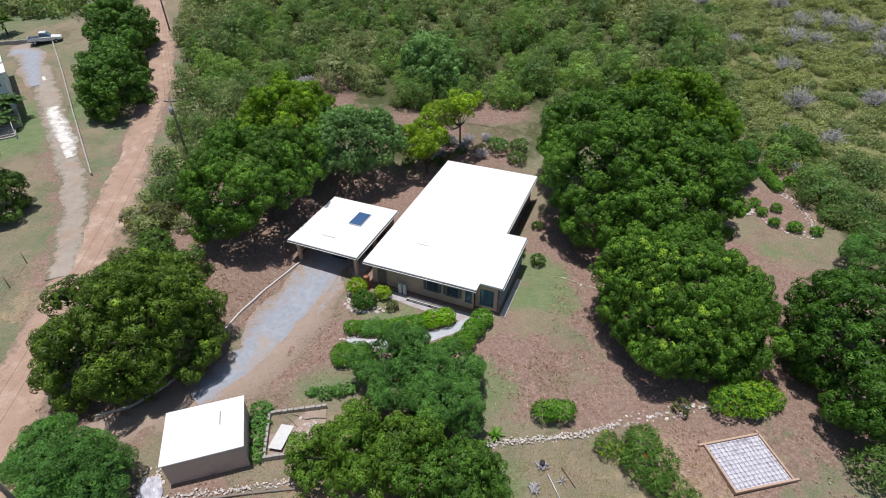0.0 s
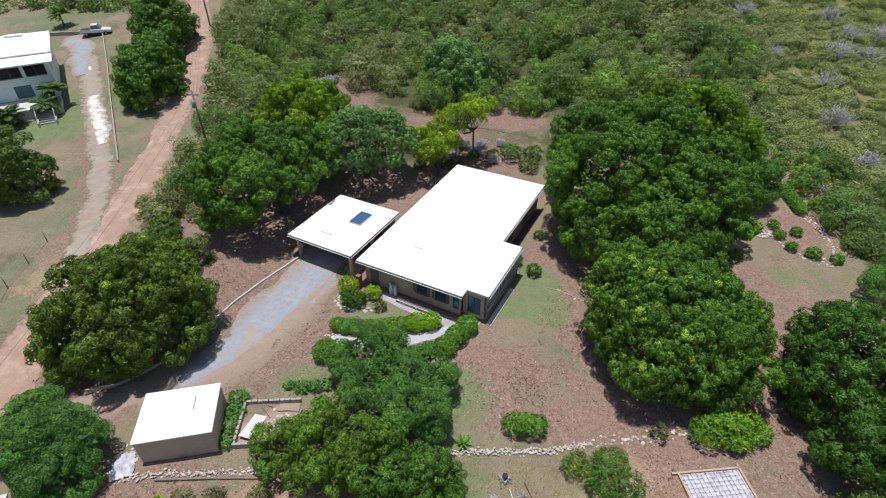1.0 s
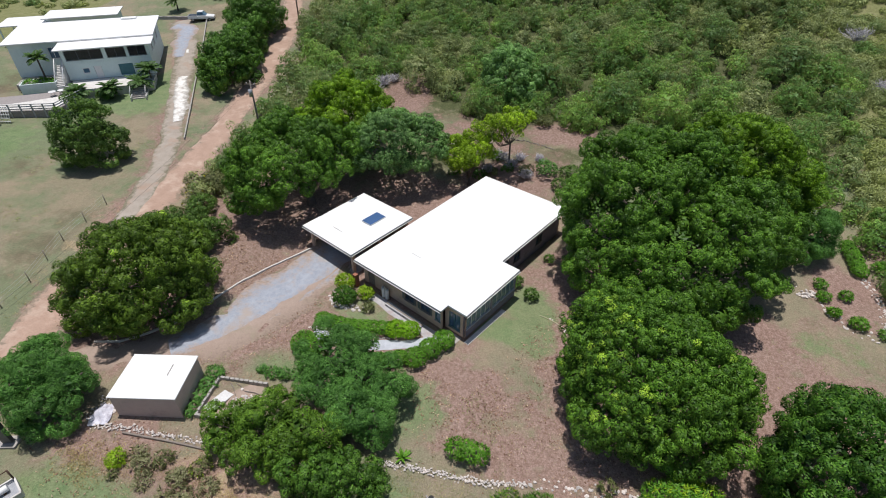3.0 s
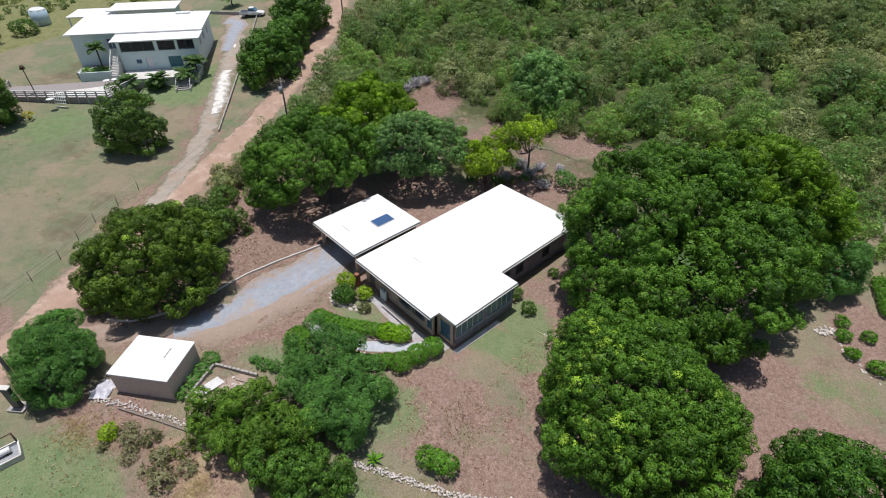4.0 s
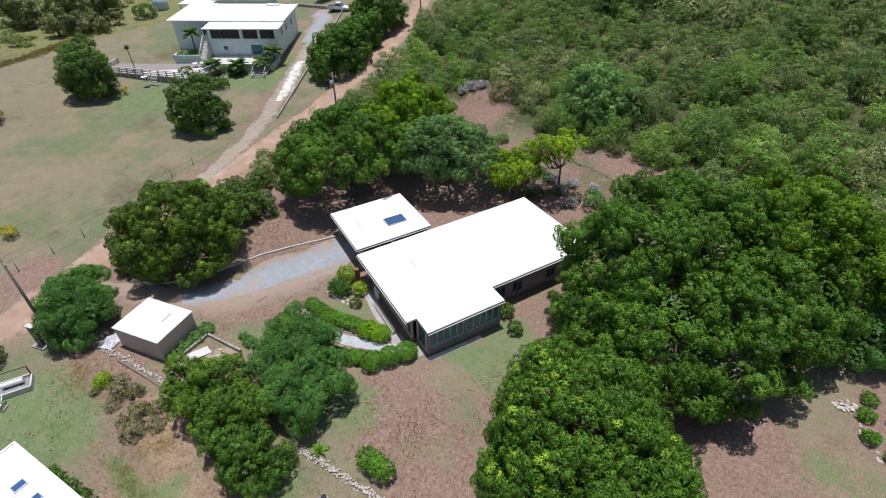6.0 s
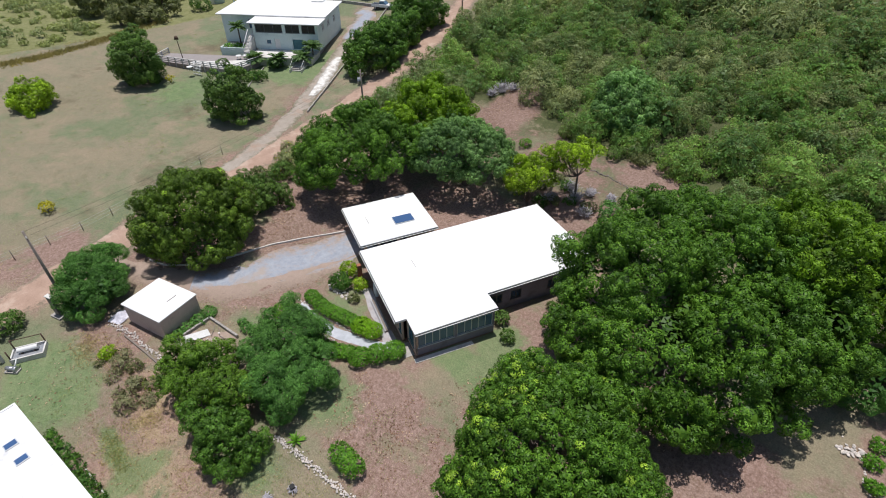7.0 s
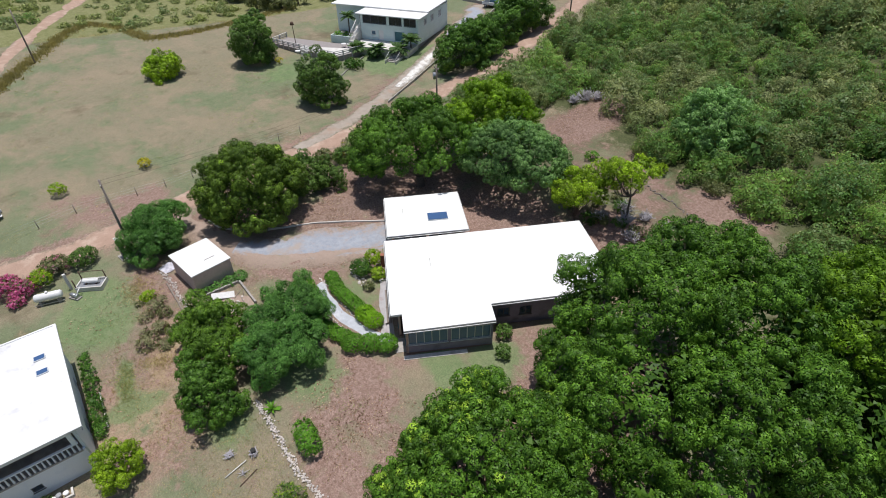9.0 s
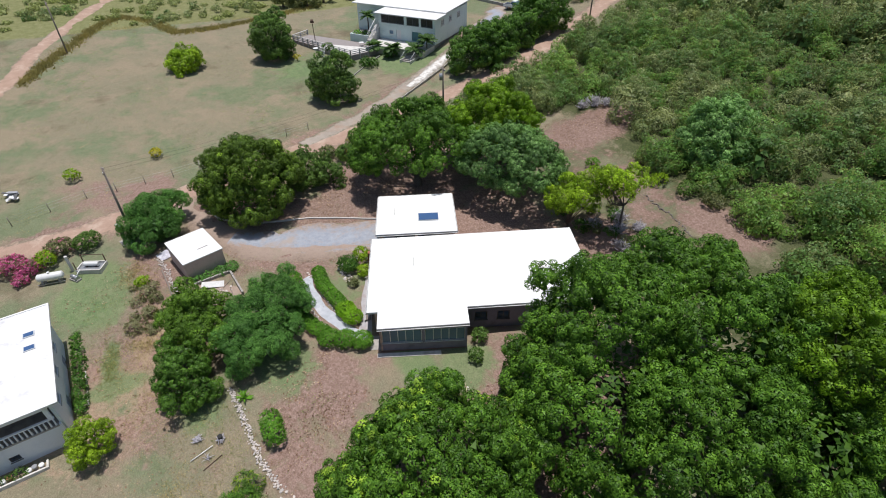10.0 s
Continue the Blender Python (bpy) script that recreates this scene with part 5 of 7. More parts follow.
# trees along the road and on the neighbour's lawn
for k, (x, y, rr, top) in enumerate(((-54.0, 91.5, 5.0, 8.6), (-51.4, 85.0, 3.8, 6.6), (-49.2, 78.2, 4.2, 7.2), (-46.8, 72.8, 4.4, 7.4))):
    tree("road_tree", x, y, [dome(x, y, rr, top, rr * 0.95), dome(x - 1.0, y - 2.2, rr * 0.65, top * 0.8, rr * 0.7)], "dense green tree along the red road", LEAF_MID, seed=33 + k, trunk=0.3, group="roadside trees", low=-0.7, bough=1.2, puff=0.5, leaf=0.30, wide=0.19, ragged=0.35)
tree("lawn_tree", -49.3, 46.8, [dome(-49.4, 47.0, 3.6, 7.9, 3.8), dome(-48.0, 47.6, 3.1, 5.6, 2.9), dome(-50.2, 45.8, 2.7, 5.2, 2.8)], "dense round tree on the dry lawn", LEAF_SCRUB, seed=41, trunk=0.22, group="lawn trees", low=-0.8, bough=0.85, puff=0.36, leaf=0.2, wide=0.11, ragged=0.5, missing=0.12)
tree("lawn_tree", -73.6, 42.3, [dome(-73.4, 42.2, 3.9, 8.6, 4.2), dome(-73.0, 42.2, 3.6, 5.6, 3.2), dome(-74.4, 43.0, 2.4, 9.2, 2.6)], "upright olive-green tree on the dry lawn", LEAF_SCRUB, seed=43, trunk=0.22, group="lawn trees", low=-0.8, bough=0.85, puff=0.36, leaf=0.2, wide=0.11, ragged=0.5, missing=0.12)
tree("lawn_bush", -74.2, 25.8, [dome(-74.2, 25.8, 3.4, 4.2, 2.4), dome(-72.2, 25.0, 2.0, 3.2, 1.8)], "round yellow-green bush on the dry lawn", LEAF_LIME, seed=45, trunk=0.15, group="lawn trees", category="bush", low=-0.8, bough=0.9, puff=0.4, leaf=0.26, wide=0.15, ragged=0.35)
tree("round_tree", 3.6, 11.3, [dome(3.6, 11.4, 1.7, 3.2, 1.5), dome(4.3, 10.8, 1.1, 2.6, 1.1)], "small round lime-green tree by the white house", LEAF_LIME, seed=47, trunk=0.1, group="yard trees", low=-0.7, bough=0.5, puff=0.22, leaf=0.12, wide=0.075, ragged=0.2)


# ---- thicket on the hill and scrub beyond the lawn ----
THICKET_EDGE = [(-60, 62), (-30, 60), (-26.5, 62), (-24.6, 75.5), (-21.2, 85.5), (-15, 79.2), (-10.5, 75.8), (-6, 75.0), (3, 74.0), (11, 75.8), (14, 73), (24, 66), (33, 63), (37, 59.5), (41.5, 62), (43.2, 55), (43.7, 45), (45.5, 38), (50, 20), (60, -30), (140, -30)]


def thicket_material():
    """Leaves whose colour goes with the kind of shrub: grey-olive, dark green, green, bright green."""
    m = leaf_material("mixed thicket leaves", (0.75, 0.75, 0.75), (1.0, 1.0, 1.0), (1.25, 1.25, 1.25), 0.12, 0.35)
    nt = m.node_tree
    at = nt.nodes.new("ShaderNodeAttribute")
    at.attribute_name = "tone"
    kinds = ramp(nt, at.outputs["Fac"], [(0.0, (0.500, 0.560, 0.175)), (0.15, (0.470, 0.520, 0.250)), (0.30, (0.220, 0.285, 0.120)), (0.46, (0.080, 0.166, 0.052)), (0.64, (0.080, 0.186, 0.038)), (0.90, (0.102, 0.206, 0.042))])
    for link in list(nt.links):
        if link.to_node.bl_idname in ("ShaderNodeBsdfPrincipled",) and link.to_socket.name == "Base Color":
            c = blend(nt, 1.0, link.from_socket, kinds, "MULTIPLY")
            nt.links.new(c, link.to_socket)
            for other in list(nt.links):
                if other.to_node.bl_idname == "ShaderNodeMix" and other.from_socket == link.from_socket and other.to_node != c.node:
                    nt.links.new(c, other.to_socket)
            break
    return m


THICKET = thicket_material()


def build_thicket():
    r = np.random.RandomState(77)
    spots = []
    for x0, x1, y0, y1, step in ((-58, 98, 42, 116, 2.3), (-75, 98, 116, 152, 3.4), (-175, -96, -25, 125, 3.4), (-100, -45, -45, -6, 3.0), (-100, -58, 100, 140, 3.4), (40, 150, -30, 190, 7.5), (-75, 60, 152, 200, 7.5)):
        gx, gy = np.meshgrid(np.arange(x0, x1, step), np.arange(y0, y1, step))
        p = np.stack([gx.ravel(), gy.ravel()], -1) + r.uniform(-0.6, 0.6, (gx.size, 2)) * step
        spots.append(np.concatenate([p, np.full((len(p), 1), step)], 1))
    S = np.concatenate(spots)
    x, y, step = S.T
    ex, ey = np.array(THICKET_EDGE).T
    road_x = np.interp(y, [12, 41, 55, 70, 89, 104, 125, 190], [-28, -35, -38, -42, -47, -54, -64, -90])
    hill = (y > np.interp(x, ex, ey) + 1.0 * wobble(x, y, 0.5, 5)) & (x > road_x)
    strip = (x > -36) & (x < -26.5) & (y > 44) & (y < 66)
    west = (x < -105 - 3 * wobble(x, y, 0.2, 6)) | ((y < -9) & (x < -40)) | ((x < -60) & (y > 108))
    off = (near_line(x, y, ROAD) > np.where(y > 62, 4.6, 3.4)) & (near_line(x, y, FAR_ROAD) > 3.0) & (near_line(x, y, LANE) > 4)
    east = np.minimum(27 + 0.65 * y, 92 - 2.4 * (y - 112))
    off &= np.where(step > 7, (x > east + 2) | (y > 154), (x < east) & (y < 153))
    thin = np.where(x < -96, 0.8, 1.0)
    thin = np.where((y < -5) & (x < -40), 0.45, thin)
    keep = (hill | strip | west) & off & (r.uniform(size=len(x)) < thin)
    keep &= ~((x < -96) & (x > -122) & (y > 60) & (y < 92))
    x, y, step = x[keep], y[keep], step[keep]
    dry = (x > dry_edge(y) + 2 * wobble(x, y, 0.2, 21)) | (x < -96)
    pale = (x > dry_edge(y)) | ((x < -103) & (r.uniform(size=len(x)) < 0.7))
    tone = 0.54 + 0.24 * wobble(x, y, 0.16, 8) - 0.10 * np.clip((y - 88) / 20, 0, 1) + 0.12 * wobble(x, y, 0.5, 9) + r.normal(0, 0.16, len(x))
    tone = np.clip(np.where(dry, tone * 0.55, tone), 0, 1)
    tone = np.where(dry & pale & (r.uniform(size=len(x)) < 0.85), np.clip(0.07 + 0.16 * wobble(x, y, 0.25, 23) + r.normal(0, 0.05, len(x)), 0, 0.4), tone)
    tone = np.where((x < -25) & (y < 74) & (x > -45), tone * 0.62, tone)
    bank = (x > 41) & (x < 52) & (y < 57.5) & (y > 36)
    tone = np.where(bank, np.clip(0.5 + 0.3 * (tone - 0.5), 0.42, 0.62), tone)
    dry &= ~bank
    pale &= ~bank
    rad = step * r.uniform(0.42, 0.95, len(x)) ** 1.2 * np.where(dry, np.where(pale, 1.25, 0.9), 1.0)
    big = (r.uniform(size=len(x)) < 0.2) & ~dry
    rad = np.where(big, rad * r.uniform(1.35, 1.95, len(x)), rad)
    rad = np.where(x < -96, rad * r.uniform(0.3, 0.75, len(x)), rad)
    high = rad * r.uniform(1.1, 2.3, len(x)) * np.where(dry & pale, 0.27, 1.0) + 1.2 * np.clip(wobble(x, y, 0.12, 12), 0, 1) * ~dry
    high = np.where(bank, 0.6 * high, high)
    leaf = np.where(step > 7, 1.05, np.where(step > 2.7, 0.54, 0.29))
    z = ground_z(x, y)
    for near, label in ((True, "dense green and olive thicket of shrubs on the hillside"), (False, "far scrub of olive and green bushes")):
        m = (step < 2.7) == near
        cx, cy, cz, cr, ch, cl, ct = x[m], y[m], z[m], rad[m], high[m], leaf[m], tone[m]
        # puffs on every shrub's dome, leaves on every puff
        count = np.clip(15 * (cr / 1.6) ** 1.7, 6, 44).astype(int)
        up = np.stack([r.normal(0, 0.2, len(cx)), r.normal(0, 0.2, len(cx)), np.ones(len(cx))], -1)
        up /= np.linalg.norm(up, axis=1)[:, None]
        d, h, w = over_domes(r, up, count, 0.0)
        jit = r.uniform(0.62, 1.08, len(w))
        Q = np.stack([cx[w] + d[:, 0] * cr[w] * jit * 0.85, cy[w] + d[:, 1] * cr[w] * jit * 0.85, cz[w] + ch[w] * (0.12 + 0.72 * d[:, 2]) * jit], -1)
        qr = cr[w] ** 0.6 * 1.3 * r.uniform(0.22, 0.40, len(w))
        qt = np.clip(ct[w] + r.normal(0, 0.06, len(w)), 0, 1)
        qa = d * 0.7 + np.array((0, 0, 0.5))
        qa /= np.linalg.norm(qa, axis=1)[:, None]
        per = np.clip((21 if near else 11) * (qr / 0.5) ** 1.8 * (0.30 / cl[w]) ** 1.8, 7, 70).astype(int)
        e, h, v = over_domes(r, qa, per, -0.05)
        n = len(v)
        P = Q[v] + e * (qr[v] * r.uniform(0.75, 1.12, n))[:, None] * np.array((1, 1, 0.9))
        t = r.normal(size=(n, 3))
        t -= (t * e).sum(1)[:, None] * e
        t /= np.linalg.norm(t, axis=1)[:, None]
        size = cl[w][v] * r.uniform(0.7, 1.3, n)
        V = leaf_blades(P - t * size[:, None] * 0.4, t + e * 0.2, e + 0.25 * r.normal(size=(n, 3)), size, size * np.where(qt[v] < 0.35, 0.48, 0.62))
        # dark inner leaves that close every dome
        k = 100 if near else 34
        c = np.repeat(np.arange(len(cx)), k)
        e2 = on_sphere(r, len(c), 0.0)
        P2 = np.stack([cx[c] + e2[:, 0] * cr[c] * 0.72, cy[c] + e2[:, 1] * cr[c] * 0.72, cz[c] + ch[c] * 0.66 * e2[:, 2]], -1)
        t2 = np.cross(e2, r.normal(size=e2.shape))
        s2 = cr[c] * np.where(cl[c] > 1, 0.3, 0.27 if near else 0.42)
        V = np.concatenate([V, leaf_blades(P2 - t2 * 0.3 * s2[:, None], t2, e2, s2, s2 * 0.75)])
        me = leaves_mesh("thicket", V, [THICKET], tone=np.concatenate([np.clip(qt[v] + r.normal(0, 0.03, n), 0, 1), ct[c]]))
        tagged(new("thicket", me), label, "thicket", kind="stuff")


build_thicket()


def dead_bush(x, y, size, seed, label="bare silver-grey dead bush on the hillside", group="dead bushes"):
    r = random.Random(seed)
    t = thing("dead_bush", x, y, gz(x, y), 0, label, "bush", group)
    rods = []
    for k in range(38):
        a, e = r.uniform(0, math.tau), r.uniform(0.3, 1.3)
        L = size * r.uniform(0.7, 1.2)
        d = Vector((math.cos(a) * math.cos(e), math.sin(a) * math.cos(e), math.sin(e)))
        mid = d * L * 0.5 + Vector((r.uniform(-.2, .2), r.uniform(-.2, .2), 0.05)) * size
        rods.append(rod([(0, 0, -0.1), mid, d * L], 0.06, 0.02, 4))
        for j in range(4):
            s = mid.lerp(d * L, r.uniform(0, 0.9))
            e2 = s + Vector((r.uniform(-1, 1), r.uniform(-1, 1), r.uniform(0.1, 0.9))).normalized() * size * 0.4
            rods.append(rod([s, e2], 0.03, 0.014, 3))
    part("crown", join(*rods), TWIG_GREY, t)


for k, (x, y, s) in enumerate(((51.3, 72.7, 2.8), (49.0, 90.4, 1.9), (58.4, 89.6, 3.0), (54.2, 82.5, 2.2), (62.0, 94.9, 2.6), (62.4, 89.0, 2.2), (66.0, 94.4, 2.8), (62.4, 72.3, 2.4), (69.5, 91.8, 2.8), (51.1, 63.3, 2.2), (70.0, 84.2, 2.8), (48.0, 103.5, 2.4), (36.5, 61.0, 1.8), (47.0, 66.0, 1.4), (73.0, 89.0, 2.8), (61.0, 101.0, 2.4), (-46, -2, 1.0))):
    dead_bush(x, y, s, 200 + k)
for k, (x, y, s) in enumerate(((2.6, 63.4, 1.3), (4.9, 61.8, 1.2), (-0.2, 62.4, 1.1), (3.6, 65.4, 1.0), (6.0, 65.9, 0.9), (1.0, 64.8, 1.2))):
    dead_bush(x, y, s, 230 + k, "tangle of dry brushwood behind the house", "brushwood behind the house")

for k, (x, y, s) in enumerate(((-22.4, 80.0, 1.5), (-21.2, 81.4, 1.2), (-23.0, 78.2, 1.1))):
    dead_bush(x, y, s, 250 + k, "dark heap of brushwood at the top of the clearing", "brushwood above the clearing")
for k, (x, y, s) in enumerate(((42.7, 60.9, 1.1), (44.3, 57.9, 1.1), (43.4, 59.4, 0.9))):
    dead_bush(x, y, s, 240 + k, "heap of dry branches on the bank above the terrace", "brushwood on the bank")


def bush(name, x, y, lobes, label, material, length=0.2, width=0.085, spacing=0.21, seed=1, group="garden shrubs", category="bush", second=None, share=0.0, low=-0.25, leaves=6, swell=0.07):
    """A shrub of small leaves; lobes are given by offset from its foot."""
    z0 = gz(x, y)
    r = np.random.RandomState(seed)
    P, N = crown_points(r, lobes, spacing, low, 1.0, swell, seed, 4.0)
    V = tufts(r, P, N, leaves, length, width, out=0.6, droop=0.1)
    idx = np.repeat((r.uniform(size=len(P)) < share).astype(int), leaves)
    P2, N2 = crown_points(r, lobes, spacing * 1.5, low, 0.8, swell, seed, 4.0)
    V = np.concatenate([V, tufts(r, P2, N2, 5, length * 1.6, width * 2, out=0.3)])
    idx = np.concatenate([idx, np.zeros(len(P2) * 5, int)])
    t = thing(name, x, y, z0, 0, label, category, group)
    part("foliage", leaves_mesh("foliage", V, [material, second] if second else [material], idx), material, t)
    rods = [rod([(0, 0, -0.15), (a * 0.5, b * 0.5, c * 0.5), (a, b, c)], 0.035, 0.012, 5) for a, b, c, *_ in lobes for _ in (0,)]
    part("stems", join(*rods), BARK, t)
    return t


def round_bush(name, x, y, rad, high, label, material, seed, **kw):
    r = random.Random(seed)
    lobes = [(0, 0, high - rad * 0.8, rad * 0.85, rad * 0.85, rad * 0.8)]
    for k in range(4):
        a = r.uniform(0, math.tau)
        lobes.append((0.45 * rad * math.cos(a), 0.45 * rad * math.sin(a), high * r.uniform(0.38, 0.6), rad * 0.6, rad * 0.6, rad * 0.55))
    return bush(name, x, y, lobes, label, material, seed=seed, **kw)


def hedge(line, wide, high, label, material, seed):
    x0, y0 = line[0]
    z0 = gz(x0, y0)
    lobes = []
    for (ax, ay), (bx, by) in zip(line, line[1:]):
        n = max(1, int(math.dist((ax, ay), (bx, by)) / (wide * 0.55)))
        for k in range(n):
            f = k / n
            x, y = ax + (bx - ax) * f, ay + (by - ay) * f
            lobes.append((x - x0, y - y0, gz(x, y) - z0 + high * 0.45, wide * 0.62, wide * 0.62, high * 0.55))
    bush("hedge", x0, y0, lobes, label, material, 0.12, 0.07, 0.122, seed, "clipped hedges", "hedge", swell=0.05)


hedge([(-8.0, 32.3), (-5.6, 32.2), (-3.0, 32.8), (-1.0, 33.2)], 1.15, 1.0, "clipped green hedge along the garden path", LEAF_HEDGE, 301)
hedge([(-1.0, 33.1), (0.2, 33.4), (1.2, 33.5)], 1.5, 1.3, "bright lime-green clipped hedge beside the path", LEAF_BRIGHT, 302)
hedge([(-3.6, 29.0), (-1.8, 29.3), (-0.2, 29.9), (1.2, 30.8)], 1.2, 0.95, "bright green clipped hedge on the lawn side of the path", LEAF_HEDGE, 303)
hedge([(1.8, 30.6), (2.7, 31.9), (3.5, 33.2), (4.0, 34.3)], 1.6, 1.35, "dense clipped hedge curving to the porch door", LEAF_HEDGE, 304)
hedge([(-8.2, 29.3), (-7.0, 29.4), (-5.6, 29.4)], 1.9, 1.25, "low clipped hedge at the end of the path", LEAF_HEDGE, 305)
hedge([(40.0, 58.0), (40.3, 55.8), (40.4, 53.4)], 1.2, 1.0, "bright green hedge on the garden terrace", LEAF_HEDGE, 306)

round_bush("garden_shrub", -8.2, 37.2, 0.95, 1.7, "bright green shrub beside the entrance", LEAF_LIME, 311)
round_bush("garden_shrub", -7.4, 35.5, 1.15, 1.6, "dark leafy shrub among white stones", LEAF_DARK, 312)
round_bush("garden_shrub", -5.6, 36.6, 0.8, 1.2, "bright green shrub by the front wall", LEAF_LIME, 313)
round_bush("garden_shrub", -4.7, 35.0, 0.55, 0.8, "small brownish shrub among stones", LEAF_OLIVE, 314)
round_bush("garden_shrub", 9.7, 41.5, 0.72, 1.25, "small round dark shrub on the lawn", LEAF_SCRUB, 315)
round_bush("garden_shrub", 7.8, 43.0, 0.75, 1.3, "small round shrub at the porch corner", LEAF_SCRUB, 316)
round_bush("garden_shrub", 10.6, 47.5, 0.55, 0.9, "low shrub by the bedroom wall", LEAF_SCRUB, 317)
bush("garden_shrub", 8.3, 23.9, [(-0.7, 0.1, 0.6, 0.85, 0.8, 0.7), (0.2, 0.1, 0.7, 0.9, 0.85, 0.75), (1.0, 0.1, 0.7, 0.8, 0.75, 0.7)], "broad bright green shrub above the stone wall", LEAF_HEDGE, seed=318)
bush("wild_shrub", 23.4, 25.2, [(-1.4, -0.3, 1.0, 1.3, 1.1, 0.9), (0, 0.2, 1.2, 1.4, 1.2, 1.0), (1.4, 0.5, 1.0, 1.2, 1.1, 0.8), (2.3, 0.0, 0.7, 0.9, 0.9, 0.6), (0.4, -0.8, 0.8, 1.1, 0.9, 0.7)], "spreading green shrub at the yard's edge", LEAF_HEDGE, seed=319, second=LEAF_LIME, share=0.45, length=0.28, width=0.1, spacing=0.24, swell=0.22)
bush("wild_shrub", 14.2, 20.3, [(0, 0.8, 1.3, 1.3, 1.3, 1.1), (0.8, -0.4, 1.0, 1.3, 1.2, 1.0), (-0.6, -0.4, 0.9, 1.1, 1.1, 0.9), (0.3, -1.4, 0.7, 1.0, 1.0, 0.8)], "tall loose flowering shrub with a few red blossoms", LEAF_MID, swell=0.2, seed=320, second=LEAF_RED, share=0.006, length=0.26, width=0.06, spacing=0.22)
bush("wild_shrub", 15.6, 18.0, [(0, 0, 0.8, 1.1, 1.0, 0.8), (0.8, -0.8, 0.6, 0.9, 0.9, 0.7), (-0.8, 0.3, 0.6, 0.8, 0.9, 0.6)], "loose grey-green shrub in the dry grass", LEAF_SCRUB, seed=331, length=0.26, width=0.06, spacing=0.24, swell=0.2)
bush("wild_shrub", 11.2, 21.2, [(0.4, 0, 0.6, 0.7, 0.7, 0.6), (0.9, 0.7, 0.5, 0.6, 0.6, 0.5), (1.6, -0.4, 0.6, 0.8, 0.8, 0.7)], "loose yellow-green shrub below the stone wall", LEAF_SCRUB, seed=321, second=LEAF_LIME, share=0.3, length=0.24, width=0.055, spacing=0.21, swell=0.22)
bush("wild_shrub", 45.6, 61.6, [(0, 0, 1.6, 2.0, 2.0, 1.3), (-1.5, 0.8, 1.2, 1.6, 1.5, 1.1), (1.6, 1.0, 1.3, 1.7, 1.6, 1.1), (0.6, 2.2, 1.6, 1.7, 1.5, 1.1), (1.2, -1.3, 1.0, 1.5, 1.3, 1.0)], "spreading bright green shrub on the dry hillside", LEAF_SCRUB, seed=332, second=LEAF_MID, share=0.4, spacing=0.3, length=0.3, width=0.11, swell=0.22)
round_bush("wild_shrub", 18.5, 24.6, 0.7, 1.2, "thin straggly shrub by the stones", LEAF_OLIVE, 322, spacing=0.3)
round_bush("wild_shrub", 30.2, 19.5, 1.9, 2.2, "grey-green shrub at the corner of the field", LEAF_SCRUB, 323, spacing=0.3)
round_bush("wild_shrub", -13.4, 15.6, 0.8, 1.0, "straggly grey shrub with red blossoms", LEAF_STRAW, 324, second=LEAF_RED, share=0.02, spacing=0.28)
round_bush("wild_shrub", -10.4, 15.8, 0.8, 0.7, "grey-green shrub in the rough grass", LEAF_STRAW, 325, spacing=0.26)
for k, (x, y, rr, hh) in enumerate(((-32.0, 44.3, 1.2, 2.0), (-33.3, 46.2, 1.1, 2.3), (-30.8, 42.6, 1.0, 1.5), (-31.4, 47.0, 1.2, 2.2))):
    round_bush("dry_weeds", x, y, rr, hh, "tall straw-coloured weeds beside the red road", LEAF_STRAW, 340 + k, spacing=0.3, group="weeds by the road", second=LEAF_YELLOW, share=0.15)
round_bush("wild_shrub", -15.5, 15.3, 0.7, 0.9, "small bright green shrub below the shed", LEAF_LIME, 326)
round_bush("wild_shrub", -8.9, 14.6, 1.1, 0.8, "low pale green shrub in straw grass", LEAF_STRAW, 327, spacing=0.28)
for k, (x, y, rr, m, s2, h) in enumerate(((-14.3, 16.3, .6, LEAF_STRAW, None, .7), (-12.2, 16.4, .7, LEAF_OLIVE, LEAF_STRAW, .8), (-12.5, 14.7, .7, LEAF_STRAW, LEAF_RED, .7), (-9.4, 16.9, .8, LEAF_OLIVE, LEAF_LIME, .8), (-7.9, 15.9, .7, LEAF_STRAW, None, .6), (-10.6, 14.4, .5, LEAF_STRAW, None, .4), (-14.9, 14.3, .4, LEAF_OLIVE, None, .4))):
    round_bush("wild_shrub", x, y, rr, h, "sprawling grey-green scrub below the shed", m, 440 + k, second=s2, share=0.06 if s2 is LEAF_RED else 0.3, spacing=0.24, length=0.2, width=0.06)
bush("weeds", -13.6, 23.0, [(0, 0, 0.2, 0.7, 0.7, 0.4), (0.1, -1.2, 0.2, 0.6, 0.8, 0.4), (-0.2, 1.1, 0.25, 0.8, 0.7, 0.4), (0.5, -2.4, 0.2, 0.5, 0.8, 0.35)], "lush green weeds beside the shed", LEAF_FEATHER, seed=328)
bush("weeds", -9.2, 25.7, [(0, 0, 0.3, 0.7, 0.5, 0.45), (1.0, 0.2, 0.3, 0.6, 0.5, 0.45), (-1.0, 0.1, 0.2, 0.5, 0.4, 0.3), (1.9, 0.5, 0.2, 0.5, 0.5, 0.3)], "green creeper over the block pen", LEAF_FEATHER, seed=329)
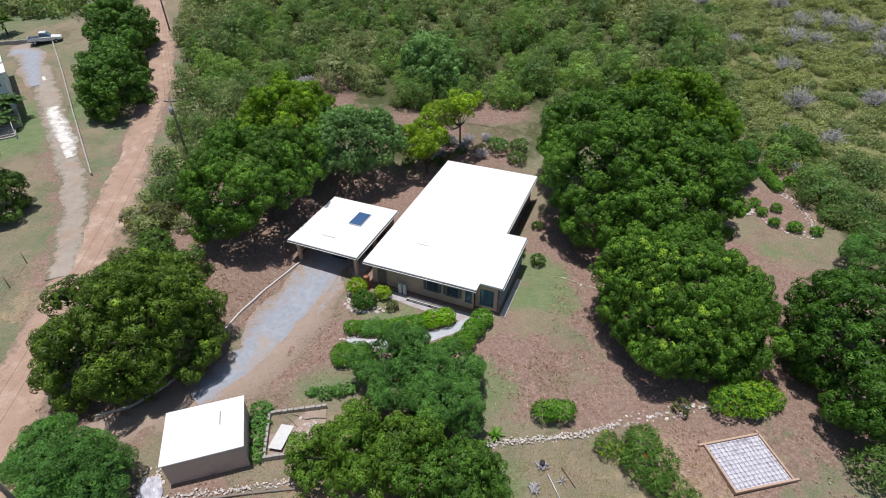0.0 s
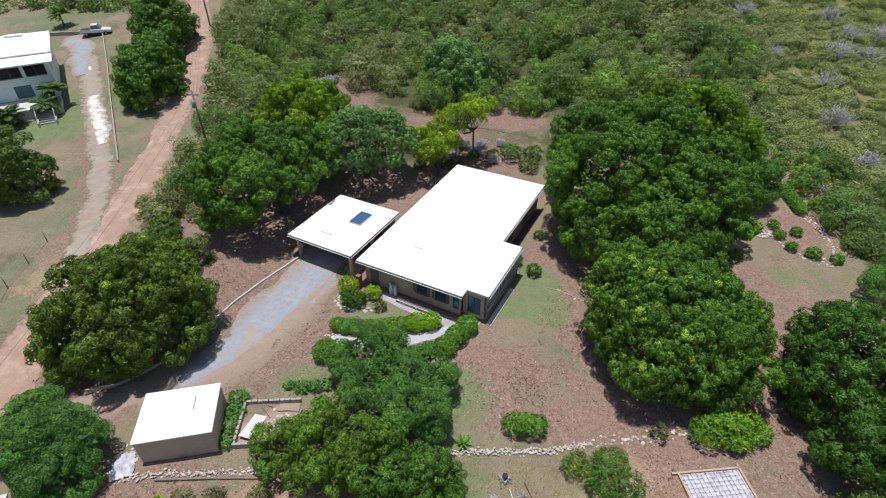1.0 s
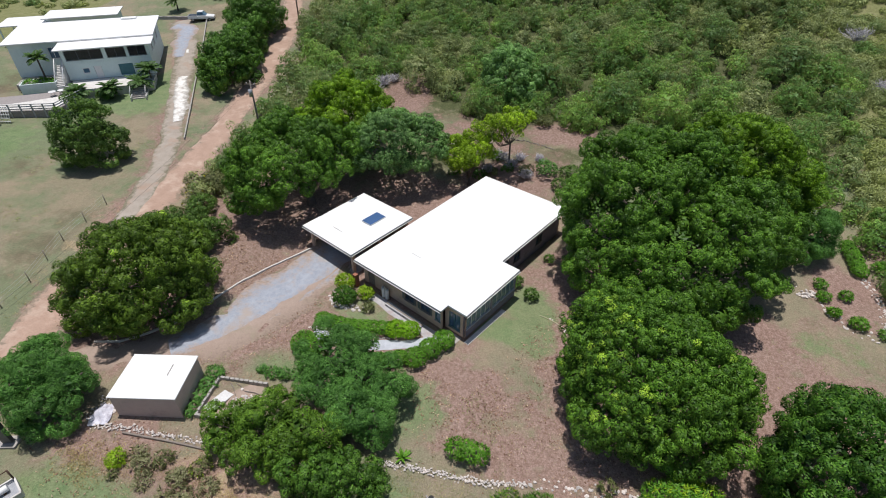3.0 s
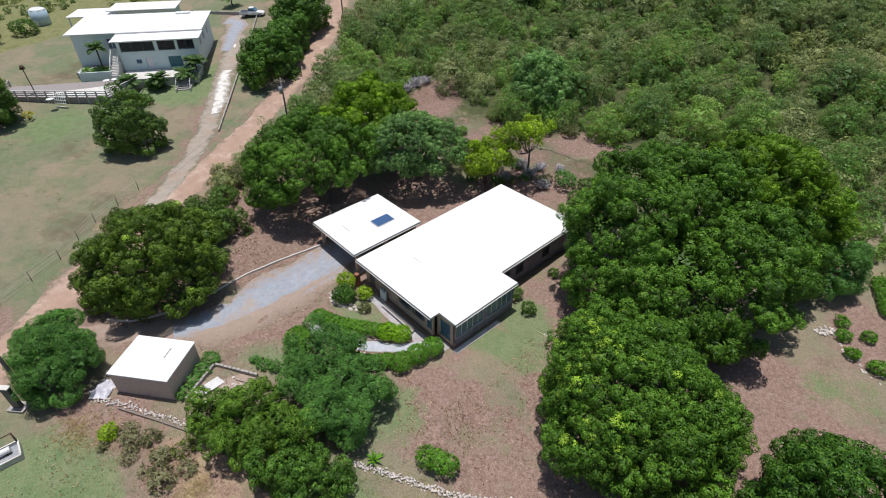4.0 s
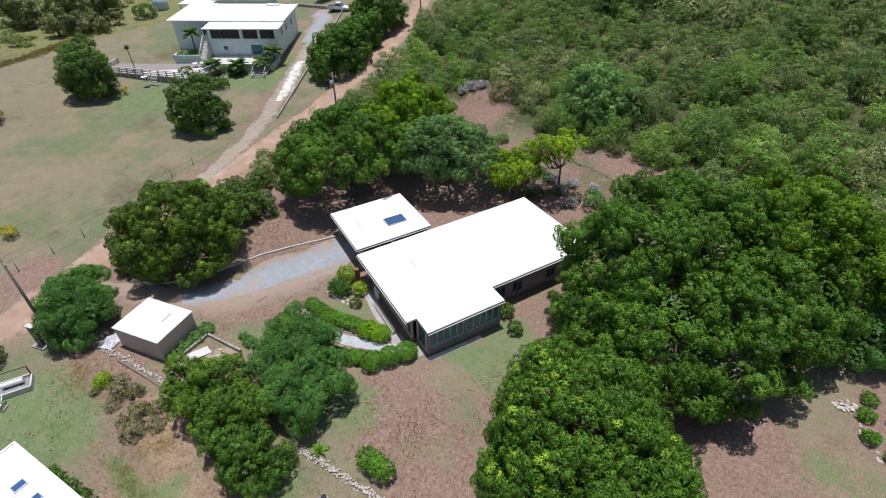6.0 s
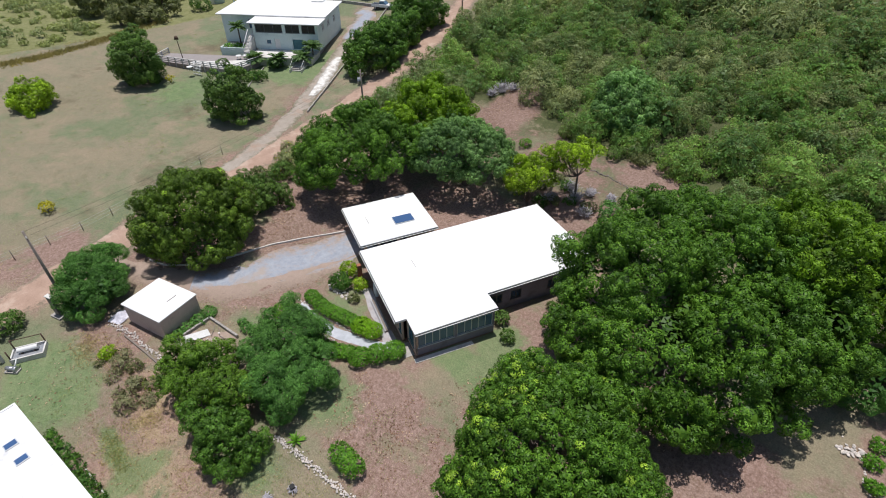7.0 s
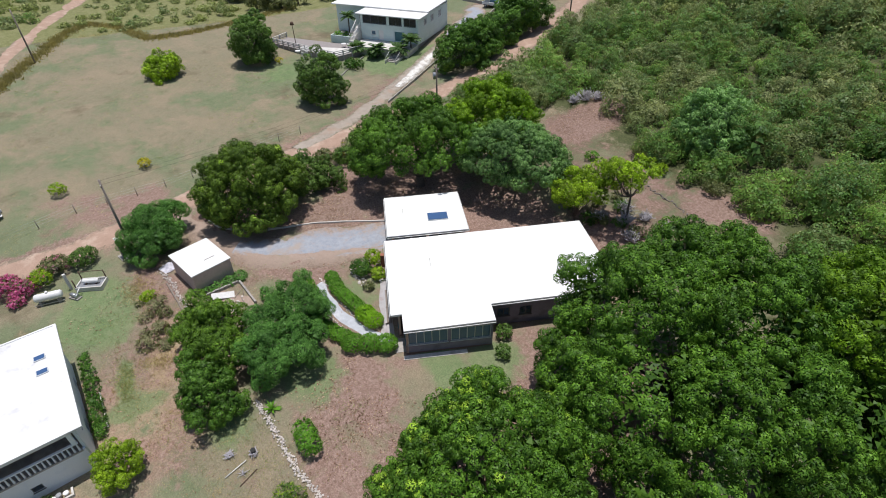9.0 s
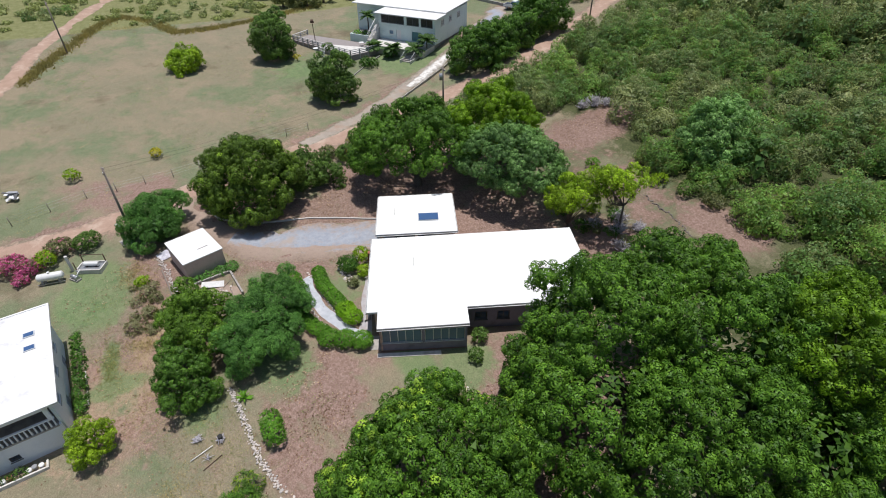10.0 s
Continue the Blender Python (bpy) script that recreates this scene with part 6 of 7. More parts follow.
bush("weeds", -4.6, 9.6, [(-5.4, -0.45, 0.15, 1.2, 0.5, 0.4), (-3.6, -0.25, 0.2, 1.3, 0.55, 0.45), (-1.8, 0.0, 0.2, 1.2, 0.6, 0.5), (0, 0.1, 0.2, 1.3, 0.55, 0.45), (1.8, 0.3, 0.2, 1.2, 0.6, 0.5), (3.2, 0.45, 0.2, 1.0, 0.55, 0.4)], "green weeds along the white house wall", LEAF_DARK, seed=330, swell=0.2)
for k, (x, y, rr) in enumerate(((36.5, 49.7, .62), (38.4, 50.4, .62), (37.0, 47.8, .6), (38.7, 46.8, .75), (40.8, 46.2, .6), (36.5, 51.5, .6), (42.3, 55.2, .8))):
    round_bush("terrace_shrub", x, y, rr, rr * 1.35, "small round bright shrub on the stony terrace", LEAF_HEDGE, 340 + k, group="terrace shrubs")
for k, (x, y, rr, m) in enumerate(((7.4, 63.3, 1.5, LEAF_FEATHER), (9.7, 60.6, 1.2, LEAF_SCRUB), (4.8, 62.6, 1.0, LEAF_OLIVE), (0.4, 62.0, .9, LEAF_OLIVE), (2.4, 62.6, .8, LEAF_DARK), (10.2, 63.2, 1.3, LEAF_SCRUB), (-9.6, 69.6, .9, LEAF_HEDGE), (-1.8, 73.0, 1.1, LEAF_LIME), (1.6, 74.2, 1.3, LEAF_SCRUB), (5.0, 74.6, 1.2, LEAF_OLIVE), (-25.7, 44.2, .6, LEAF_LIME), (-4.6, 62.0, .9, LEAF_DARK), (-2.6, 63.6, .8, LEAF_OLIVE), (-1.0, 61.4, 1.0, LEAF_DARK), (0.4, 64.9, .9, LEAF_DARK), (-1.2, 65.8, .7, LEAF_OLIVE))):
    round_bush("yard_shrub", x, y, rr, rr * 1.2, "leafy shrub in the back yard", m, 350 + k, spacing=0.28, group="back yard shrubs")
for k, (x, y, rr, m, h) in enumerate(((-31.0, 47.5, 2.0, LEAF_OLIVE, 2.2), (-29.6, 43.0, 1.8, LEAF_SCRUB, 2.0), (-30.6, 51.2, 2.2, LEAF_SCRUB, 2.6), (-31.6, 40.4, 1.2, LEAF_OLIVE, 1.4), (-29.4, 34.8, 1.4, LEAF_OLIVE, 1.6))):
    round_bush("roadside_bush", x, y, rr, h, "loose bush beside the red road", m, 360 + k, spacing=0.32, length=0.3, width=0.11, group="roadside bushes")
for k, (x, y, rr, m, s) in enumerate(((-23.9, 2.6, 1.5, LEAF_PINK, LEAF_OLIVE), (-22.9, 4.2, 1.2, LEAF_PINK, LEAF_OLIVE), (-23.6, 5.9, 1.2, LEAF_LIME, LEAF_PINK), (-25.2, 7.2, 1.4, LEAF_OLIVE, LEAF_PINK), (-25.0, 10.0, 1.4, LEAF_SCRUB, None), (-21.4, 3.6, 0.8, LEAF_PINK, LEAF_OLIVE))):
    round_bush("bougainvillea", x, y, rr, rr * 1.3, "flowering bougainvillea with magenta bracts" if m is LEAF_PINK else "green and dusky shrub beside the bougainvillea", m, 370 + k, second=s, share=(0.4 if m is LEAF_PINK else 0.12) if s else 0.0, group="flowering shrubs")
round_bush("lawn_shrub", -41.3, 8.0, 1.1, 1.6, "small round green shrub in the dry field", LEAF_LIME, 380, spacing=0.28)
round_bush("lawn_shrub", -42.8, 18.3, 0.9, 1.3, "small yellow-leaved shrub by the fence", LEAF_YELLOW, 381, spacing=0.26)
round_bush("lawn_shrub", -70.2, 45.6, 0.75, 1.3, "yellow-leaved plant below the terrace", LEAF_YELLOW, 382, spacing=0.3)
round_bush("lawn_shrub", -58.9, 57.2, 1.1, 1.5, "leafy dark shrub beside the lawn border", LEAF_DARK, 383, spacing=0.34)
round_bush("lawn_shrub", -110.5, 71.5, 2.6, 2.8, "broad green bush on the far lawn", LEAF_SCRUB, 384, spacing=0.5, length=0.4, width=0.15)
for k, (x, y, rr, top) in enumerate(((-116, 58, 4.2, 7.5), (-122, 50, 3.8, 6.5), (-121, 66, 4.4, 7.5), (-110, 52, 2.8, 4.5), (-107.5, 57.5, 3.2, 4.6), (-110, 62.5, 2.8, 4.2))):
    tree("far_tree", x, y, [dome(x, y, rr, top, rr * 0.9), dome(x + 1.5, y - 1.5, rr * 0.6, top * 0.7, rr * 0.6)], "soft olive-green tree at the edge of the far lawn", LEAF_OLIVE, seed=390 + k, group="far trees", bough=1.5, puff=0.8, leaf=0.46, wide=0.26, ragged=0.4)


def rosette(name, x, y, n, length, label, category, material, trunk=0.0, seed=1, group="", arch=0.6, base=None):
    """A palm or agave: stem with arching fronds, each frond a part."""
    r = random.Random(seed)
    z0 = gz(x, y) if base is None else base
    t = thing(name, x, y, z0, 0, label, category, group)
    if trunk:
        part("trunk", rod([(0, 0, -0.2), (0.04, 0.02, trunk * 0.5), (0.0, 0.05, trunk)], 0.16, 0.12, 8), BARK, t)
    for k in range(n):
        a, e = math.tau * k / n + r.uniform(-.2, .2), r.uniform(0.25, 1.4)
        L, V = length * r.uniform(0.8, 1.1), []
        flat = Vector((math.cos(a), math.sin(a), 0))
        side = Vector((-math.sin(a), math.cos(a), 0))
        seg, p, ang = 9, Vector((0, 0, trunk)), e
        for j in range(seg):
            d = flat * math.cos(ang) + Vector((0, 0, math.sin(ang)))
            q = p + d * L / seg
            w = L * (0.26 if trunk else 0.09) * math.sin(math.pi * (j + 0.6) / (seg + 0.6))
            up = side.cross(d)
            if trunk:
                for s in (-1, 1):
                    for h in (0.1, 0.43, 0.76):
                        b0 = p.lerp(q, h)
                        tip = b0 + side * s * w + d * w * 0.5 - Vector((0, 0, w * 0.35))
                        m = b0.lerp(tip, 0.5)
                        V += [b0, m + d * 0.075, tip, m - d * 0.075]
            else:
                V += [p - side * w, p + side * w, q + side * w * 0.9, q - side * w * 0.9]
            p, ang = q, ang - arch * 2 / seg
        part("frond", leaves_mesh("frond", np.array([tuple(v) for v in V]), [material], corners=4), material, t)


rosette("agave", 3.9, 22.4, 18, 0.85, "spiky green agave at the end of the stone wall", "agave", LEAF_HEDGE, 0.0, 401, arch=0.35)
for k, (x, y, tr) in enumerate(((-62.2, 62.8, 1.7), (-59.6, 66.4, 1.6), (-60.0, 69.2, 2.6), (-75.2, 62.6, 4.6), (-66.5, 60.5, 1.2))):
    rosette("palm", x, y, 34, 2.3 if tr < 4 else 1.9, "short feathery date palm beside the garden steps" if tr < 2.5 else "slender palm against the mint wall", "palm", LEAF_PALM, tr, 410 + k, "garden palms", arch=0.72)
rosette("palm", -80.5, 100.5, 22, 2.6, "feathery palm behind the house by the lane", "palm", LEAF_SCRUB, 2.0, 420, "garden palms")


def grass_tufts():
    r = np.random.RandomState(91)
    for material, label, areas in ((GRASS_DRY, "dry straw-coloured grass tufts", ((-6.2, 15.2, 3, 1.6, 500), (-12.5, 15.4, 4.5, 1.4, 900), (-17.5, 14.5, 2.5, 1.5, 400), (17, 19.5, 7, 3.5, 350), (-3, 13.5, 8, 3.5, 900), (4, 16.5, 7, 4, 900), (10, 17.5, 6, 3.5, 700), (-36.5, 35, 2.2, 16, 700), (-34, 3, 3, 8, 350), (30, 27, 10, 8, 300), (-9, 18, 4, 2, 150), (-103.5, 18, 1.2, 14, 500), (-103, 44, 1.2, 14, 500))),
                                   (GRASS_GREEN, "tufts of green grass", ((-4.4, 12.2, 4.6, 0.9, 500), (3, 17.5, 7, 4, 500), (9, 20.5, 5, 3, 300), (-12, 11, 4, 3, 300), (9.5, 27.5, 5, 3, 300), (36, 41, 7, 6, 300), (6, 20.5, 5, 2, 200), (-46, 53, 2, 6, 300), (-55, 72, 2.2, 9, 400), (-12, 25, 4, 2, 150), (44, 50, 5, 8, 200)))):
        P = np.concatenate([np.stack([r.normal(x, rx * 0.55, n), r.normal(y, ry * 0.55, n)], -1) for x, y, rx, ry, n in areas])
        P = P[(near_line(P[:, 0], P[:, 1], ROAD) > 2.4)]
        if material is GRASS_GREEN:
            q = np.stack([r.uniform(-101, -38, 9000), r.uniform(-4, 62, 9000)], -1)
            q = q[(wobble(q[:, 0], q[:, 1], 0.35, 51) + 0.7 * wobble(q[:, 0], q[:, 1], 1.2, 52) + r.normal(0, 0.3, len(q)) > 0.35) & (near_line(q[:, 0], q[:, 1], LANE) > 3) & (near_line(q[:, 0], q[:, 1], ROAD) > 3.5)]
            P = np.concatenate([P, q])
        k = 8
        B = np.repeat(np.concatenate([P, ground_z(P[:, 0], P[:, 1])[:, None]], 1), k, 0)
        B[:, :2] += r.normal(0, 0.12, (len(B), 2))
        way = r.normal(size=B.shape) * 0.8 + np.where(B[:, :1] < -38, 0.2, 0.35) * np.array((0, 0, 1.0))
        V = leaf_blades(B - np.array((0, 0, 0.03)), way, r.normal(size=B.shape) * np.where(B[:, :1] < -38, 0.3, 0.5) + np.array((0, 0, 1.0)), r.uniform(0.10, 0.26, len(B)), 0.035)
        tagged(new("grass_tufts", leaves_mesh("grass_tufts", V, [material])), label, "grass", kind="stuff")


grass_tufts()


def tall_grass():
    """Uncut dry grass standing along the edge of the mown lawn."""
    r = np.random.RandomState(95)
    line = [(-78, -1.6), (-92.5, 4.6), (-106, 10.5), (-112.5, 14.8), (-108, 20), (-101.3, 23.5), (-96.8, 25.4), (-97.2, 33), (-99.5, 41.9), (-104.7, 52.3), (-107, 60)]
    P = []
    for (ax, ay), (bx, by) in zip(line, line[1:]):
        n = int(math.dist((ax, ay), (bx, by)) * 60)
        f = r.uniform(size=n)
        P.append(np.stack([ax + (bx - ax) * f + r.normal(0, 0.75, n), ay + (by - ay) * f + r.normal(0, 0.75, n)], -1))
    P = np.concatenate(P)
    P = P[near_line(P[:, 0], P[:, 1], FAR_ROAD) > 1.9]
    B = np.repeat(np.concatenate([P, ground_z(P[:, 0], P[:, 1])[:, None]], 1), 3, 0)
    B[:, :2] += r.normal(0, 0.15, (len(B), 2))
    way = r.normal(size=B.shape) * 0.55 + np.array((0, 0, 0.9))
    V = leaf_blades(B - np.array((0, 0, 0.05)), way, r.normal(size=B.shape) + np.array((0, 0, 0.4)), r.uniform(0.35, 0.75, len(B)), 0.15)
    tagged(new("tall_grass", leaves_mesh("tall_grass", V, [GRASS_EDGE])), "tall uncut olive-brown grass edging the mown lawn", "grass", kind="stuff")


tall_grass()


def fallen_leaves():
    """Dry leaves lying about under the trees and over the bare yard."""
    r = np.random.RandomState(93)
    P = []
    for x, y, rx, ry, s in LITTER[2:17]:
        n = int(rx * ry * (26 if rx > 5 else 90) * s)
        a, q = r.uniform(0, math.tau, n), np.sqrt(r.uniform(size=n)) * 1.25
        P.append(np.stack([x + rx * q * np.cos(a), y + ry * q * np.sin(a)], -1))
    P.append(np.stack([r.uniform(-22, 24, 1500), r.uniform(22, 64, 1500)], -1))
    P = np.concatenate(P)
    d = np.maximum(np.abs((P[:, 0] - 1.5) * 0.386 + (P[:, 1] - 44) * 0.923) / 12, np.abs((P[:, 0] - 1.5) * 0.923 - (P[:, 1] - 44) * 0.386) / 11)
    clump = wobble(P[:, 0], P[:, 1], 0.9, 31) + 0.6 * wobble(P[:, 0], P[:, 1], 2.6, 32) + r.normal(0, 0.5, len(P))
    P = P[(d > 1) & (clump > -0.05) & (near_line(P[:, 0], P[:, 1], DRIVE[:6]) > 3.2)]
    B = np.concatenate([P, ground_z(P[:, 0], P[:, 1])[:, None] + 0.05], 1)
    way = r.normal(size=B.shape) * np.array((1, 1, 0.25))
    V = leaf_blades(B, way, np.array((0, 0, 1.0)) + 0.3 * r.normal(size=B.shape), r.uniform(0.11, 0.24, len(B)), r.uniform(0.06, 0.12, len(B)))
    tagged(new("fallen_leaves", leaves_mesh("fallen_leaves", V, [LEAF_FALLEN])), "brown and tan fallen leaves strewn over the yard", "leaf litter", kind="stuff")


fallen_leaves()
# planting at the foot of the mint house
for k, (x, y, rr, m) in enumerate(((-63.0, 63.6, 1.0, LEAF_HEDGE), (-64.2, 62.4, 0.9, LEAF_SCRUB), (-62.2, 61.8, 0.9, LEAF_DARK), (-62.6, 54.2, 0.9, LEAF_SCRUB), (-61.0, 56.6, 1.3, LEAF_DARK), (-60.4, 58.2, 1.0, LEAF_SCRUB))):
    round_bush("garden_shrub", x, y, rr, rr * 1.2, "lush green shrub below the mint house terrace", m, 430 + k, spacing=0.34, length=0.3, width=0.12, group="terrace planting")


# ---- poles, wires, fences ----
def build_poles():
    tops = {}
    for name, x, y, high in (("near", -23.9, 14.7, 9.6), ("mid", -32.0, 59.0, 8.8), ("far", -90.9, 5.3, 9.5), ("north", -50.5, 101.0, 8.5)):
        z = gz(x, y)
        p = thing("utility_pole", x, y, z, 0, "weathered wooden utility pole beside the road", "utility pole", "utility poles")
        part("pole", rod([(0, 0, -0.6), (0, 0, high * 0.5), (0, 0, high)], 0.16, 0.10, 10), TIMBER_GREY, p)
        part("cross_arm", box((-0.7, 0.7, -0.05, 0.05, high - 0.6, high - 0.48)), TIMBER_GREY, p)
        for s in (-0.6, 0.6):
            part("insulator", rod([(s, 0, high - 0.48), (s, 0, high - 0.3)], 0.05), CONCRETE_PALE, p)
        if name == "mid":
            part("transformer", rod([(0.0, -0.36, high - 2.0), (0.0, -0.36, high - 1.1)], 0.25, 0.25, 14), STEEL_GREY, p, "grey drum transformer")
        tops[name] = Vector((x, y, z + high - 0.35))
    for a, b, off in (("near", "mid", -0.5), ("near", "mid", 0.5), ("mid", "north", -0.5), ("mid", "north", 0.5), ("mid", "north", 0.1)):
        pts = []
        for k in range(17):
            f = k / 16
            q = tops[a].lerp(tops[b], f)
            pts.append((q.x + off, q.y, q.z - 1.6 * 4 * f * (1 - f) * 0.5))
        w = thing("power_line", 0, 0, 0, 0, "thin black power line sagging between poles", "power line", "power lines")
        part("cable", rod(pts, 0.009, sides=4), RUBBER, w)


def build_fences():
    line = [(-33.4, 1.5), (-35.8, 9.5), (-36.1, 20), (-37.4, 27), (-39.8, 33), (-41.0, 40)]
    f = thing("wire_fence", line[0][0], line[0][1], 0, 0, "thin post-and-wire fence along the dry field", "fence")
    pts = []
    for (ax, ay), (bx, by) in zip(line, line[1:]):
        n = max(1, int(math.dist((ax, ay), (bx, by)) / 2.9))
        pts += [(ax + (bx - ax) * k / n, ay + (by - ay) * k / n) for k in range(n)]
    pts.append(line[-1])
    for x, y in pts:
        z = gz(x, y)
        part("post", rod([(x - line[0][0], y - line[0][1], z - 0.3), (x - line[0][0] + 0.04, y - line[0][1], z + 1.35)], 0.05, 0.04, 6), TIMBER_GREY, f)
    for h in (0.45, 0.85, 1.2):
        part("wire", rod([(x - line[0][0], y - line[0][1], gz(x, y) + h) for x, y in pts], 0.007, sides=3), STEEL_GREY, f)


# ---- yard clutter ----
def build_formwork():
    """A timber frame with a steel mesh over pale ground sheet."""
    ang = math.degrees(math.atan2(22.7 - 21.85, 23.8 - 19.4))
    z = gz(22, 20.5) + 0.05
    f = thing("slab_formwork", 19.9, 18.15, z, ang, "timber formwork frame with steel mesh over white plastic", "formwork")
    w, l = 4.55, 3.75
    part("sheet", box((0.1, w - 0.1, 0.1, l - 0.1, 0.02, 0.06)), SHEET_STAINED, f, "stained white plastic ground sheet")
    for span in ((-0.05, w + 0.35, -0.04, 0.1), (-0.45, w, l - 0.1, l + 0.04), (-0.04, 0.1, 0.1, l - 0.1), (w - 0.1, w + 0.04, 0.1, l + 0.25)):
        part("plank", box((*span, -0.05, 0.22), bevel=0.008), TIMBER, f)
    r = random.Random(3)
    for k in range(13):
        x = 0.25 + (w - 0.5) * k / 12
        part("bar", rod([(x, 0.05, 0.15 + r.uniform(-.02, .02)), (x + r.uniform(-.04, .04), l - 0.05, 0.15)], 0.010, sides=5), IRON, f)
    for k in range(11):
        y = 0.25 + (l - 0.5) * k / 10
        part("bar", rod([(0.05, y, 0.18), (w - 0.05, y + r.uniform(-.04, .04), 0.18 + r.uniform(-.02, .02))], 0.010, sides=5), IRON, f)


def build_yard():
    x, y = -20.3, 6.6
    t = thing("gas_tank", x, y, gz(x, y), 82, "white horizontal gas tank on a steel cradle", "gas tank")
    bm = rod([(-1.25, 0, 0.75), (-1.22, 0, 0.75), (-1.1, 0, 0.75), (1.1, 0, 0.75), (1.22, 0, 0.75), (1.25, 0, 0.75)], 0.42, 0.42, 16)
    for v in bm.verts:
        if abs(v.co.x) > 1.15:
            s = 0.72 if abs(v.co.x) < 1.235 else 0.35
            v.co.y *= s
            v.co.z = 0.75 + (v.co.z - 0.75) * s
    part("shell", bm, PAINT_WHITE, t)
    part("valve_cap", rod([(0, 0, 1.15), (0, 0, 1.35)], 0.14, 0.12, 10), PAINT_WHITE, t)
    for s in (-0.8, 0.8):
        part("cradle", box((s - 0.1, s + 0.1, -0.4, 0.4, -0.1, 0.42)), CONCRETE, t)
    part("rail", box((-1.3, 1.3, -0.45, -0.38, 0.1, 0.18)), STEEL_GREY, t)
    x, y = -20.7, 10.4
    z = gz(x, y)
    t = thing("cistern_stand", x, y, z, 66, "concrete stand holding a white cylinder between posts", "stand")
    part("slab", box((-1.2, 1.2, -0.7, 0.7, -0.2, 0.28), bevel=0.02), STEEL_GREY, t, "dark grey slab")
    for span in ((-1.3, 1.3, -0.84, -0.703), (-1.3, 1.3, 0.703, 0.82), (1.203, 1.33, -0.7, 0.7), (-1.33, -1.203, -0.7, 0.7)):
        part("rim", box((*span, -0.2, 0.46), bevel=0.02), CONCRETE_PALE, t, "pale cement rim")
    for x1, y1 in ((-1.22, 0.72), (1.22, 0.72), (-1.22, -0.72)):
        part("post", rod([(x1, y1, 0.2), (x1, y1, 1.45)], 0.06, sides=8), IRON, t)
    part("cylinder", rod([(-0.8, 0.1, 0.6), (-0.72, 0.1, 0.6), (0.72, 0.1, 0.6), (0.8, 0.1, 0.6)], 0.24, 0.24, 14), PAINT_WHITE, t, "white steel cylinder")
    for x1 in (-0.5, 0.5):
        part("saddle", box((x1 - 0.06, x1 + 0.06, -0.15, 0.35, 0.283, 0.40)), IRON, t)
    part("cross_bar", rod([(-1.22, 0.72, 1.4), (1.22, 0.72, 1.4)], 0.04), IRON, t)
    x, y = -19.7, 8.7
    z = gz(x, y)
    t = thing("pump", x, y, z, 40, "grey pump and scrap metal heap", "pump")
    part("motor", rod([(-0.35, 0, 0.35), (0.35, 0, 0.35)], 0.2, 0.2, 12), STEEL_GREY, t)
    part("casing", rod([(0.35, 0, 0.3), (0.6, 0, 0.3)], 0.28, 0.24, 12), STEEL_GREY, t)
    part("base", box((-0.5, 0.7, -0.3, 0.3, -0.05, 0.12)), CONCRETE, t)
    part("pipe", rod([(0.5, 0, 0.5), (0.5, 0.3, 0.8), (0.2, 0.8, 0.8)], 0.05), PAINT_WHITE, t)
    t = thing("stand_pillar", -21.4, 8.4, gz(-21.4, 8.4), 10, "slim white concrete post by the pump", "post")
    part("shaft", box((-0.14, 0.14, -0.14, 0.14, -0.2, 1.9), bevel=0.02), CONCRETE_PALE, t)
    x, y = -23.9, 13.8
    t = thing("meter_pillar", x, y, gz(x, y), 20, "grey concrete meter pillar with a pale cap", "pillar")
    part("shaft", box((-0.35, 0.35, -0.16, 0.16, -0.2, 2.4), bevel=0.02), GUTTER, t)
    part("cap", box((-0.42, 0.42, -0.22, 0.22, 2.403, 2.52), bevel=0.02), CONCRETE_PALE, t)
    part("footing", box((-0.7, 0.7, -0.5, 0.5, -0.2, 0.12), bevel=0.02), CONCRETE, t)
    x, y = -19.5, 17.9
    t = thing("tarpaulin", x, y, gz(x, y), 25, "crumpled pale blue tarpaulin beside the shed", "tarpaulin")
    g = np.linspace(-1, 1, 15)
    X, Y = np.meshgrid(g, g)
    Z = np.maximum(0.04, 0.38 * (1 - X ** 2) * (1 - Y ** 2) + 0.16 * wobble(X, Y, 4.5, 81) * (1 - 0.6 * X ** 2))
    i = np.arange(225).reshape(15, 15)
    me = mesh_np("sheet", np.stack([X * (0.75 + 0.1 * wobble(X, Y, 3, 82)), Y * (0.95 + 0.1 * wobble(X, Y, 3, 83)), Z], -1).reshape(-1, 3), np.stack([i[:-1, :-1], i[:-1, 1:], i[1:, 1:], i[1:, :-1]], -1).reshape(-1, 4))
    part("sheet", me, SHEET_STAINED, t)
    # gas cylinders at the front wall
    for k in range(2):
        x, y = house_place(3.6 + 0.48 * k, 0.38)
        t = thing("gas_cylinder", x, y, 0.04, HOUSE_TURN, "tall white gas cylinder against the tan wall", "gas cylinder", "gas cylinders")
        part("shell", rod([(0, 0, 0), (0, 0, 0.06), (0, 0, 1.05), (0, 0, 1.18)], 0.2, 0.19, 14), PAINT_WHITE, t)
        part("collar", rod([(0, 0, 1.18), (0, 0, 1.32)], 0.1, 0.1, 10), STEEL_GREY, t)
    # clothes pole, wood heaps
    x, y = 8.2, 18.9
    z = gz(x, y)
    t = thing("clothes_pole", x, y, z, 105, "fallen white pole over a dark crossbar in dry grass", "pole")
    part("pole", rod([(-1.05, 0.62, 0.10), (0.75, 0.72, 0.22)], 0.035), PAINT_WHITE, t)
    part("crossbar", rod([(-0.6, -0.75, 0.05), (1.0, -0.45, 0.12)], 0.03), IRON, t)
    q = random.Random(62)
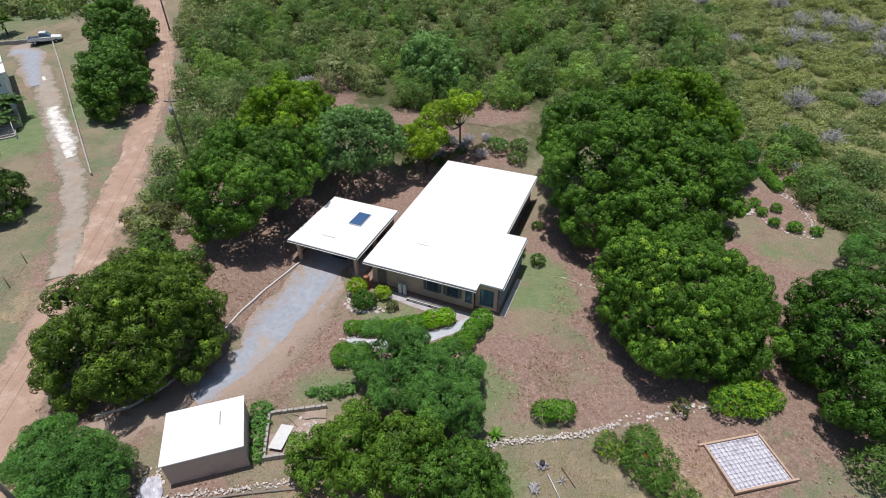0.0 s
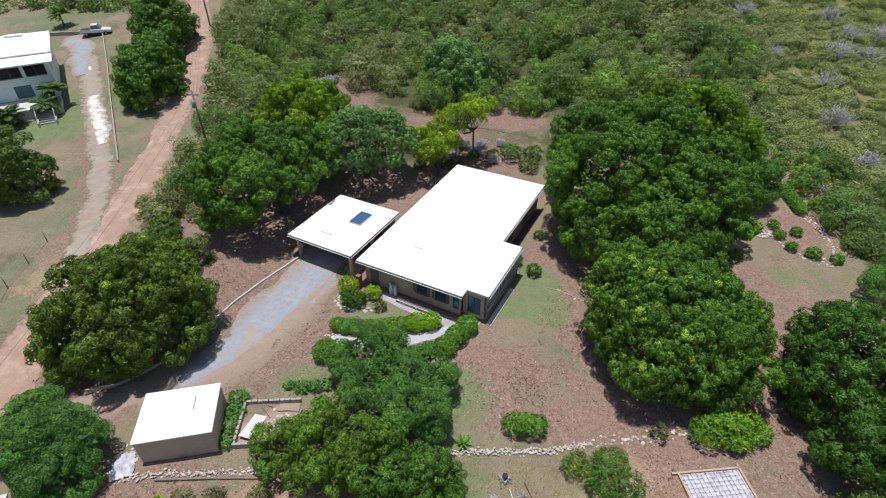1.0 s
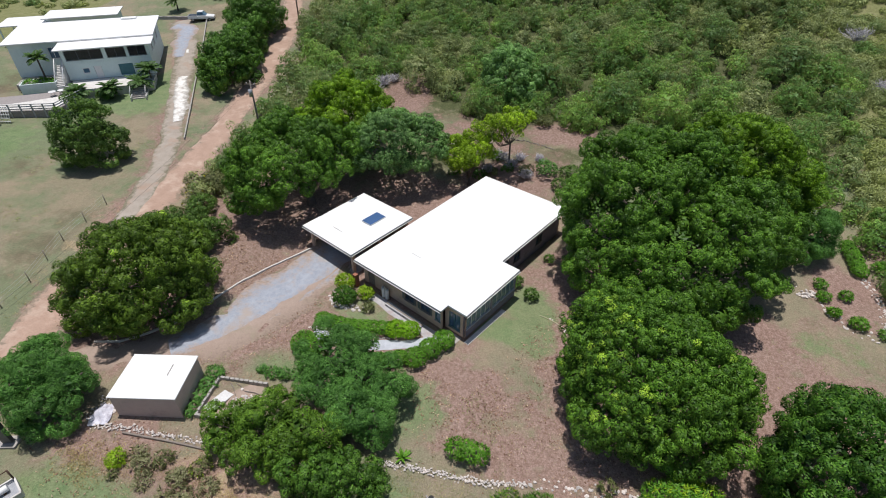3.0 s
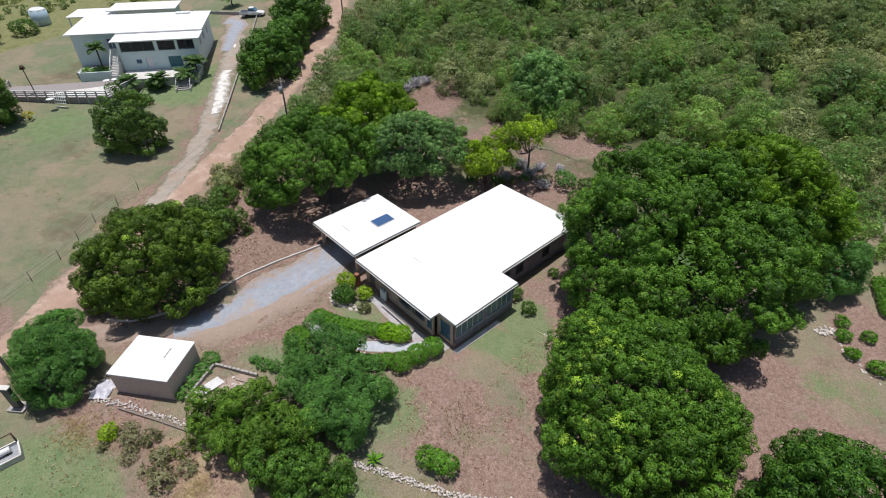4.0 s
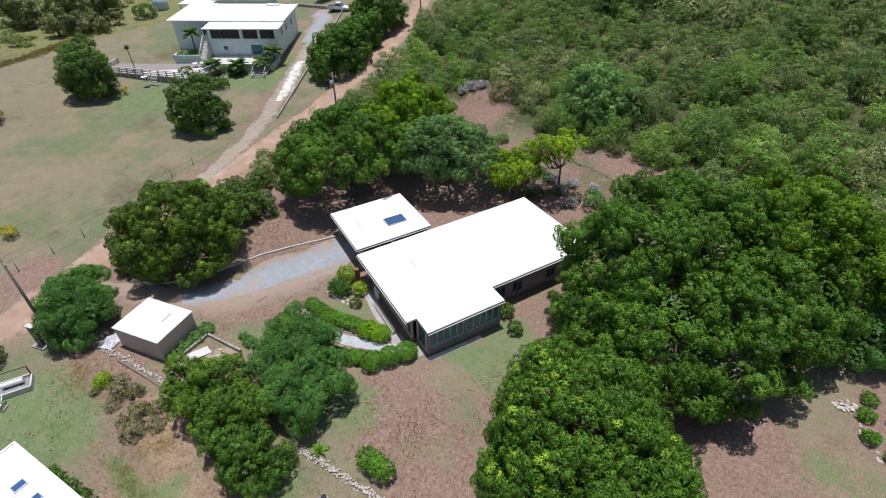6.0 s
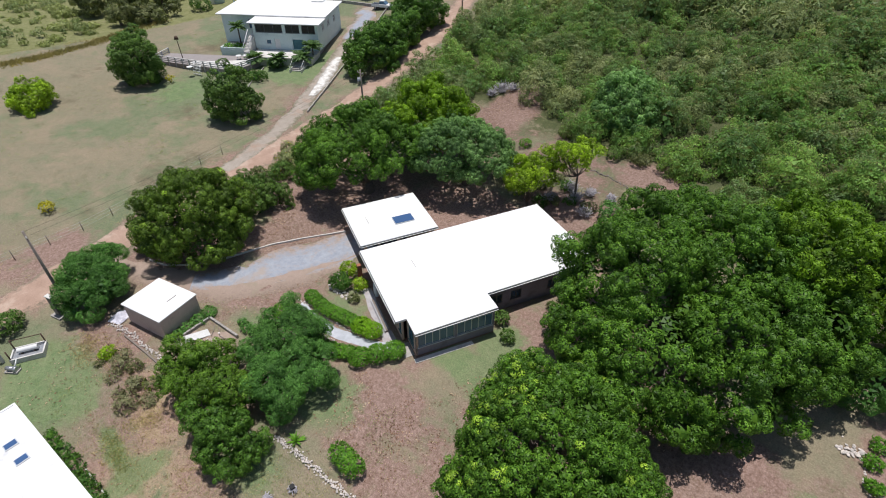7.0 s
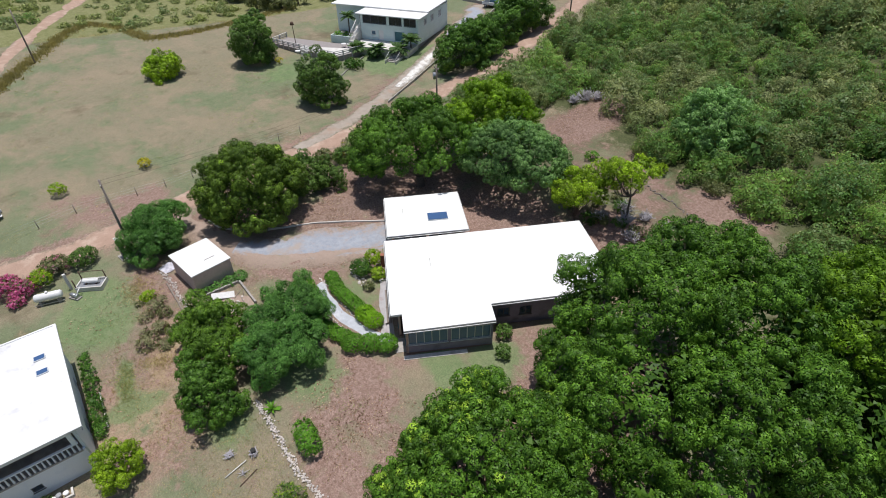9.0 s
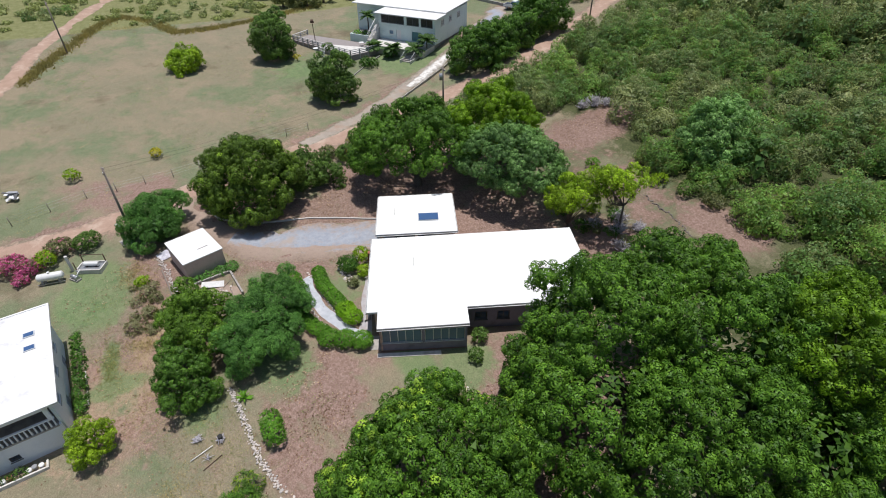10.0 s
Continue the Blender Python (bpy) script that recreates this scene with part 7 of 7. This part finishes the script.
    for j in range(9):
        a = q.uniform(0, math.tau)
        e = Vector((math.cos(a) * q.uniform(0.3, 0.6), math.sin(a) * 0.45, q.uniform(0.05, 0.35)))
        part("twig", rod([(0.05, -0.1, 0.06), e * 0.6 + Vector((0, 0, 0.1)), e], 0.025, 0.012, 5), TWIG_GREY, t)
    for k, (x, y) in enumerate(((6.2, 18.4), (7.0, 20.1))):
        z, r = gz(x, y), random.Random(60 + k)
        t = thing("brushwood_heap", x, y, z, 0, "small grey heap of cut branches" if k == 0 else "grey brushwood heap round a dark pot", "brushwood", "brushwood heaps")
        for j in range(26):
            a, L = r.uniform(0, math.tau), r.uniform(0.35, 0.7)
            d = Vector((math.cos(a), math.sin(a), r.uniform(0.0, 0.5)))
            c = Vector((r.uniform(-.25, .25), r.uniform(-.25, .25), r.uniform(0.05, 0.3)))
            part("stick", rod([c - d * L * 0.5 + Vector((0, 0, 0.1)), c + d * L * 0.5], 0.035, 0.015, 5), TWIG_GREY, t)
        if k:
            part("pot", rod([(0, 0, 0.1), (0, 0, 0.55)], 0.16, 0.2, 10), RUBBER, t)
    x, y = 11.0, 39.6
    z = gz(x, y)
    t = thing("garden_hose", x, y, z, 0, "thin faded yellow hose lying across the lawn", "hose")
    part("hose", rod([(dx, -0.36 * dx + 0.15 * math.sin(dx * 1.3), gz(x + dx, y - 0.36 * dx) - z + 0.06) for dx in (0.0, 0.8, 1.7, 2.6, 3.5, 4.4, 5.3, 6.2)], 0.03, sides=6), HOSE_YELLOW, t)
    x, y = -40.0, 0.9
    t = thing("scrap_heap", x, y, gz(x, y), 20, "pile of pale scrap metal in the field", "scrap")
    r = random.Random(70)
    for j in range(12):
        bm = box((-0.5, 0.5, -0.2, 0.2, 0, 0.06))
        bmesh.ops.rotate(bm, verts=bm.verts[:], cent=(0, 0, 0), matrix=Euler((r.uniform(-.4, .4), r.uniform(-.4, .4), r.uniform(0, 3))).to_matrix())
        bmesh.ops.translate(bm, verts=bm.verts[:], vec=(r.uniform(-.9, .9), r.uniform(-.4, .4), 0.15 + 0.04 * j))
        part("sheet_metal", bm, (STEEL_GREY, PAINT_WHITE, GUTTER)[j % 3], t)


build_poles()
build_fences()
build_formwork()
build_yard()


# ---- the mint house across the road ----
MINT_TURN = 37.2


def mint_place(x, y):
    a = radians(MINT_TURN)
    return -71.2 + x * math.cos(a) - y * math.sin(a), 62.7 + x * math.sin(a) + y * math.cos(a)


def build_mint_house():
    base = 5.25
    h = thing("mint_house", -71.2, 62.7, 0, MINT_TURN, "pale mint two-storey house with broad white roofs", "house")
    r = part("roof", slab([(-8.3, 4.3), (14.2, 4.3), (14.2, 16.6), (-8.3, 16.6)], 10.35, 10.55, 0.02, (0, 0.03)), ROOF_WHITE, h, "broad white main roof")
    part("porch_roof", slab([(-0.1, 0), (14.2, 0), (14.2, 4.9), (-0.1, 4.9)], 10.12, 10.28, 0.02, (0, 0.03)), ROOF_WHITE, h, "lower white roof over the front gallery")
    part("skylight", box((8.0, 10.5, 14.8, 16.0, 11.03, 11.25)), ROOF_WHITE, r)

    def wall(x, y, turn, length, holes, height, z=base, material=WALL_MINT):
        return part("wall", wall_mesh(length, height, 0.22, holes), material, h, at=pose(x, y, z, 0, 0, turn))

    # front: ground floor with doors, gallery openings above
    holes = [(2.3, 3.3, 1.0, 1.8), (4.0, 5.1, 0.05, 2.0), (7.6, 9.8, 0.2, 2.0)]
    upper = [(0.5, 5.9, 3.15, 4.65), (6.5, 9.3, 3.15, 4.65), (9.75, 12.4, 3.15, 4.65)]
    w = wall(0.6, 0.8, 0, 12.9, holes, 2.5)
    part("door", box((4.05, 5.05, 0.06, 0.12, 0.06, 1.98)), PAINT_WHITE, w, "white panelled door")
    part("door", box((7.65, 9.75, 0.10, 0.16, 0.2, 1.98)), PAINT_TEAL, w, "teal double door in shade")
    window_in(w, pose(0, 0, 0), holes[0], 0.2, 1, PAINT_WHITE)
    w = wall(0.6, 0.8, 0, 12.9, [(a, b, lo - 2.5, hi - 2.5) for a, b, lo, hi in upper], 2.38, base + 2.503)
    for a, b, lo, hi in upper:
        window_in(w, pose(0, 0, 0), (a, b, lo - 2.5, hi - 2.5), 0.2, 3 if b - a > 3 else 2, FRAME_DARK, glass=GLASS_DARK)
    holes = [(2.5, 3.9, 3.0, 4.2), (6.0, 7.4, 3.0, 4.2), (10.0, 11.4, 3.0, 4.2)]
    w = wall(13.5, 1.02, 90, 14.8, holes, 4.9)
    for hole in holes:
        window_in(w, pose(0, 0, 0), hole, 0.2, 2, PAINT_WHITE, True)
    wall(13.5, 16.05, 180, 21.0, [], 5.1)
    w = wall(-7.5, 15.8, -90, 10.6, [], 5.1)
    holes = [(5.4, 6.8, 2.6, 4.4)]
    w = wall(-7.5, 5.0, 0, 8.1, holes, 5.1)
    window_in(w, pose(0, 0, 0), holes[0], 0.2, 2, PAINT_WHITE)
    part("floor_slab", box((-7.2, 13.2, 1.1, 15.8, base - 1.0, base + 0.02)), CONCRETE, h)
    part("upper_floor", box((0.9, 13.2, 1.1, 15.8, base + 2.35, base + 2.5)), CONCRETE, h)
    part("terrace", box((1.0, 13.4, -4.2, 0.75, base - 2.8, base - 0.02)), CONCRETE_PALE, h, "pale paved terrace before the house")
    # outside stair with white rails
    s = part("stair", box(*[(-0.6 + 0.0, 0.5, 1.2 - 0.28 * k - 0.28, 1.2 - 0.28 * k, base - 0.5, base + 2.45 - 0.18 * k) for k in range(13)]), CONCRETE_PALE, h, "white outside stair to the gallery")
    for x in (-0.62, 0.52):
        part("handrail", rod([(x, 1.2, base + 3.5), (x, -2.4, base + 1.1)], 0.06), PAINT_WHITE, s)
        for k in range(7):
            part("baluster", rod([(x, 1.0 - 0.55 * k, base + 2.4 - 0.37 * k), (x, 1.0 - 0.55 * k, base + 3.35 - 0.37 * k)], 0.04), PAINT_WHITE, s)
    # garden steps down to the lawn
    s = thing("garden_steps", *mint_place(11.3, -7.6), 0, MINT_TURN, "broad grey garden steps with a white side rail", "steps")
    for k in range(8):
        part("tread", box((-1.0, 1.0, 0.36 * k, 0.36 * k + 0.42, 2.6, 3.45 + 0.22 * k)), CONCRETE, s)
    for x in (-1.1, 1.1):
        part("cheek", box((x - 0.09, x + 0.09, 0, 3.2, 2.6, 4.3), bevel=0.02), CONCRETE_PALE, s)
        part("handrail", rod([(x, 0.1, 4.6), (x, 3.1, 5.9)], 0.04), PAINT_WHITE, s)
    # planter
    p = thing("planter", *mint_place(-6.5, 0.0), 0, MINT_TURN, "long mint-painted planter full of green plants", "planter")
    part("trough", box((0, 5.2, 0, 0.2, 3.6, 5.5), (0, 5.2, 2.4, 2.6, 3.6, 5.5), (0, 0.2, 0.2, 2.4, 3.6, 5.5), (5.0, 5.2, 0.2, 2.4, 3.6, 5.5), (0.2, 5.0, 0.2, 2.4, 3.6, 5.2)), WALL_MINT, p)
    rr = np.random.RandomState(5)
    P, N = crown_points(rr, [(1.2, 1.3, 5.3, 1.0, 1.0, 0.6), (2.8, 1.3, 5.35, 1.1, 1.0, 0.6), (4.1, 1.3, 5.3, 0.9, 0.9, 0.5)], 0.3, -0.1)
    part("plants", leaves_mesh("plants", tufts(rr, P, N, 7, 0.34, 0.12), [LEAF_HEDGE]), LEAF_HEDGE, p)
    # annexe behind, and water tank
    a = thing("annexe", *[a + b for a, b in zip(mint_place(-16.5, 19.5), (-3.8, 6.0))], 0, MINT_TURN, "open white-roofed annexe behind the mint house", "annexe")
    part("roof", slab([(0, 0), (9.0, 0), (9.0, 7.5), (0, 7.5)], 8.6, 8.8, 0.02), ROOF_WHITE, a)
    part("high_roof", slab([(7.5, 1.0), (21.0, 1.0), (21.0, 8.5), (7.5, 8.5)], 9.3, 9.5, 0.02), ROOF_WHITE, a)
    part("wall", box((8.2, 20.4, 1.8, 2.0, 4.6, 9.28), (8.2, 20.4, 7.8, 8.0, 4.6, 9.28), (20.2, 20.4, 2.0, 7.8, 4.6, 9.28), (8.2, 8.4, 2.0, 7.8, 4.6, 9.28)), WALL_MINT, a)
    for x in (0.4, 4.2):
        for y in (0.4, 7.1):
            part("post", box((x - 0.12, x + 0.12, y - 0.12, y + 0.12, 4.0, 8.58)), WALL_MINT, a)
    t = thing("water_tank", -114.2, 77.3, gz(-114.2, 77.3) - 0.1, 20, "pale blue boxy water tank with a white lid", "water tank")
    part("shell", rod([(0, 0, 0), (0, 0, 3.3)], 1.75, 1.75, 8), TANK_BLUE, t)
    part("lid", rod([(0, 0, 3.3), (0, 0, 3.42), (0, 0, 3.62)], 1.85, 1.2, 8), PAINT_WHITE, t, "white lid")
    part("hatch", box((-0.5, 0.5, -1.8, -1.55, 0.2, 1.4), bevel=0.03), PAINT_WHITE, t)


def build_pool_deck():
    d = thing("pool_deck", *mint_place(0, 0), 0, MINT_TURN, "raised timber-railed terrace with brown-grey boards and white floor", "terrace")
    pts = [(-16.8, -6.2), (0.5, -10.0), (3.2, -4.6), (-0.5, -1.6), (-16.6, -1.6)]
    part("platform", slab(pts, 2.6, 4.45), BOARD_BROWN, d, "worn brown-grey boarded floor")
    part("pale_floor", slab([(-9.6, -7.6), (0.3, -9.7), (2.7, -4.9), (1.2, -3.8), (-4.2, -5.0), (-9.4, -5.9)], 4.454, 4.50), CONCRETE_PALE, d, "bright white floor panel")
    for (ax, ay), (bx, by) in zip(pts[:3] + [pts[4]], pts[1:4] + [pts[0]]):
        n = max(2, int(math.dist((ax, ay), (bx, by)) / 1.6))
        for k in range(n + 1):
            x, y = ax + (bx - ax) * k / n, ay + (by - ay) * k / n
            part("rail_post", box((x - 0.09, x + 0.09, y - 0.09, y + 0.09, 3.2, 5.5)), BOARD_GREY, d)
        for z in (4.75, 5.1, 5.45):
            part("rail", rod([(ax, ay, z), (bx, by, z)], 0.085, sides=4), TIMBER_WHITE if z > 5.0 else BOARD_GREY, d)
    for x, y in ((-7.2, -10.9), (0.0, -3.2), (-1.2, -3.6)):
        t = thing("garden_table", *mint_place(x, y), 4.45, MINT_TURN + x * 9, "small white garden table on the terrace", "table", "terrace furniture")
        part("tabletop", rod([(0, 0, 0.70), (0, 0, 0.74)], 0.55, sides=14), PAINT_WHITE, t)
        for a in range(4):
            part("leg", rod([(0.4 * math.cos(a * 1.57), 0.4 * math.sin(a * 1.57), 0), (0.3 * math.cos(a * 1.57), 0.3 * math.sin(a * 1.57), 0.70)], 0.03), PAINT_WHITE, t)
    x, y = mint_place(-6.4, -10.6)
    t = thing("lattice_panel", x, y, gz(x, y), MINT_TURN - 20, "broken white lattice panel leaning on the terrace rail", "panel")
    for k in range(6):
        part("slat", rod([(-0.9 + 0.36 * k, 0.1, 0.0), (-0.9 + 0.36 * k, 0.75, 2.2)], 0.05, sides=4), PAINT_WHITE, t)
    for k in range(5):
        part("slat", rod([(-1.0, 0.15 + 0.14 * k, 0.25 + 0.45 * k), (1.0, 0.15 + 0.14 * k, 0.25 + 0.45 * k)], 0.05, sides=4), PAINT_WHITE, t)
    x, y = -77.0, 51.4
    t = thing("yard_lamp", x, y, gz(x, y), 30, "rusty yard lamp on a leaning post", "lamp")
    part("post", rod([(0, 0, -0.3), (-0.15, 0, 2.5), (-0.25, 0.0, 4.6)], 0.08, 0.06), IRON, t)
    part("shade", rod([(-0.25, 0, 4.5), (-0.25, 0, 5.1)], 0.42, 0.25, 12), IRON, t)


# ---- the white two-storey house at the near edge ----
def build_white_house():
    turn = 7.6
    h = thing("white_house", -10.7, 8.65, 0, turn, "white two-storey house with a balustraded veranda", "house")
    L, W, base = 12.8, -10.5, -2.2
    r = part("roof", slab([(0, 0), (0, W), (L, W), (L, 0)], 3.40, 3.55, 0.02), ROOF_STAINED, h, "white flat roof with grey water stains")
    part("kerb_rim", box((-0.02, L + 0.02, -0.16, 0.0, 3.553, 3.62), (-0.02, 0.14, W, -0.163, 3.553, 3.62), (L - 0.14, L + 0.02, W, -0.163, 3.553, 3.62)), ROOF_WHITE, r)
    for x in (3.3, 5.1):
        w = part("skylight", box((x, x + 0.62, -2.0, -1.15, 3.553, 3.64), bevel=0.02), ALUMINIUM, r, "small blue-grey roof skylight")
        part("pane", box((x + 0.07, x + 0.55, -1.93, -1.22, 3.642, 3.655)), GLASS_BLUE, w)
    holes = [(1.6, 2.8, 3.3, 4.6), (5.0, 6.2, 3.3, 4.6), (8.2, 9.4, 3.3, 4.6), (3.0, 4.2, 0.9, 2.0), (8.2, 9.4, 0.9, 2.0)]
    side = [h2 for h2 in holes if h2[2] < 3]
    up = [(a, b, lo - 2.8, hi - 2.8) for a, b, lo, hi in holes if lo > 3]
    w = part("wall", wall_mesh(11.6, 2.8, 0.22, side), WALL_WHITE, h, at=pose(12.2, -0.6, base, 0, 0, 180))
    for hole in side:
        window_in(w, pose(0, 0, 0), hole, 0.22, 2, ALUMINIUM, True)
    w = part("wall", wall_mesh(11.6, 2.78, 0.22, up), WALL_WHITE, h, at=pose(12.2, -0.6, base + 2.803, 0, 0, 180))
    for hole in up:
        window_in(w, pose(0, 0, 0), hole, 0.22, 2, ALUMINIUM, True)
    part("wall", wall_mesh(9.4, 5.58, 0.22, []), WALL_WHITE, h, at=pose(0.6, -0.85, base, 0, 0, -90))
    part("wall", wall_mesh(11.4, 5.58, 0.22, []), WALL_WHITE, h, at=pose(0.85, -10.2, base, 0, 0, 0))
    # east end: solid below with a louvred vent, open veranda above
    hole = (5.55, 6.25, 1.45, 2.0)
    w = part("wall", wall_mesh(9.5, 3.25, 0.22, [hole]), WALL_WHITE, h, at=pose(12.45, -10.2, base, 0, 0, 90))
    window_in(w, pose(0, 0, 0), hole, 0.22, 1, GUTTER, True)
    v = part("veranda", box((9.4, 12.5, -10.2, -0.85, base + 3.1, base + 3.25)), CONCRETE, h, "recessed veranda with a white balustrade")
    # back wall coloured near-black for the veranda's shade
    part("inner_wall", box((9.2, 9.4, -10.2, -0.85, base + 3.25, 3.39)), DARK_VOID, h)
    part("top_rail", box((12.3, 12.5, -10.2, -0.85, base + 4.02, base + 4.14), bevel=0.02), WALL_WHITE, v)
    for k in range(30):
        y = -10.0 + 0.31 * k
        prof = [(12.4, y, base + 3.25), (12.4, y, base + 3.4), (12.4, y, base + 3.65), (12.4, y, base + 4.02)]
        part("baluster", rod(prof, 0.085, 0.05, 6), WALL_WHITE, v)
    for y in (-10.0, -5.6, -1.05):
        part("column", box((12.28, 12.52, y - 0.14, y + 0.14, base + 4.14, 3.39)), WALL_WHITE, v)
    part("eave_beam", box((12.3, 12.52, -10.2, -0.85, 3.05, 3.393)), WALL_WHITE, v)
    # clutter bed along the east end
    b = thing("planter_bed", 2.7, 7.6, gz(3, 6), 97, "low white planter bed with plants and odd pots", "planter")
    part("border", box((-7, 0.3, -0.75, -0.6, -0.4, 0.32), (0.15, 0.3, -0.6, 0, -0.4, 0.32), bevel=0.02), CONCRETE_PALE, b)
    rr = np.random.RandomState(15)
    P, N = crown_points(rr, [(-1.6, -0.2, 0.3, 0.6, 0.4, 0.45), (-3.2, -0.2, 0.3, 0.8, 0.4, 0.55), (-5.2, -0.2, 0.3, 1.0, 0.4, 0.5)], 0.2, -0.1)
    part("plants", leaves_mesh("plants", tufts(rr, P, N, 6, 0.22, 0.08), [LEAF_SCRUB]), LEAF_SCRUB, b)
    for k, (x, m) in enumerate(((-0.15, PAINT_WHITE), (-0.6, STEEL_GREY), (-0.95, PAINT_WHITE), (-2.2, CLAY_RED), (-2.6, PAINT_WHITE), (-4.1, CLAY_RED))):
        part("pot", rod([(x, -0.3 + 0.12 * (k % 2), -0.05), (x, -0.3 + 0.12 * (k % 2), 0.2), (x, -0.3 + 0.12 * (k % 2), 0.42)], 0.12, 0.19, 10), m, b)


build_mint_house()
build_pool_deck()
build_white_house()
